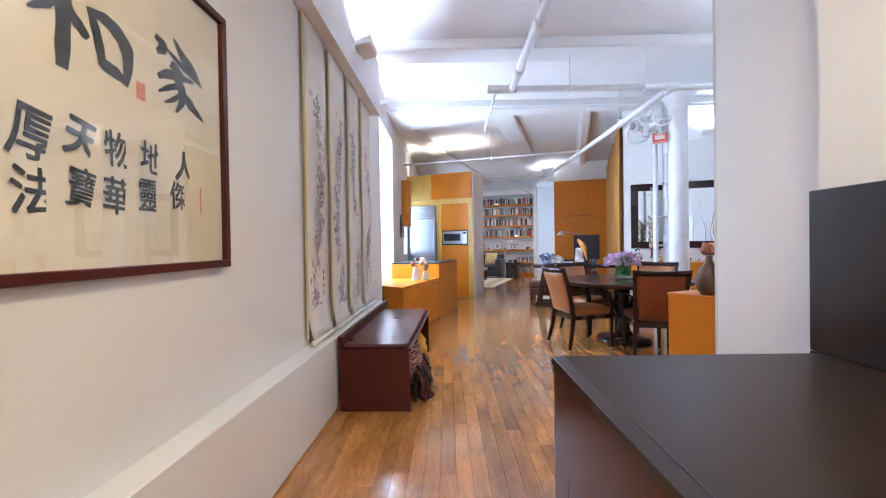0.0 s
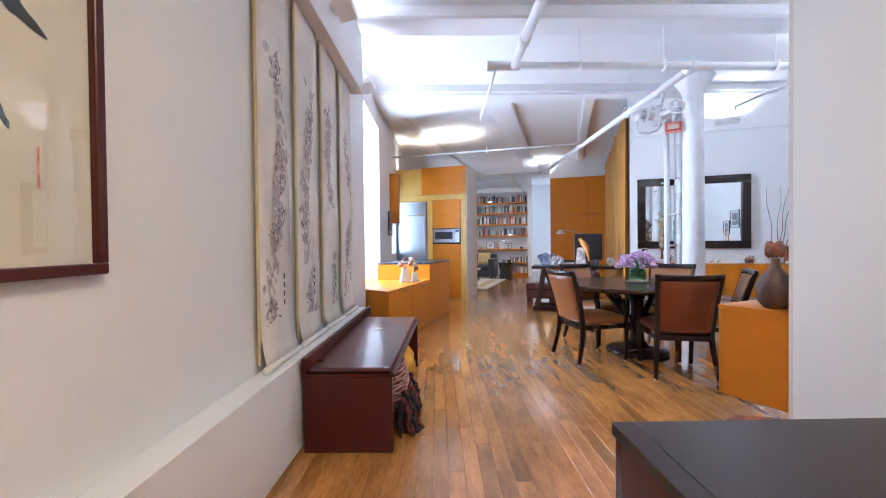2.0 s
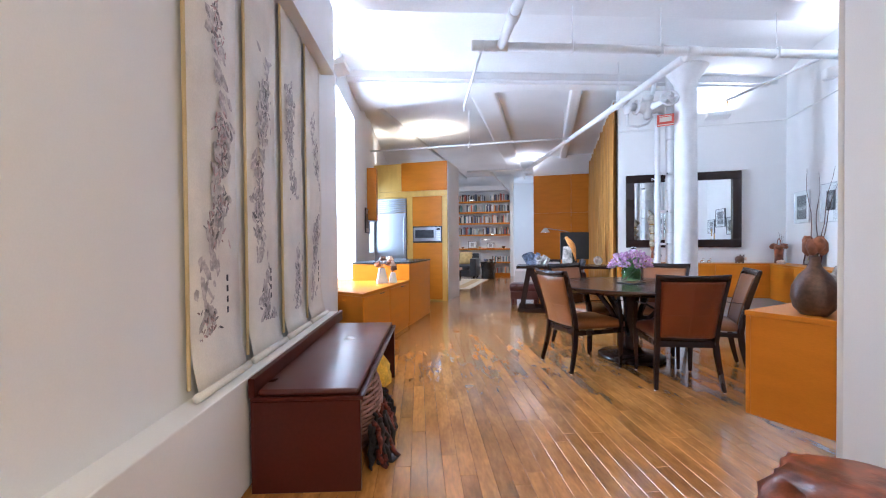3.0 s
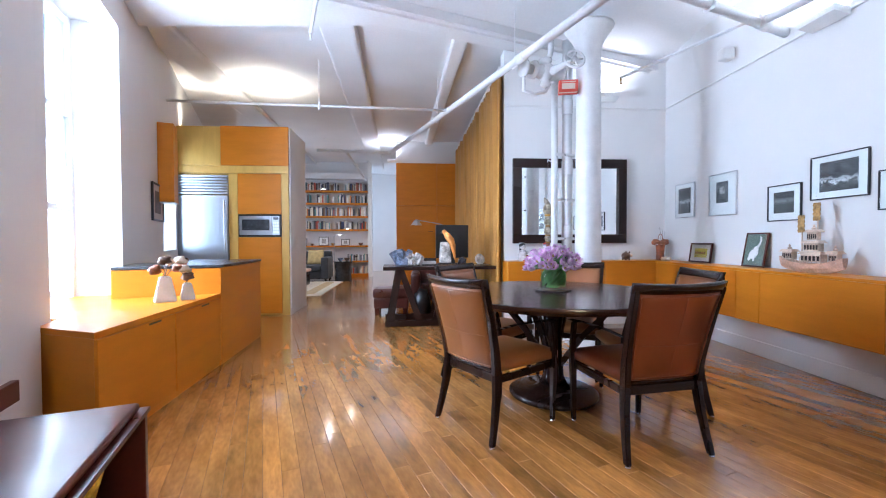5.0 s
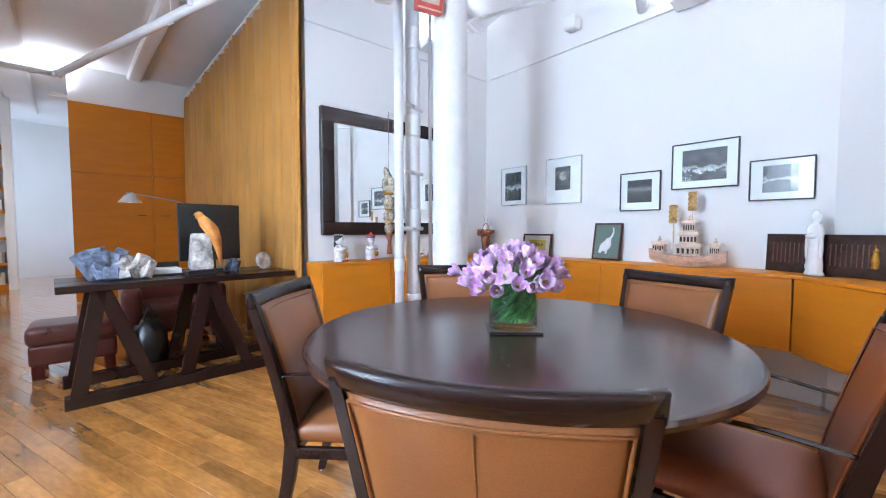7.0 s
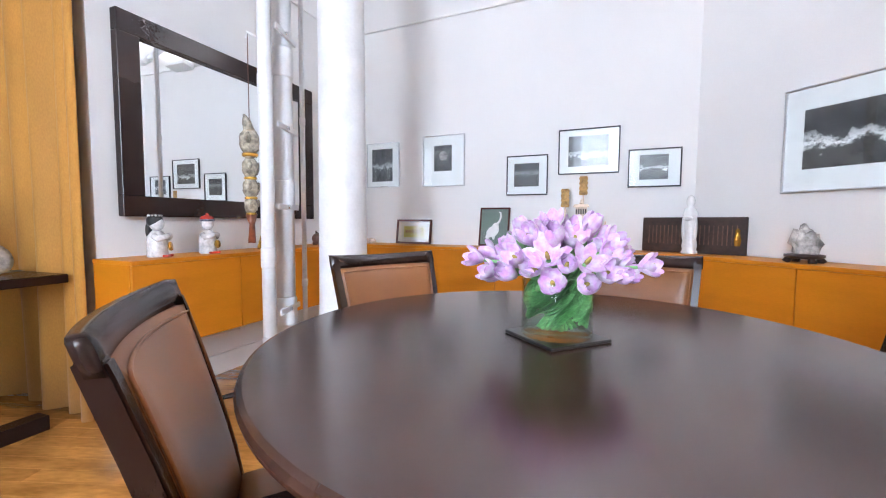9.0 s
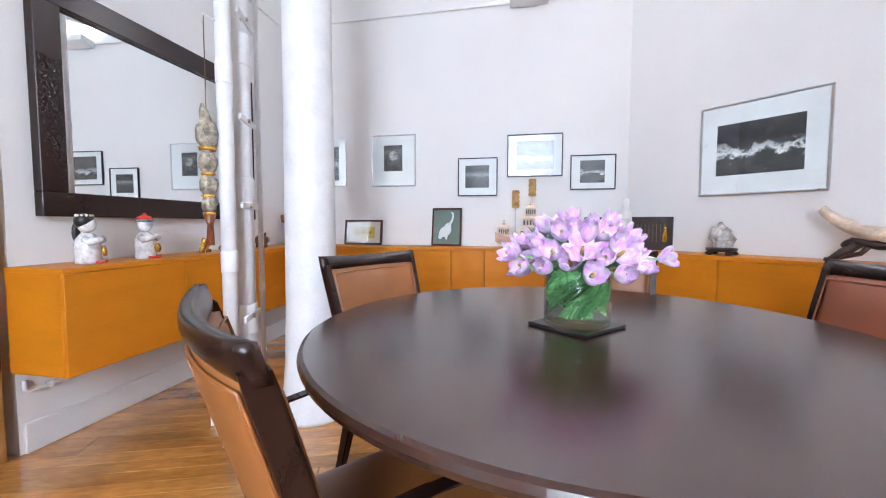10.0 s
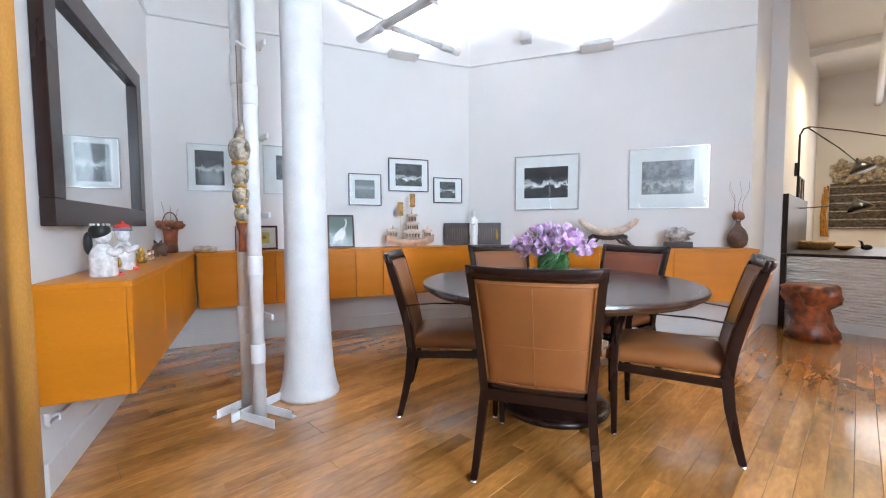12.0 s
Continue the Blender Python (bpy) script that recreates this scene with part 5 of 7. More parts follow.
def pagoda(x, z, w, levels, d=0.06):
    for k in range(levels):
        ww, dd = w * (1 - 0.25 * k), d * (1 - 0.2 * k)
        part("cabin", bx(x - ww / 2, x + ww / 2, -dd / 2, dd / 2, z, z + 0.062), IVORY, bt)
        for i in range(5):
            xx = x - ww / 2 + ww * (i + 0.5) / 5
            part("opening", bx(xx - ww * 0.06, xx + ww * 0.06, -dd / 2 - 0.002, -dd / 2 + 0.001, z + 0.012, z + 0.048), DARKWOOD, bt)
        bm = bmesh.new()
        prism(bm, [(x - ww / 2 - 0.018, -dd / 2 - 0.016), (x + ww / 2 + 0.018, -dd / 2 - 0.016), (x + ww / 2 + 0.018, dd / 2 + 0.016), (x - ww / 2 - 0.018, dd / 2 + 0.016)], z + 0.062, z + 0.07)
        vt = [v for v in bm.verts if v.co.z > z + 0.065]
        bmesh.ops.scale(bm, vec=(0.8, 0.6, 1), verts=vt, space=Matrix.Translation((-x, 0, 0)))
        bmesh.ops.translate(bm, vec=(0, 0, 0.014), verts=vt)
        part("roof", bm, IVORY, bt)
        z += 0.086
    part("finial", lt([(0.012, 0), (0.016, 0.012), (0.006, 0.022), (0.009, 0.03), (0.0, 0.045)], 10, (x, 0, z - 0.003)), IVORY, bt)


pagoda(0.02, 0.085, 0.16, 3)
pagoda(-0.19, 0.10, 0.085, 1, 0.05)
pagoda(0.19, 0.092, 0.06, 1, 0.045)
for x, h in ((-0.10, 0.46), (0.03, 0.55)):
    part("mast", tb([(x, 0.02, 0.08), (x, 0.02, h)], 0.005, 7), IVORY, bt)
    bm = bmesh.new()
    rows = []
    for i in range(9):
        z = h - 0.14 + 0.14 * i / 8
        wob = 0.006 * (i % 2)
        rows.append([bm.verts.new((x - 0.026 - wob, 0.013, z)), bm.verts.new((x + 0.026 + wob, 0.013, z)), bm.verts.new((x + 0.026 + wob, 0.009, z)), bm.verts.new((x - 0.026 - wob, 0.009, z))])
    for a, b in zip(rows, rows[1:]):
        for j in range(4):
            bm.faces.new((a[j], a[(j + 1) % 4], b[(j + 1) % 4], b[j]))
    part("sail", bm, WICKER, bt, "tan scalloped banner sail")
for i in range(14):
    x = -0.22 + i * 0.034
    part("rail_post", tb([(x, -0.047 * math.sin(math.pi * (0.10 + 0.82 * (x + 0.26) / 0.52)) ** 0.6, 0.08), (x, -0.047 * math.sin(math.pi * (0.10 + 0.82 * (x + 0.26) / 0.52)) ** 0.6, 0.125)], 0.0035, 5), IVORY, bt)

# flower basket carving in the corner
fb = thing("carved_flower_basket", "red-brown carved root basket of flowers with a hoop handle", "ornament", on(AM, 0.14, 0.14))
part("body", lt([(0.05, 0.0), (0.052, 0.02), (0.048, 0.08), (0.052, 0.16), (0.06, 0.20), (0.0, 0.20)], 20), ROOT, fb, smooth=True)
for k in range(9):
    a = k * 0.7
    bm = bmesh.new()
    blob(bm, (0.07 * math.cos(a), 0.07 * math.sin(a), 0.225 + 0.02 * (k % 2)), 0.036, 0.036, 0.028, 2, 0.5, k, freq=4)
    part("bloom", bm, TERRA, fb, smooth=True)
part("handle", tb([(-0.055 * math.cos(a), 0, 0.24 + 0.10 * math.sin(a)) for a in [math.pi * i / 12 for i in range(13)]], 0.005, 7), ROOT, fb, smooth=True)
for k in range(3):
    part("twig", tb([(0.03 * k - 0.03, 0.02, 0.23), (0.05 * k - 0.05, 0.03, 0.36), (0.06 * k - 0.06, 0.02, 0.43 - 0.03 * k)], 0.0015, 5), CLAYB, fb)
sh = thing("carved_soapstone_shells", "pale carved soapstone shells beside the basket", "ornament", on(AM, 0.40, 0.22))
bm = bmesh.new()
for k in range(5):
    blob(bm, (0.03 * k - 0.06, 0.015 * (k % 2), 0.024), 0.032, 0.026, 0.024 + 0.006 * (k % 2), 2, 0.35, k)
for v in bm.verts:
    v.co.z = max(0.0, v.co.z)
part("carving", bm, IVORY, sh, smooth=True)


# porcelain children
def child_figure(m, girl, label):
    t = thing("porcelain_child_figure", label, "figurine", m)
    bm = bmesh.new()
    lathe(bm, [(0.0, 0.0), (0.058, 0.0), (0.062, 0.01), (0.058, 0.05), (0.062, 0.09), (0.054, 0.125), (0.034, 0.15), (0.026, 0.157), (0.0, 0.158)], 24)
    blob(bm, (0.0, 0.0, 0.20), 0.045, 0.043, 0.045, 3)
    for s in (-1, 1):
        tube(bm, [(s * 0.05, 0.0, 0.128), (s * 0.062, -0.03, 0.112), (s * 0.03, -0.066, 0.122), (s * 0.008, -0.074, 0.13)], [0.02, 0.02, 0.016, 0.014], 10)
    part("body", bm, FIGURE, t, smooth=True)
    bm = bmesh.new()
    if girl:
        blob(bm, (0.0, 0.010, 0.215), 0.051, 0.047, 0.042, 3)
        blob(bm, (0.02, 0.055, 0.16), 0.022, 0.02, 0.055, 2)
        part("hair", bm, BLACK, t, "glossy black glazed hair", smooth=True)
        for k in range(12):
            a = 2 * math.pi * k / 12
            part("bead", lt([(0.0, -0.007), (0.006, -0.003), (0.006, 0.003), (0.0, 0.007)], 8, (0.04 * math.cos(a), 0.008 + 0.038 * math.sin(a), 0.247)), PORCELAIN, t)
    else:
        blob(bm, (0.0, 0.0, 0.232), 0.05, 0.048, 0.024, 3)
        blob(bm, (0.0, 0.0, 0.258), 0.013, 0.013, 0.012, 2)
        part("cap", bm, REDPAINT, t, "red glazed cap", smooth=True)
        part("cap_band", lt([(0.0475, 0.214), (0.0515, 0.217), (0.0515, 0.227), (0.0475, 0.23)], 28), MINERAL, t, smooth=True)
    part("disc", lt([(0.0, -0.006), (0.026, -0.006), (0.028, 0.0), (0.026, 0.006), (0.0, 0.006)], 20, m=pose(0.02, -0.07, 0.062, 82, 0, 0)), GOLD, t, "gold coin disc", smooth=True)
    part("shoes", bx(-0.045, 0.045, -0.078, -0.045, 0.0, 0.014, 0.004), REDPAINT, t)
    return t


MM = along(W0, C1)
child_figure(on(MM, 0.20, 0.175, 35) @ Matrix.Diagonal((0.84, 0.84, 0.92, 1)), True, "white porcelain girl figurine with black beaded hair")
child_figure(on(MM, 0.505, 0.175, 10) @ Matrix.Diagonal((0.80, 0.80, 0.92, 1)), False, "white porcelain boy figurine with a red cap")
gl = thing("gilt_glass_ornament", "small clear and gilt glass ornament", "ornament", on(MM, 0.95, 0.16))
bm = bmesh.new()
for k in range(5):
    blob(bm, (0.014 * k - 0.028, 0.004 * (k % 3), 0.02 + 0.028 * (k % 3)), 0.016, 0.015, 0.022, 2, 0.2, k)
for v in bm.verts:
    v.co.z = max(0.0, v.co.z)
part("gilt_flowers", bm, GOLD, gl, smooth=True)
part("glass_block", bx(-0.035, 0.035, -0.02, 0.02, 0.0, 0.022, 0.004), GLASS, gl)
for u in (1.10, 1.19):
    g2 = thing("glass_animal", "tiny clear glass animal figurine", "figurine", on(MM, u, 0.16))
    bm = bmesh.new()
    blob(bm, (0, 0, 0.02), 0.026, 0.016, 0.02, 2)
    blob(bm, (0.02, 0, 0.05), 0.012, 0.011, 0.022, 2)
    for v in bm.verts:
        v.co.z = max(0.0, v.co.z)
    part("body", bm, GLASS, g2, smooth=True)
pg = thing("clay_pig", "brown clay pig with a pale snout", "figurine", on(MM, 1.575, 0.14, 20))
bm = bmesh.new()
blob(bm, (0, 0, 0.055), 0.062, 0.05, 0.048, 3)
for x, y in ((-0.03, -0.025), (0.03, -0.025), (-0.03, 0.025), (0.03, 0.025)):
    tube(bm, [(x, y, 0.0), (x, y, 0.03)], 0.012, 8)
tube(bm, [(0.045, -0.012, 0.09), (0.05, -0.02, 0.118)], [0.014, 0.004], 7)
tube(bm, [(0.03, 0.02, 0.095), (0.03, 0.03, 0.12)], [0.014, 0.004], 7)
part("body", bm, CLAYB, pg, smooth=True)
part("snout", tb([(0.05, -0.02, 0.06), (0.072, -0.034, 0.06)], [0.024, 0.021], 14), IVORY, pg, smooth=True)

# string of glazed fishes hung from the riser
fs = thing("hanging_fish_string", "string of glazed ceramic fishes hanging from a pipe clamp", "ornament", pose(3.14, 6.345, 0))
part("cord", tb([(0, 0, 2.02), (0, 0, 1.55)], 0.0025, 5), CLAYB, fs)
part("hook", tb([(0, -0.05, 2.0), (0, 0, 2.03), (0, 0.005, 2.0)], 0.006, 6), IRON, fs)
FISHM = mat("glazed_fish", (0.42, 0.37, 0.28), 0.15, vary=0.3, scale=22, bump=0.1, coat=0.4)
for z, s in ((1.47, 1.0), (1.335, 0.8), (1.23, 0.78), (1.14, 0.66)):
    bm = bmesh.new()
    blob(bm, (0, 0, 0), 0.058 * s, 0.05 * s, 0.072 * s, 3, 0.15, 2)
    tube(bm, [(0, 0, 0.05 * s), (-0.03 * s, 0, 0.10 * s), (-0.05 * s, 0.0, 0.13 * s)], [0.03 * s, 0.022 * s, 0.006], 8)
    for sd2 in (-1, 1):
        blob(bm, (sd2 * 0.056 * s, -0.02, 0.012), 0.02 * s, 0.012 * s, 0.03 * s, 2)
    f = part("fish", bm, FISHM, fs, smooth=True, at=Matrix.Translation((0, 0, z)))
    part("base_ring", lt([(0.034 * s, -0.078 * s), (0.04 * s, -0.07 * s), (0.04 * s, -0.06 * s)], 16), GOLD, f, smooth=True)
part("tassel", tb([(0, 0, 1.09), (0.005, 0, 1.04), (0, 0, 0.94)], [0.03, 0.014, 0.02], 10), ROOT, fs, smooth=True)

# credenza below the two large photographs
rf = thing("carved_stone_figure", "pale carved stone scene on a dark pierced stand", "ornament", on(BM, 0.76, 0.18))
bm = bmesh.new()
blob(bm, (0, 0, 0.10), 0.062, 0.04, 0.085, 3, 0.55, 7, freq=2.6)
for v in bm.verts:
    v.co.z = max(0.044, v.co.z)
part("stone", bm, QUARTZ, rf, smooth=True)
bm = bmesh.new()
lathe(bm, [(0.07, 0.022), (0.085, 0.03), (0.085, 0.042), (0.06, 0.046), (0.0, 0.046)], 24)
for k in range(4):
    a = math.pi / 4 + k * math.pi / 2
    tube(bm, [(0.065 * math.cos(a), 0.05 * math.sin(a), 0.03), (0.085 * math.cos(a), 0.065 * math.sin(a), 0.0)], [0.014, 0.02], 8)
part("stand", bm, DARKWOOD, rf, "dark pierced wooden stand", smooth=True)

tk = thing("carved_tusk", "long pale carved curved tusk on a dark carved stand", "ornament", on(BM, 1.49, 0.18))
pts, rr = [], []
for i in range(25):
    u = i / 24
    a = -0.98 + 1.96 * u
    pts.append((0.305 * math.sin(a * 1.0) * 1.05, 0.0, 0.40 - 0.30 * math.cos(a) + 0.04))
    rr.append(0.013 + 0.024 * math.sin(math.pi * (0.1 + 0.8 * u)))
bm = bmesh.new()
tube(bm, pts, rr, 14)
for v in bm.verts:
    v.co += Vector((0, 0, 0.010 * noise.noise(v.co * 40)))
part("tusk", bm, IVORY, tk, smooth=True)
bm = bmesh.new()
tube(bm, [(-0.15, 0, 0.11), (-0.05, 0, 0.088), (0.05, 0, 0.088), (0.15, 0, 0.11)], [0.018, 0.022, 0.022, 0.018], 10)
for s in (-1, 1):
    tube(bm, [(s * 0.12, -0.03, 0.09), (s * 0.17, -0.045, 0.05), (s * 0.21, -0.05, 0.012), (s * 0.235, -0.05, 0.010)], [0.016, 0.02, 0.016, 0.010], 8)
    tube(bm, [(s * 0.12, 0.03, 0.09), (s * 0.17, 0.045, 0.05), (s * 0.21, 0.05, 0.012), (s * 0.235, 0.05, 0.010)], [0.016, 0.02, 0.016, 0.010], 8)
    tube(bm, [(s * 0.08, 0, 0.085), (s * 0.11, 0, 0.045), (s * 0.19, 0, 0.02)], 0.012, 8)
    blob(bm, (s * 0.15, 0, 0.09), 0.035, 0.03, 0.03, 2, 0.5, 3, freq=5)
part("stand", bm, DARKWOOD, tk, "dark carved wooden stand", smooth=True)

rk = thing("scholar_rock", "small pale landscape stone on a black base", "ornament", on(BM, 2.10, 0.18))
bm = bmesh.new()
blob(bm, (0, 0, 0.12), 0.10, 0.035, 0.065, 3, 0.6, 11, freq=2.2)
for v in bm.verts:
    v.co.z = max(0.056, v.co.z)
part("stone", bm, QUARTZ, rk, smooth=True)
part("base", bx(-0.115, 0.115, -0.05, 0.05, 0.0, 0.055, 0.008, 2), DARKWOOD, rk, "black slotted base")

vs2 = thing("stoneware_bottle", "round brown stoneware bottle with a carved flower stopper and twigs", "vase", on(BM, 2.585, 0.11))
part("bottle", lt([(0.0, 0.0), (0.045, 0.0), (0.07, 0.03), (0.08, 0.075), (0.076, 0.12), (0.055, 0.165), (0.026, 0.20), (0.018, 0.225), (0.02, 0.245), (0.012, 0.248), (0.0, 0.248)], 32), CLAYB, vs2, smooth=True)
bm = bmesh.new()
for k in range(7):
    a = 2 * math.pi * k / 7
    blob(bm, (0.024 * math.cos(a), 0.024 * math.sin(a), 0.285 + 0.012 * (k % 2)), 0.024, 0.02, 0.036, 2, 0.3, k)
part("flower_stopper", bm, TERRA, vs2, "carved terracotta flower", smooth=True)
for k in range(4):
    a = 1.1 * k
    pts = [(0.01 * math.cos(a), 0.01 * math.sin(a), 0.25)]
    for i in range(1, 9):
        pts.append((0.01 * math.cos(a) + 0.018 * i * math.cos(a) * 0.5 + 0.012 * math.sin(i * 1.3 + k), 0.01 * math.sin(a) + 0.009 * i * math.sin(a), 0.25 + 0.045 * i))
    part("twig", tb(pts, [0.0022 - 0.0002 * i for i in range(9)], 5), CLAYB, vs2, smooth=True)

# ---- desk corner ----
DM = along((1.61, 7.66), (2.97, 7.26))
dk = thing("trestle_desk", "dark wooden trestle desk with slanted plank legs and long foot rails", "desk", DM)
part("top", bx(-0.03, 1.46, 0.0, 0.62, 0.735, 0.78, 0.004), ESPRESSO, dk)
for y in (0.02, 0.50):
    part("foot_rail", bx(-0.01, 1.36, y, y + 0.09, 0.0, 0.075, 0.004), ESPRESSO, dk)
    for x0, x1 in ((0.06, 0.18), (0.44, 0.20), (0.66, 0.80), (1.08, 0.82)):
        bm = bmesh.new()
        sweep_bar(bm, [(x0, y + 0.045, 0.074), (x1, y + 0.045, 0.736)], 0.085, 0.06)
        part("leg", bm, ESPRESSO, dk)
DT = 0.7805


def on_desk(x, y, rz=0):
    return DM @ pose(x, y, DT, 0, 0, rz)


def mineral(m, cols, label, seed, sc):
    t = thing("mineral_specimen", label, "mineral", m)
    r = random.Random(seed)
    for k, mt in enumerate(cols):
        bm = bmesh.new()
        for i in range(5):
            a = r.uniform(0, 6.3)
            rr = r.uniform(0, 0.6) * sc
            h = r.uniform(0.7, 1.5) * sc
            vs_ = box(bm, -0.35 * sc, 0.35 * sc, -0.3 * sc, 0.3 * sc, -0.35 * sc, h, 0.05 * sc, 1, m=pose(rr * math.cos(a) + k * 0.4 * sc, rr * math.sin(a), 0.35 * sc, r.uniform(-28, 28), r.uniform(-28, 28), r.uniform(0, 180)))
        for v in bm.verts:
            v.co.z = max(0.0, v.co.z)
        part("crystal_mass", bm, mt, t)
    return t


mineral(on_desk(0.22, 0.28), (MINERAL, MINERAL), "blue-grey crystal cluster on the desk", 3, 0.13)
mineral(on_desk(0.36, 0.22), (QUARTZ, QUARTZ), "rough white and tan quartz on the desk", 5, 0.10)
mineral(on_desk(1.04, 0.25), (MINERAL,), "grey banded agate slab on the desk", 8, 0.07)
g = thing("geode", "hollow grey geode with a pale rim", "mineral", on_desk(1.28, 0.25))
bm = bmesh.new()
lathe(bm, [(0.0, -0.02), (0.055, -0.015), (0.075, 0.01), (0.075, 0.03), (0.05, 0.025), (0.0, 0.0)], 20, m=pose(0, 0, 0.075, 75, 0, 20))
part("shell", bm, QUARTZ, g, smooth=True)
pr_ = thing("carved_parrot", "orange carved wooden parrot perched on a grey stone block", "ornament", on_desk(0.80, 0.20))
bm = bmesh.new()
box(bm, -0.085, 0.085, -0.05, 0.05, 0.035, 0.32, 0.03, 2)
for v in bm.verts:
    if v.co.z > 0.2:
        v.co.x *= 0.78
part("stone_block", bm, QUARTZ, pr_, "pale grey upright stone")
part("plinth", bx(-0.10, 0.10, -0.06, 0.06, 0.0, 0.034, 0.004), BLACK, pr_)
bm = bmesh.new()
tube(bm, [(-0.005, -0.02, 0.45), (0.03, -0.02, 0.40), (0.075, -0.03, 0.34), (0.10, -0.035, 0.27), (0.115, -0.04, 0.18), (0.13, -0.04, 0.08)], [0.026, 0.045, 0.05, 0.038, 0.022, 0.010], 14)
blob(bm, (-0.012, -0.02, 0.455), 0.034, 0.03, 0.032, 2)
for s in (-1, 1):
    tube(bm, [(0.03, -0.02 + s * 0.035, 0.39), (0.09, -0.03 + s * 0.035, 0.31), (0.12, -0.035 + s * 0.02, 0.22)], [0.03, 0.028, 0.008], 8)
part("bird", bm, PARROT, pr_, smooth=True)
part("beak", tb([(-0.035, -0.02, 0.455), (-0.055, -0.02, 0.44), (-0.052, -0.02, 0.425)], [0.014, 0.010, 0.003], 8), BLACK, pr_, smooth=True)
sc2 = thing("desk_monitor", "black flat desktop monitor on a stand", "monitor", DM @ pose(0.90, 0.48, DT, 0, 0, 8))
part("screen", bx(-0.20, 0.28, -0.02, 0.02, 0.09, 0.56, 0.008, 2), BLACK, sc2)
part("stand", bx(0.0, 0.08, -0.01, 0.03, 0.0, 0.10, 0.004), BLACK, sc2)
part("base", bx(-0.09, 0.17, -0.07, 0.07, 0.0, 0.014, 0.004), BLACK, sc2)
ba = thing("document_tray", "black document tray on the desk", "tray", on_desk(0.56, 0.40))
part("tray", bx(-0.15, 0.15, -0.11, 0.11, 0.0, 0.012, 0.003), BLACK, ba)
part("tray_side", bx(-0.15, 0.15, 0.10, 0.112, 0.012, 0.09, 0.003), BLACK, ba)
part("paper", bx(-0.13, 0.13, -0.10, 0.09, 0.0125, 0.05, 0.002), MATBOARD, ba)
# reading lamp on a slender arm
rl = thing("reading_lamp", "slender steel reading lamp with a small conical shade", "lamp", DM @ pose(1.14, 0.95, 0))
part("base", lt([(0.13, 0.0), (0.13, 0.015), (0.02, 0.025)], 24), BLACK, rl)
part("pole", tb([(0, 0, 0.02), (0, 0, 1.28)], 0.010, 8), STEEL, rl)
part("arm", tb([(0, 0, 1.27), (-0.35, 0.0, 1.38), (-0.66, 0.0, 1.43)], 0.006, 8), STEEL, rl)
part("shade", lt([(0.085, 1.355), (0.08, 1.36), (0.035, 1.425), (0.02, 1.44), (0.0, 1.441)], 24, (-0.68, 0, 0)), ALU, rl, "conical aluminium shade")
part("bulb", lt([(0.0, 1.352), (0.02, 1.358), (0.03, 1.37), (0.02, 1.39)], 14, (-0.68, 0, 0)), LAMPGLOW, rl)

# oxblood club chair and ottoman behind the desk
ot = thing("leather_ottoman", "oxblood leather ottoman with a cushion top and block feet", "ottoman", pose(1.99, 8.66, 0, 0, 0, -20))
part("base", bx(-0.26, 0.26, -0.20, 0.20, 0.10, 0.26, 0.03, 3), OXBLOOD, ot, smooth=True)
bm = bmesh.new()
box(bm, -0.275, 0.275, -0.215, 0.215, 0.25, 0.40, 0.06, 4)
part("cushion", bm, OXBLOOD, ot, smooth=True)
for x in (-0.21, 0.21):
    for y in (-0.15, 0.15):
        part("foot", bx(x - 0.035, x + 0.035, y - 0.035, y + 0.035, 0.0, 0.11, 0.006), MAHOG, ot)
cc = thing("leather_club_chair", "oxblood leather club chair drawn up behind the desk", "armchair", pose(2.72, 8.62, 0, 0, 0, -20))
part("seat", bx(-0.28, 0.28, -0.30, 0.32, 0.20, 0.45, 0.05, 3), OXBLOOD, cc, smooth=True)
part("backrest", bx(-0.38, 0.38, 0.26, 0.44, 0.12, 0.72, 0.07, 4), OXBLOOD, cc, smooth=True)
for s in (-1, 1):
    part("arm", bx(s * 0.33 - 0.075, s * 0.33 + 0.075, -0.32, 0.30, 0.10, 0.62, 0.06, 4), OXBLOOD, cc, smooth=True)
    for y in (-0.27, 0.37):
        part("foot", bx(s * 0.33 - 0.03, s * 0.33 + 0.03, y - 0.03, y + 0.03, 0.0, 0.105, 0.006), MAHOG, cc)
cp = thing("open_bag", "dark soft bag standing behind the desk", "bag", pose(2.28, 8.10, 0))
bm = bmesh.new()
blob(bm, (0, 0, 0.2), 0.13, 0.1, 0.22, 3, 0.25, 4)
for v in bm.verts:
    v.co.z = max(0.0, v.co.z)
part("body", bm, BLACK, cp, smooth=True)
part("strap", tb([(-0.07, 0, 0.36), (0, 0, 0.52), (0.07, 0, 0.36)], 0.01, 6), BLACK, cp, smooth=True)

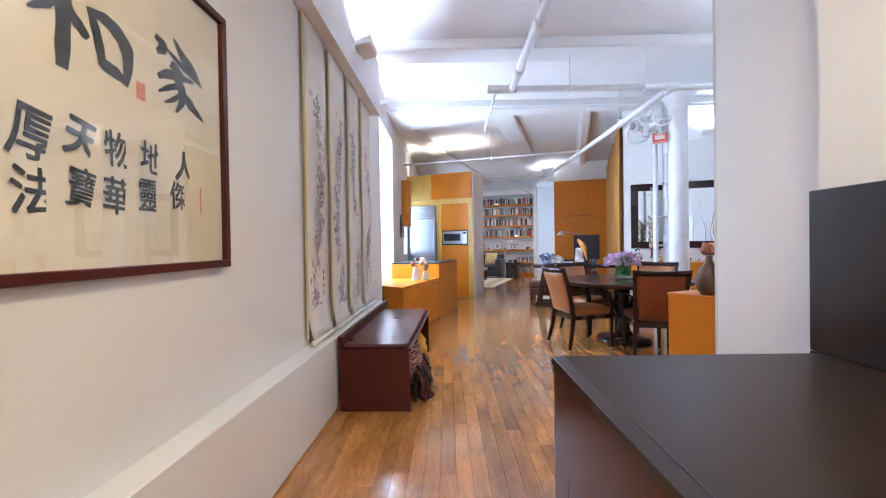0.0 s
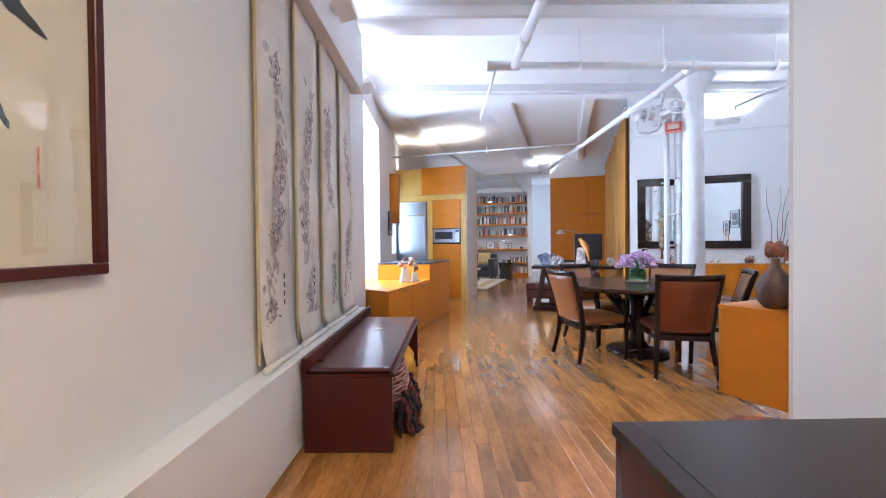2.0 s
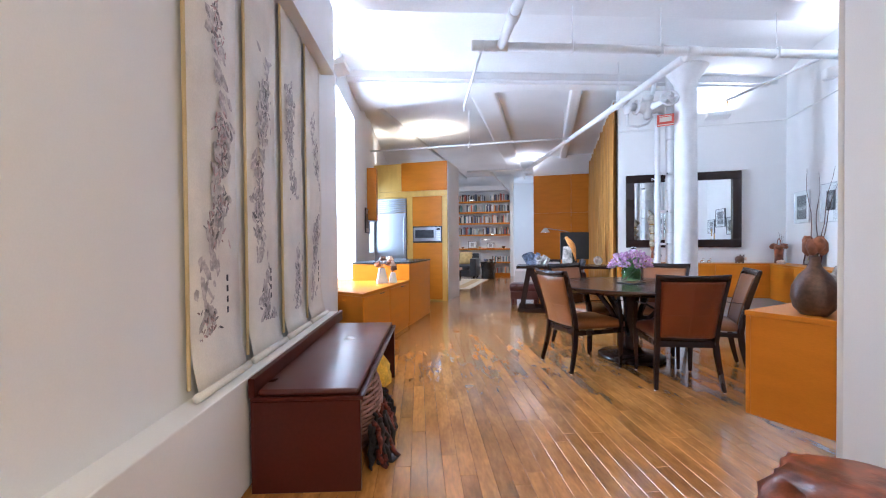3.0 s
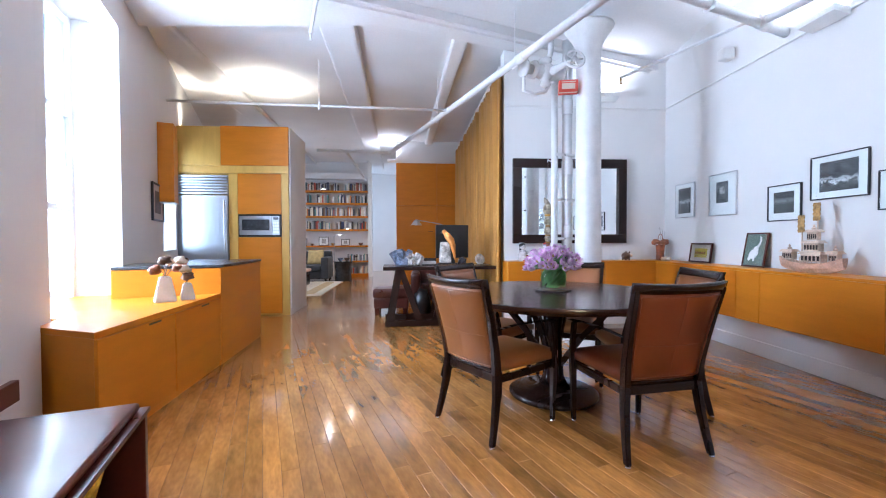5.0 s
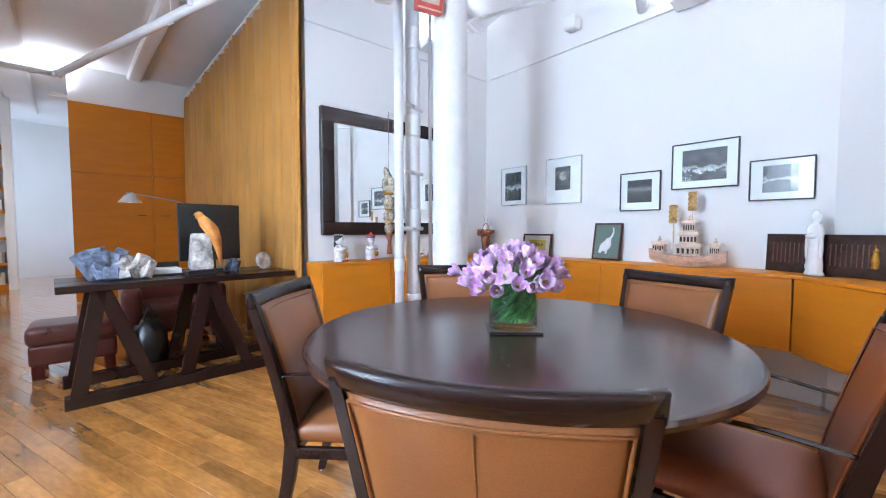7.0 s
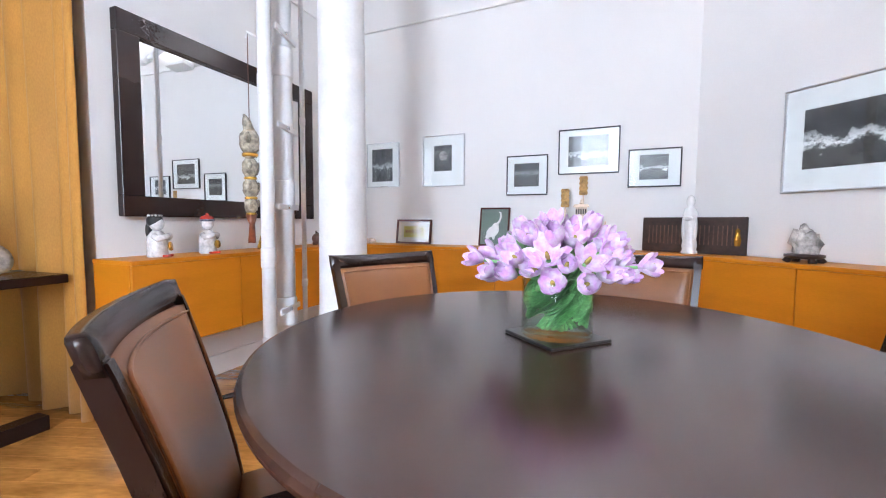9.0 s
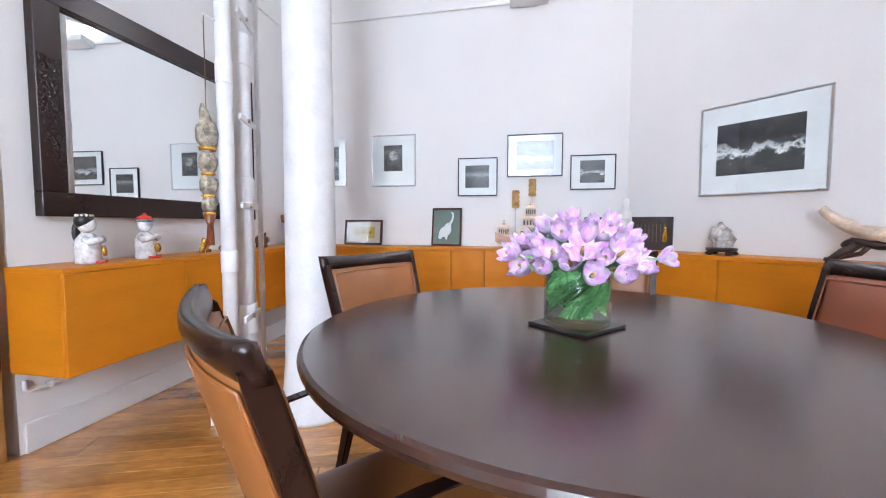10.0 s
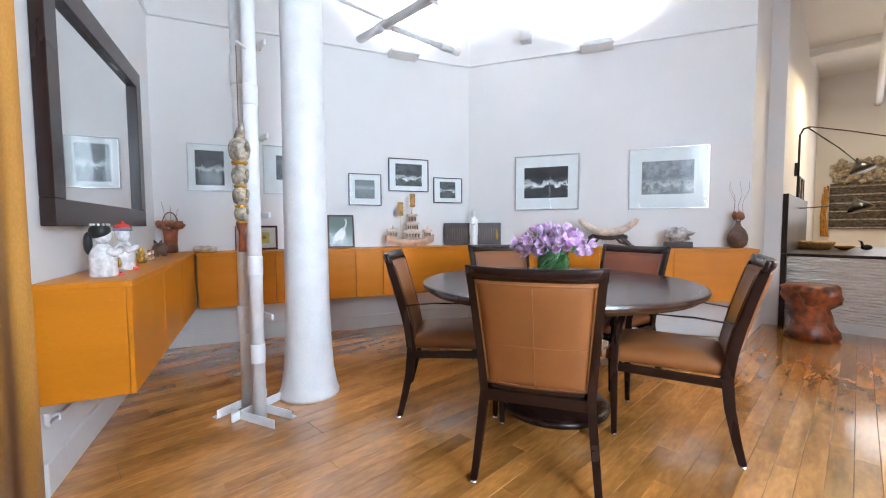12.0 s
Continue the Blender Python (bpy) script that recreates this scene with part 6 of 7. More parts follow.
# white vases with dried flowers on the window cabinet
def dried_vase(x, y, w, h, label, flowers):
    t = thing("white_vase", label, "vase", pose(x, y, 0.6508, 0, 0, 20))
    bm = bmesh.new()
    prism(bm, [(-w, -w * 0.6), (w, -w * 0.6), (w, w * 0.6), (-w, w * 0.6)], 0, h)
    for v in bm.verts:
        if v.co.z > h / 2:
            v.co.x *= 0.5
            v.co.y *= 0.6
    bmesh.ops.bevel(bm, geom=list(bm.edges), offset=0.008, segments=2, affect="EDGES")
    part("body", bm, PORCELAIN, t)
    r = random.Random(int(x * 100))
    for k in range(flowers):
        a = r.uniform(0, 6.3)
        tip = Vector((0.11 * math.cos(a), 0.10 * math.sin(a), h + r.uniform(0.05, 0.22)))
        part("stalk", tb([(0, 0, h - 0.01), (tip.x * 0.4, tip.y * 0.4, h + 0.05), tip], 0.003, 5), CLAYB, t)
        bm = bmesh.new()
        blob(bm, tip, 0.045, 0.04, 0.032, 2, 0.7, k, freq=4)
        part("dried_head", bm, (TERRA, CLAYB, IVORY)[k % 3], t, smooth=True)
    return t


dried_vase(-0.52, 6.36, 0.075, 0.20, "tall white faceted vase with dried brown flower heads", 7)
dried_vase(-0.38, 6.42, 0.055, 0.14, "small white faceted vase with dried stems", 3)
kp = thing("framed_print", "small print in a black frame on the kitchen wall", "picture", pose(LEFT + 0.003, 8.38, 1.36, 0, 0, 90))
frame_bars(kp, -0.27, 0.27, 0.0, 0.44, 0.02, 0.025, BLKFRAME)
part("mat_board", bx(-0.255, 0.255, -0.012, -0.004, 0.015, 0.425), CREAM, kp)
part("print", bx(-0.14, 0.14, -0.0145, -0.0122, 0.09, 0.35), CLAYB, kp)

# ---- living room ----
SM = along(SH0, SH1)
bs_ = thing("bookshelf", "wide wall of orange floating bookshelves lined with books", "bookshelf", SM)
part("back_panel", bx(-2.6, SHL - 0.002, 0.285, 0.298, 0.0, 3.02), WALL, bs_)
LEV = (0.97, 1.47, 1.88, 2.28, 2.66)
for z in LEV:
    part("shelf", bx(-2.6, SHL - 0.004, 0.0, 0.284, z - 0.05, z, 0.003), ORANGE, bs_)
for z in (0.10, 0.50):
    part("shelf", bx(1.25, SHL - 0.004, 0.0, 0.284, z - 0.05, z, 0.003), ORANGE, bs_)
part("plinth", bx(1.25, SHL - 0.004, 0.02, 0.284, 0.0, 0.049, 0.002), ORANGE, bs_)
BOOKC = [mat("book_cloth_" + nm, c, 0.6, vary=0.08, bump=0.05, rand=0.25) for nm, c in (("cream", (0.62, 0.56, 0.44)), ("black", (0.03, 0.03, 0.035)), ("red", (0.40, 0.06, 0.035)), ("orange", (0.55, 0.20, 0.06)), ("grey", (0.26, 0.26, 0.28)), ("white", (0.72, 0.71, 0.69)), ("teal", (0.10, 0.24, 0.24)), ("brown", (0.16, 0.09, 0.05)), ("navy", (0.04, 0.05, 0.11)))]
rnd = random.Random(21)
book_me = {}
for ci, mtl in enumerate(BOOKC):
    for k in range(2):
        bm = bx(0, (0.026, 0.040)[k], 0, 0.19, 0, 1.0, 0.002)
        me = bpy.data.meshes.new("book")
        bm.to_mesh(me)
        bm.free()
        me.materials.append(mtl)
        book_me[(ci, k)] = me
for li, z in enumerate(LEV[1:] + (0.10, 0.50)):
    x, stop = (0.02, SHL - 0.06) if li < 4 else (1.5, SHL - 0.06)
    base_h = (0.25, 0.27, 0.25, 0.24, 0.22, 0.2)[li]
    while x < stop:
        if rnd.random() < 0.045:
            x += rnd.uniform(0.08, 0.22)
            continue
        k = rnd.randrange(2)
        ci = rnd.choices(range(9), (4, 3, 2, 1.6, 3, 4, 0.8, 2, 1.2))[0]
        b = new("book", book_me[(ci, k)])
        b.matrix_basis = SM @ pose(x, 0.03 + rnd.uniform(0, 0.02), z + 0.0005, 0, 0, 0) @ Matrix.Diagonal((1, 1, base_h * rnd.uniform(0.72, 1.08), 1))
        tagged(b, "upright hardback book on the wall shelves", "book", "books on the shelves")
        x += (0.026, 0.040)[k] + 0.0015
for x, w, h in ((0.10, 0.17, 0.22), (0.62, 0.30, 0.27), (1.30, 0.26, 0.20)):
    t = thing("framed_photo", "small black-framed photograph standing on a shelf", "picture", SM @ pose(x + w / 2, 0.12, LEV[0] + 0.0005, -6, 0, 0))
    frame_bars(t, -w / 2, w / 2, 0, h, 0.018, 0.02, BLKFRAME)
    part("print", bx(-w / 2 + 0.012, w / 2 - 0.012, -0.012, -0.004, 0.012, h - 0.012), MATBOARD, t)
    part("image", bx(-w / 5, w / 5, -0.014, -0.0122, h * 0.25, h * 0.75), GREYINK, t)
for x, z, s, mtl in ((0.42, LEV[0], 0.05, CLAYB), (1.05, LEV[0], 0.06, WICKER), (1.75, 0.50, 0.12, GLASS), (1.9, LEV[0], 0.07, CLAYB), (1.62, 0.50, 0.05, TERRA)):
    t = thing("shelf_bowl", "small rounded bowl ornament standing on a shelf", "bowl", SM @ pose(x, 0.13, z + 0.0005))
    part("bowl", lt([(0.0, 0.0), (0.4 * s, 0.0), (0.5 * s, 0.1 * s), (0.95 * s, 0.7 * s), (s, 1.2 * s), (0.93 * s, 1.2 * s), (0.85 * s, 0.7 * s), (0.3 * s, 0.2 * s), (0.0, 0.18 * s)], 20), mtl, t, smooth=True)
for x in (0.85, 1.55):
    t = thing("book_lamp", "small steel swing-arm picture lamp clipped to the shelves", "lamp", SM @ pose(x, 0.0, LEV[4] if x < 1 else LEV[1]))
    part("arm", tb([(0, 0.0, 0.02), (0, -0.25, 0.06), (0, -0.33, 0.03)], 0.007, 6), STEEL, t)
    part("shade", lt([(0.12, 0.0), (0.11, 0.012), (0.04, 0.04), (0.0, 0.042)], 20, (0, -0.33, 0.0)), ALU, t)
    part("bulb", lt([(0.0, -0.012), (0.045, -0.006), (0.045, 0.002)], 14, (0, -0.33, 0.0)), LAMPGLOW, t)

sf = thing("charcoal_sofa", "charcoal upholstered sofa with black and mustard cushions", "sofa", SM @ pose(0.58, -0.95, 0))
part("base", bx(-1.75, 0.55, -0.35, 0.50, 0.06, 0.28, 0.03, 2), CHARCOAL, sf, smooth=True)
for i in range(2):
    part("seat_cushion", bx(-1.54 + i * 0.96, -0.60 + i * 0.96, -0.38, 0.25, 0.285, 0.44, 0.045, 3), CHARCOAL, sf, smooth=True)
    part("back_cushion", bx(-1.54 + i * 0.96, -0.60 + i * 0.96, 0.16, 0.34, 0.44, 0.80, 0.06, 3, m=pose(0, 0, 0, -7, 0, 0)), CHARCOAL, sf, smooth=True)
part("backrest", bx(-1.75, 0.55, 0.32, 0.52, 0.06, 0.82, 0.05, 3), CHARCOAL, sf, smooth=True)
for x in (-1.66, 0.46):
    part("arm", bx(x - 0.10, x + 0.10, -0.38, 0.50, 0.06, 0.66, 0.04, 3), CHARCOAL, sf, smooth=True)
for x in (-1.68, 0.48):
    for y in (-0.3, 0.44):
        part("foot", bx(x - 0.03, x + 0.03, y - 0.03, y + 0.03, 0.0, 0.062, 0.004), BLACK, sf)
for x, mtl, nm in ((0.12, CUSHION, "mustard square cushion leaning on the sofa back"), (-0.42, BLACK, "black square cushion leaning on the sofa back")):
    t = thing("sofa_cushion", nm, "cushion", SM @ pose(x + 0.58, -0.86, 0.455, -24, 0, 0))
    bm = bmesh.new()

    def pil(u, v, s=0.22):
        a, b = 2 * u - 1, 2 * v - 1
        k = (1 - a * a) * (1 - b * b)
        return (a * s, -0.01 - 0.06 * k ** 0.5, 0.22 + b * s), (0, 0.02 + 0.12 * k ** 0.5, 0)
    slab_grid(bm, pil, 12, 12)
    part("cover", bm, mtl, t, smooth=True)
sdt = thing("round_side_table", "dark metal drum side table with a glass top", "side table", pose(2.20, 14.05, 0))
part("drum", lt([(0.22, 0.0), (0.23, 0.02), (0.21, 0.25), (0.24, 0.52), (0.27, 0.54), (0.0, 0.541)], 32), STONE, sdt, smooth=True)
part("top", lt([(0.28, 0.542), (0.285, 0.552), (0.0, 0.555)], 32), GLASS, sdt)
for k, (dx, mtl) in enumerate(((-0.08, MINERAL), (0.10, CLAYB))):
    t = thing("glass_bowl", "small coloured bowl on the side table", "bowl", pose(2.20 + dx, 14.02, 0.556))
    part("bowl", lt([(0.03, 0.0), (0.07, 0.05), (0.08, 0.09), (0.072, 0.09), (0.0, 0.03)], 18), mtl, t, smooth=True)
fl2 = thing("floor_lamp", "slim steel floor lamp with a flat glowing shade", "floor lamp", pose(2.02, 14.45, 0))
part("base", lt([(0.12, 0), (0.12, 0.015), (0.015, 0.02)], 20), STEEL, fl2)
part("pole", tb([(0, 0, 0.015), (0, 0, 1.25), (0.1, -0.2, 1.33)], 0.009, 8), STEEL, fl2)
part("shade", lt([(0.16, 1.28), (0.15, 1.295), (0.05, 1.335), (0.0, 1.338)], 24, (0.12, -0.25, 0)), ALU, fl2)
part("bulb", lt([(0.0, 1.272), (0.06, 1.277), (0.06, 1.285)], 16, (0.12, -0.25, 0)), LAMPGLOW, fl2)
rg = thing("area_rug", "cream wool rug with a beige border band", "rug", pose(0.9, 12.6, 0.001, 0, 0, -19))
part("field", bx(-1.9, 0.78, -1.3, 1.6, 0.0, 0.014, 0.004), RUGM, rg)
part("band", bx(-1.7, 0.60, -1.08, -0.75, 0.0142, 0.017), RUGB, rg)
part("band", bx(0.36, 0.60, -0.745, 1.38, 0.0142, 0.017), RUGB, rg)
cf = thing("coffee_table", "low dark coffee table with a pale top", "coffee table", pose(0.72, 13.35, 0.018, 0, 0, -19))
part("top", bx(-0.5, 0.5, -0.32, 0.32, 0.33, 0.40, 0.01, 2), PINKWOOD, cf)
for x in (-0.42, 0.42):
    part("leg_panel", bx(x - 0.05, x + 0.05, -0.28, 0.28, 0.0, 0.329, 0.004), ESPRESSO, cf)
pp = thing("framed_torso_print", "framed drawing of an ornate tunic on the passage wall", "picture", pose(3.42, 17.395, 1.38))
frame_bars(pp, -0.36, 0.36, 0, 0.95, 0.025, 0.03, BLKFRAME)
part("sheet", bx(-0.34, 0.34, -0.014, -0.004, 0.02, 0.93), MATBOARD, pp)
bm = bmesh.new()
blob(bm, (0, -0.015, 0.56), 0.16, 0.003, 0.2, 2, 0.2, 1)
blob(bm, (0, -0.015, 0.30), 0.11, 0.003, 0.2, 2, 0.2, 2)
part("tunic_shape", bm, GREYINK, pp)
for x, y in ((1.6, 12.8), (2.3, 13.6), (1.1, 13.9), (2.9, 13.1)):
    t = thing("recessed_downlight", "small round recessed ceiling downlight", "ceiling light", pose(x, y, CS), group="living room downlights")
    part("ring", lt([(0.05, -0.008), (0.07, -0.006), (0.072, 0.0)], 20), TRIM, t)
    part("lens", lt([(0.0, -0.006), (0.048, -0.006), (0.048, -0.001)], 20), LAMPGLOW, t)
    area_lamp("downlight", (x, y, CS - 0.012), (x, y, 0), 0.09, 0.09, 16, (1.0, 0.86, 0.66), 140)

# ---- hall: calligraphy, scrolls, alcove ----
def text_mesh(body, size, bold=0.0):
    cu_ = bpy.data.curves.new("lettering", "FONT")
    cu_.body, cu_.size, cu_.extrude, cu_.offset = body, size, 0.0008, bold
    cu_.align_x, cu_.align_y = "CENTER", "CENTER"
    cu_.resolution_u = 3
    ob = bpy.data.objects.new("lettering", cu_)
    scene.collection.objects.link(ob)
    me = bpy.data.meshes.new_from_object(ob.evaluated_get(bpy.context.evaluated_depsgraph_get()))
    bpy.data.objects.remove(ob)
    return me


def brush_mesh(body, size, weight):
    """A character written with a loaded brush: the thin glyph pressed a few times side by side."""
    me = text_mesh(body, size)
    bm = bmesh.new()
    for k in range(7 if weight > 0.003 else 3):
        bm.from_mesh(me)
        new_v = list(bm.verts)[k * len(me.vertices):]
        a = k * 2.4
        for v in new_v:
            v.co.x += weight * 0.9 * math.cos(a) * min(1, k)
            v.co.y += weight * 0.9 * math.sin(a) * min(1, k)
            v.co.z += 0.00004 * k
        bm.verts.ensure_lookup_table()
    out = bpy.data.meshes.new("brush_character")
    bm.to_mesh(out)
    bm.free()
    return out


CW, CH = 2.3, 1.06
cg = thing("calligraphy_panel", "large brush calligraphy on cream paper in a red-brown frame", "calligraphy", HALL @ pose(LEFT + 0.003, 1.735 - CW / 2, 1.12, 0, 0, 90))
frame_bars(cg, -CW / 2, CW / 2, 0, CH, 0.03, 0.035, MAHOG)
part("paper", bx(-CW / 2 + 0.02, CW / 2 - 0.02, -0.012, -0.004, 0.02, CH - 0.02), CREAM, cg, "aged cream paper")
gz = part("glazing", bx(-CW / 2 + 0.02, CW / 2 - 0.02, -0.022, -0.020, 0.02, CH - 0.02), GLASS, cg)
gz.visible_shadow = False
R_ = CW / 2
CHARS = [("人", 0.265, 0.37, 0.115, 0.0032), ("傑", 0.294, 0.262, 0.105, 0.0016), ("地", 0.424, 0.368, 0.11, 0.0022), ("靈", 0.435, 0.246, 0.115, 0.0016),
         ("物", 0.555, 0.366, 0.11, 0.0022), ("華", 0.563, 0.228, 0.115, 0.0016), ("天", 0.671, 0.37, 0.115, 0.0036), ("寶", 0.671, 0.236, 0.115, 0.0016),
         ("厚", 0.793, 0.348, 0.14, 0.0022), ("法", 0.80, 0.212, 0.12, 0.0026)]
rnd = random.Random(4)
for chx, dx, z, size, bold in CHARS:
    me = brush_mesh(chx, size, bold)
    me.materials.append(INK)
    ob = new("brush_character", me)
    ob.parent = cg
    ob.matrix_basis = pose(R_ - dx, -0.0135, z) @ pose(0, 0, 0, 0, rnd.uniform(-7, 7), 0) @ pose(0, 0, 0, 90) @ Matrix(((1, 0.16, 0, 0), (0, 1, 0, 0), (0, 0, 1, 0), (0, 0, 0, 1)))


def brush_stroke(bm, pts, widths, m):
    """One flat ink stroke: smooth line through pts, swelling and thinning as the brush is pressed."""
    P = [Vector((x, 0, z)) for x, z in pts]
    n = len(P) - 1
    left, right = [], []
    for i in range(n * 6 + 1):
        k, f = min(n - 1, i // 6), i / 6 - min(n - 1, i // 6)
        a, b, c, d = P[max(0, k - 1)], P[k], P[k + 1], P[min(n, k + 2)]
        q = 0.5 * (2 * b + (c - a) * f + (2 * a - 5 * b + 4 * c - d) * f * f + (3 * b - a - 3 * c + d) * f ** 3)
        t_ = (0.5 * ((c - a) + 2 * (2 * a - 5 * b + 4 * c - d) * f + 3 * (3 * b - a - 3 * c + d) * f * f)).normalized()
        w_ = widths[k] + (widths[k + 1] - widths[k]) * f
        w_ *= 1 + 0.10 * math.sin(i * 1.7 + pts[0][0] * 40)
        s_ = Vector((-t_.z, 0, t_.x)) * w_ / 2
        left.append(bm.verts.new(m @ (q + s_)))
        right.append(bm.verts.new(m @ (q - s_)))
    for i in range(len(left) - 1):
        bm.faces.new((left[i], right[i], right[i + 1], left[i + 1]))


HOME = [([(.37, .99), (.55, .83), (.75, .73), (.98, .55)], [.03, .12, .13, .02]), ([(.02, .87), (.17, .79), (.04, .68)], [.05, .14, .05]),
        ([(.22, .80), (.5, .70), (.9, .60)], [.02, .08, .05]), ([(.30, .64), (.46, .56), (.38, .42)], [.10, .13, .07]),
        ([(.05, .38), (.30, .49), (.78, .56)], [.05, .11, .04]), ([(.36, .6), (.50, .38), (.52, .22), (.38, .02)], [.10, .14, .11, .02]),
        ([(.05, .19), (.28, .32), (.52, .42)], [.02, .07, .05]), ([(.16, .09), (.34, .18), (.46, .28)], [.02, .06, .05]), ([(.45, .40), (.70, .22), (1.0, .07)], [.05, .13, .02])]
PEACE = [([(.48, 1.06), (.34, .96), (.18, .88)], [.05, .10, .02]), ([(.02, .46), (.18, .57), (.38, .70), (.56, .74)], [.05, .14, .11, .04]),
         ([(.35, .98), (.345, .5), (.32, .03)], [.10, .14, .11]), ([(.38, .55), (.47, .44), (.56, .37)], [.04, .11, .07]), ([(.32, .58), (.2, .46), (.06, .36)], [.05, .08, .02]),
         ([(.58, .64), (.65, .42), (.70, .20)], [.07, .10, .09]), ([(.60, .61), (.80, .60), (.97, .44), (.95, .12)], [.06, .13, .16, .04]), ([(.68, .22), (.82, .20), (.95, .16)], [.10, .12, .06])]
for strokes, dx, z0, w_, h_ in ((HOME, 0.40, 0.56, 0.255, 0.27), (PEACE, 0.825, 0.535, 0.32, 0.33)):
    bm = bmesh.new()
    for k, (pts, wd) in enumerate(strokes):
        brush_stroke(bm, [(x * w_, z * h_) for x, z in pts], [w * 0.33 for w in wd], Matrix.Translation((R_ - dx, -0.0130 - 0.00015 * k, z0)))
    part("brush_character", bm, INK, cg, "large freely brushed character")
part("seal", bx(R_ - 0.48, R_ - 0.445, -0.0135, -0.0122, 0.555, 0.61), REDINK, cg, "small red seal")
part("seal", bx(R_ - 0.175, R_ - 0.169, -0.0135, -0.0122, 0.215, 0.315), REDINK, cg)

for k, (y0, tone) in enumerate(((2.655, ROSEINK), (3.19, GREYINK), (3.725, GREYINK), (4.26, GREYINK))):
    t = thing("hanging_scroll", ("tall hanging scroll with a rose and grey ink painting", "tall hanging scroll with a dark ink branch painting", "tall hanging scroll with a soft grey ink landscape", "tall hanging scroll with sparse ink bamboo")[k], "scroll", HALL @ pose(LEFT + 0.012, y0 + 0.22, 0, 0, 0, 90), group="hanging scrolls")
    W_ = 0.215
    bm = bmesh.new()
    rows = []
    for i in range(41):
        u = i / 40
        z = 2.745 - u * 2.17
        y = -0.012 - 0.006 * math.sin(u * 9 + k) - 0.035 * max(0, (u - 0.9) / 0.1) ** 1.5
        rows.append([bm.verts.new((x, y - 0.004 * math.cos(x * 7), z)) for x in (-W_, -W_ * 0.5, 0, W_ * 0.5, W_)])
    for a, b in zip(rows, rows[1:]):
        for j in range(4):
            bm.faces.new((a[j], a[j + 1], b[j + 1], b[j]))
    sheet = part("mount", bm, SCROLLP, t, smooth=True)
    so = sheet.modifiers.new("thick", "SOLIDIFY")
    so.thickness = 0.002
    part("edge_strip", bx(-W_ - 0.012, -W_ - 0.001, -0.02, -0.006, 0.585, 2.745, 0.002), SILK, t, "pale gold silk edge")
    part("roller", tb([(-W_ - 0.02, -0.052, 0.558), (W_ + 0.02, -0.052, 0.558)], 0.019, 14), SCROLLP, t, smooth=True)
    part("top_rod", tb([(-W_ - 0.01, -0.010, 2.745), (W_ + 0.01, -0.010, 2.745)], 0.006, 8), SILK, t)
    # ink: a wandering branch with blots and small leaves
    r = random.Random(30 + k)
    for tone2, cnt in ((PALEWASH, 34), (tone, 40), (SOFTINK if k != 2 else GREYINK, 26)):
        bm = bmesh.new()
        wash = tone2 is PALEWASH
        for i in range(cnt):
            u = (i + r.random()) / cnt
            z = 2.25 - 1.55 * u
            dense = noise.noise(Vector((u * 5.5, k * 3.7, 0.4)))
            if dense < -0.12 and not wash:
                continue
            x = 0.075 * math.sin(u * 5.2 + k * 1.9) + r.uniform(-0.02, 0.02)
            for q in range(int(3 + 9 * max(0.0, dense + 0.2))):
                L_ = r.uniform(0.006, 0.030) * (2.0 if wash else 1.0)
                blob(bm, (0, 0, 0), r.uniform(0.003, 0.011) * (2.6 if wash else 1.0), 0.0005 if wash else 0.0009, L_, 1, 0.5, i + q, m=pose(max(-0.17, min(0.17, x + r.gauss(0, 0.035))), -0.0215, z + r.gauss(0, 0.03), 0, r.uniform(-70, 70), 0))
        inkp = part("ink_painting", bm, tone2, t)
        tagged(inkp, "fine ink strokes of a plant painting", kind="stuff")
    for i in range(4):
        part("inscription", bx(0.08, 0.094, -0.0225, -0.0205, 1.0 - 0.05 * i, 1.03 - 0.05 * i), INK, t)

# alcove behind the counter, seen from the dining room
tp = thing("woven_tapestry", "grey woven tapestry with a cream looped band and gold fringe", "tapestry", pose(0.62, -2.598, 0, 0, 0, 180))
part("field", bx(-0.62, 0.42, -0.05, -0.005, 0.98, 1.75, 0.01), TAPGREY, tp)
for k in range(16):
    part("rib", tb([(-0.62, -0.055, 1.0 + k * 0.046), (-0.1, -0.06, 1.003 + k * 0.046), (0.42, -0.055, 1.0 + k * 0.046)], 0.014, 6), (TAPCREAM, TAPGREY, TAPGREY)[k % 3], tp, smooth=True)
bm = bmesh.new()
r = random.Random(8)
for i in range(120):
    blob(bm, (r.uniform(-0.62, 0.45), -0.06 - 0.03 * r.random(), r.uniform(1.76, 2.12)), 0.05, 0.035, 0.05, 1, 0.5, i)
part("looped_band", bm, TAPCREAM, tp, smooth=True)
for i in range(14):
    part("tassel", tb([(-0.66 + r.uniform(-0.05, 0.03), -0.05, 1.72 - 0.02 * i), (-0.68 + r.uniform(-0.05, 0.03), -0.06, 1.3 - 0.02 * i), (-0.66 + r.uniform(-0.06, 0.06), -0.06, 0.85)], 0.016, 6), TAPGOLD, tp, smooth=True)

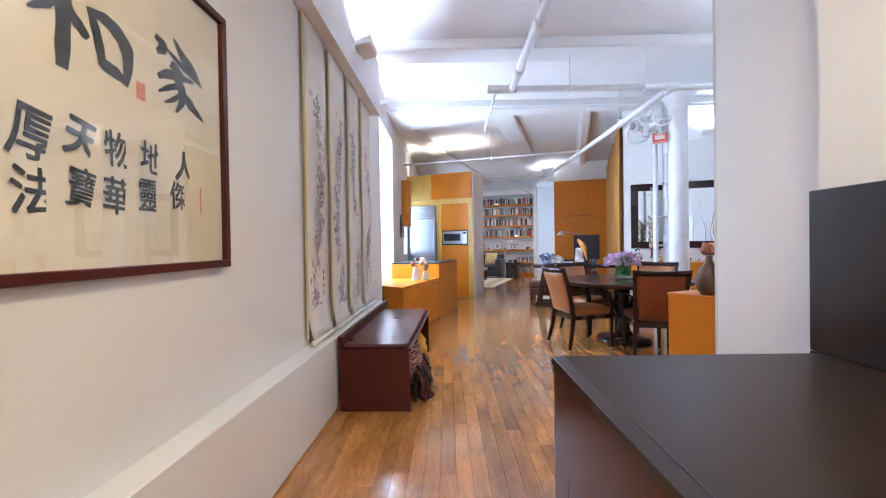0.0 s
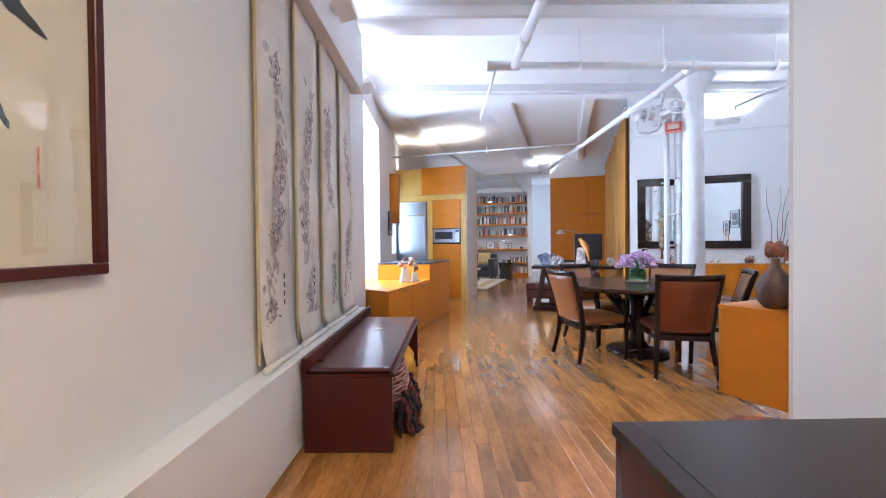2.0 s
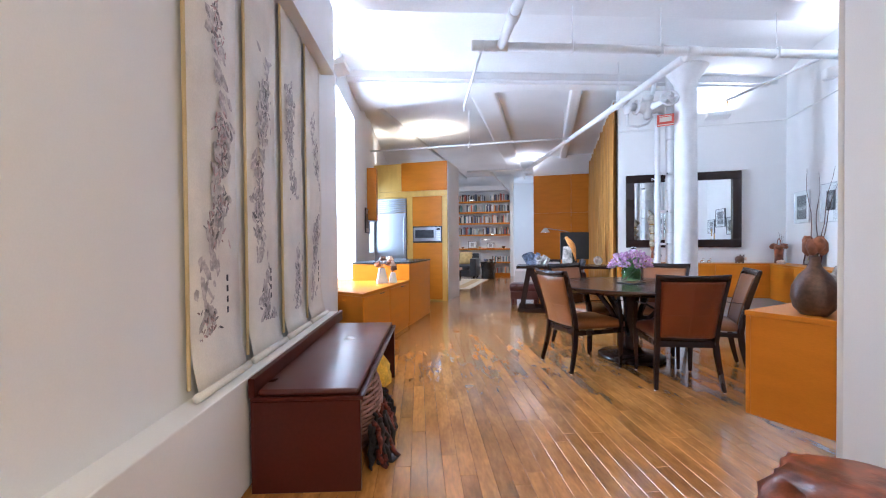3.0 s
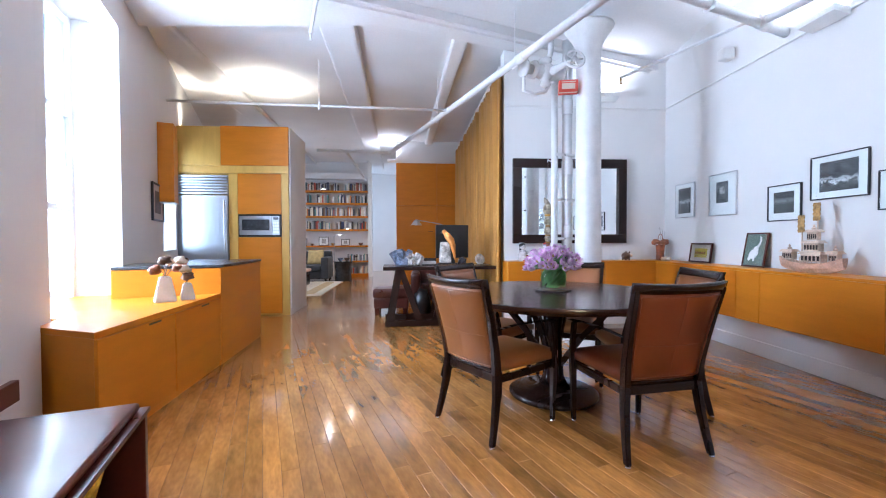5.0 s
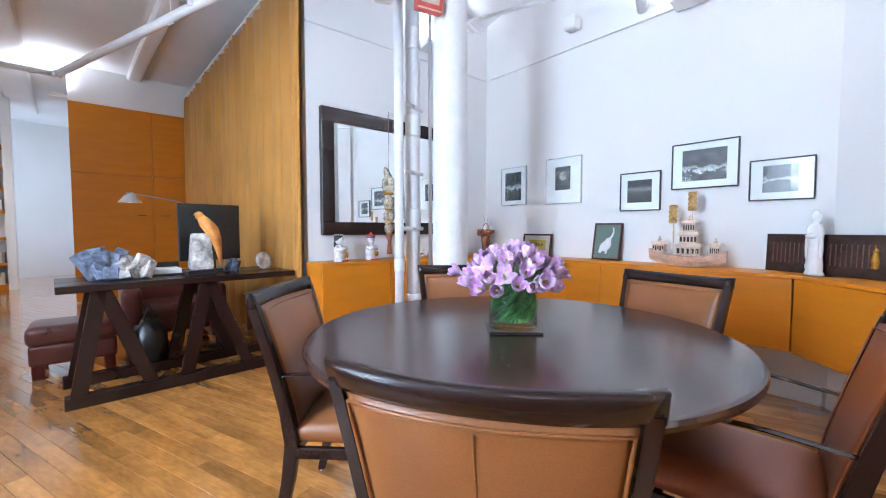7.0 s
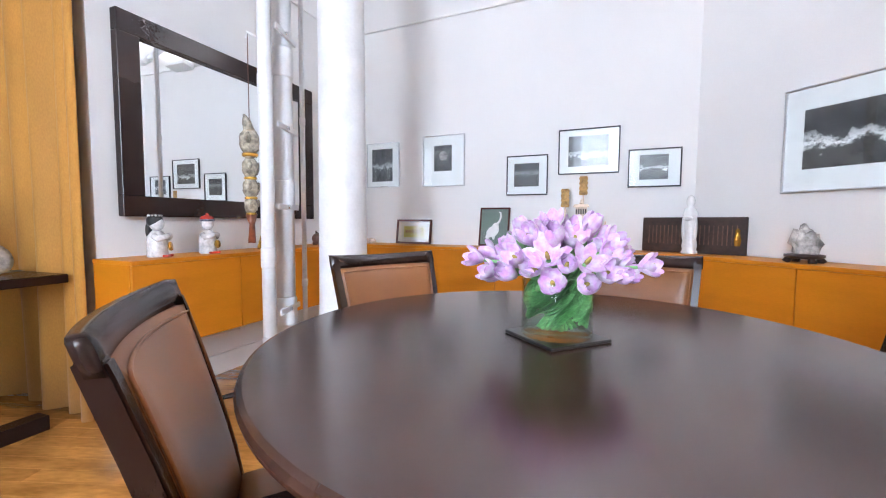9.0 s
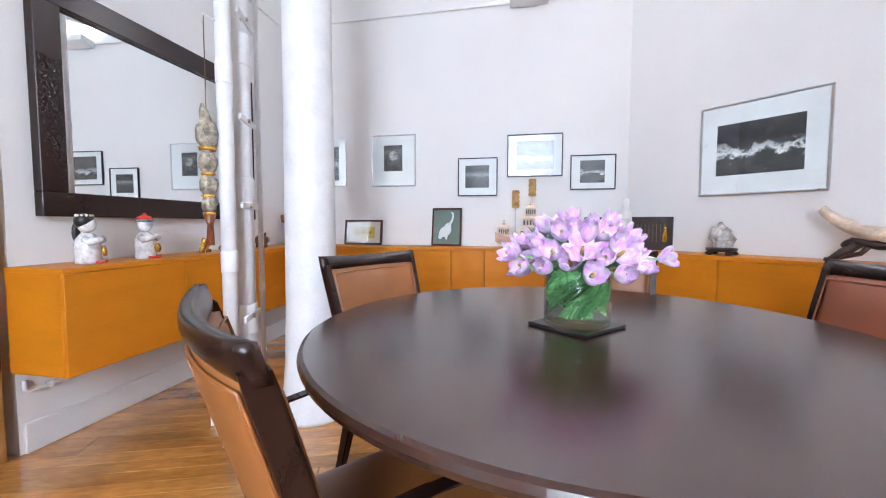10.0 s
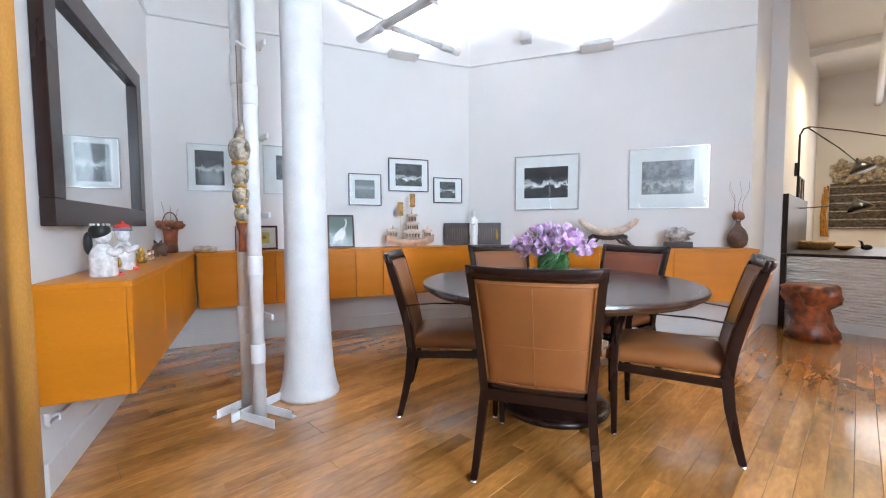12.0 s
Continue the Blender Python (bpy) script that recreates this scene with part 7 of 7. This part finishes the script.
lp = thing("three_arm_wall_lamp", "black three-arm wall lamp with pointed metal shades", "wall lamp", pose(1.43, 0.62, 0))
part("wall_plate", bx(-0.02, 0.004, -0.03, 0.03, 1.64, 1.80, 0.003), BLACK, lp)
part("upright", tb([(-0.03, 0, 1.28), (-0.03, 0, 2.12), (-0.06, 0, 2.19), (-0.12, -0.02, 2.21)], 0.012, 8), BLACK, lp, smooth=True)
ARMS = (((-0.12, -0.02, 2.21), (-0.45, -0.10, 2.12), (-0.95, -0.25, 1.96)), ((-0.10, -0.02, 2.20), (-0.35, -0.5, 2.0), (-0.55, -0.85, 1.80)), ((-0.03, 0.0, 1.28), (-0.03, -0.1, 1.26), (-0.55, -0.55, 1.30)))
for pts in ARMS:
    arm = part("arm", tb(pts, 0.007, 8), BLACK, lp, smooth=True)
    ex, ey, ez = pts[-1]
    part("shade", lt([(0.12, -0.05), (0.125, -0.045), (0.08, 0.02), (0.03, 0.075), (0.012, 0.10), (0.012, 0.12), (0.0, 0.12)], 20, m=pose(ex, ey, ez - 0.02, 12, 20, 0)), BLACK, arm, smooth=True)
for y in (0.15, -0.18):
    t = thing("small_dark_frame", "small dark framed picture on the alcove wall", "picture", pose(1.432, y, 1.05, 0, 0, -90))
    frame_bars(t, -0.12, 0.12, 0, 0.62, 0.02, 0.025, BLKFRAME)
    part("print", bx(-0.11, 0.11, -0.012, -0.004, 0.01, 0.61), SCROLLP, t)
bk2 = thing("straw_tray", "shallow straw basket tray on the hall counter", "basket", pose(1.25, 0.35, 0.7665))
part("weave", lt([(0.0, 0.0), (0.15, 0.0), (0.19, 0.06), (0.20, 0.09), (0.185, 0.09), (0.14, 0.012), (0.0, 0.012)], 28), WICKER, bk2, smooth=True)
fg = thing("bird_figurine", "small dark bird figurine on the hall counter", "figurine", pose(0.80, 0.45, 0.7665))
bm = bmesh.new()
blob(bm, (0, 0, 0.035), 0.05, 0.03, 0.034, 2)
tube(bm, [(0.03, 0, 0.05), (0.045, 0, 0.1), (0.07, 0, 0.11)], [0.014, 0.011, 0.004], 8)
for v in bm.verts:
    v.co.z = max(0.0, v.co.z)
part("body", bm, BLACK, fg, smooth=True)
bw = thing("gilt_bowl", "shallow golden bowl on the hall counter", "bowl", pose(0.98, 0.55, 0.7665))
part("bowl", lt([(0.03, 0.0), (0.08, 0.03), (0.10, 0.05), (0.09, 0.05), (0.0, 0.012)], 20), GOLD, bw, smooth=True)
# warm overhead fill added to tint the alcove, with no fixture of its own
area_lamp("alcove_warm_fill", (0.7, 0.3, 2.9), (0.7, 0.0, 0.0), 0.4, 0.4, 52, (1.0, 0.73, 0.36))

# ---- floor planks ----
PW = 0.084
rnd = random.Random(77)
plank_me = {}


def plank_data(x0, x1, y0, y1, z):
    c = 0.0012
    v = [(x0, y0, -0.019), (x1, y0, -0.019), (x1, y1, -0.019), (x0, y1, -0.019), (x0, y0, z - c), (x1, y0, z - c), (x1, y1, z - c), (x0, y1, z - c), (x0 + c, y0 + c, z), (x1 - c, y0 + c, z), (x1 - c, y1 - c, z), (x0 + c, y1 - c, z)]
    f = [(8, 9, 10, 11)]
    for i in range(4):
        j = (i + 1) % 4
        f += [(i, j, j + 4, i + 4), (i + 4, j + 4, j + 8, i + 8)]
    return v, f


def plank_mesh(length):
    k = round(length, 1)
    if k not in plank_me:
        me = bpy.data.meshes.new("plank")
        v, f = plank_data(0.0004, PW - 0.0004, 0.0005, k - 0.0005, 0.0)
        me.from_pydata(v, [], f)
        me.materials.append(FLOORM)
        plank_me[k] = me
    return plank_me[k]


floor_ob = bpy.data.objects["floor"]
rest_v, rest_f = [], []
near = 0
x = -1.006
row = 0
while x < 6.2:
    y = -2.6 + round(rnd.uniform(-1.2, 0.0), 1)
    while y < 17.4:
        L = round(rnd.choice((0.6, 0.8, 1.0, 1.2, 1.4, 1.7, 2.0)), 1)
        inside = -0.8 < x < 2.4 and 1.0 < y < 7.2
        if inside and near < 300:
            ob = new("plank", plank_mesh(L))
            ob.parent = floor_ob
            ob.matrix_basis = Matrix.Translation((x, y, rnd.uniform(-0.0004, 0.0)))
            near += 1
        else:
            v, f = plank_data(x + 0.0004, x + PW - 0.0004, y + 0.0005, y + L - 0.0005, rnd.uniform(-0.0004, 0.0))
            o = len(rest_v)
            rest_v += v
            rest_f += [tuple(i + o for i in q) for q in f]
        y = round(y + L, 1)
    x += PW
    row += 1
me = bpy.data.meshes.new("planks_beyond")
me.from_pydata(rest_v, [], rest_f)
me.materials.append(FLOORM)
rest = new("planks_beyond", me)
rest.parent = floor_ob
tagged(rest, "honey-coloured maple strip planks", kind="stuff")
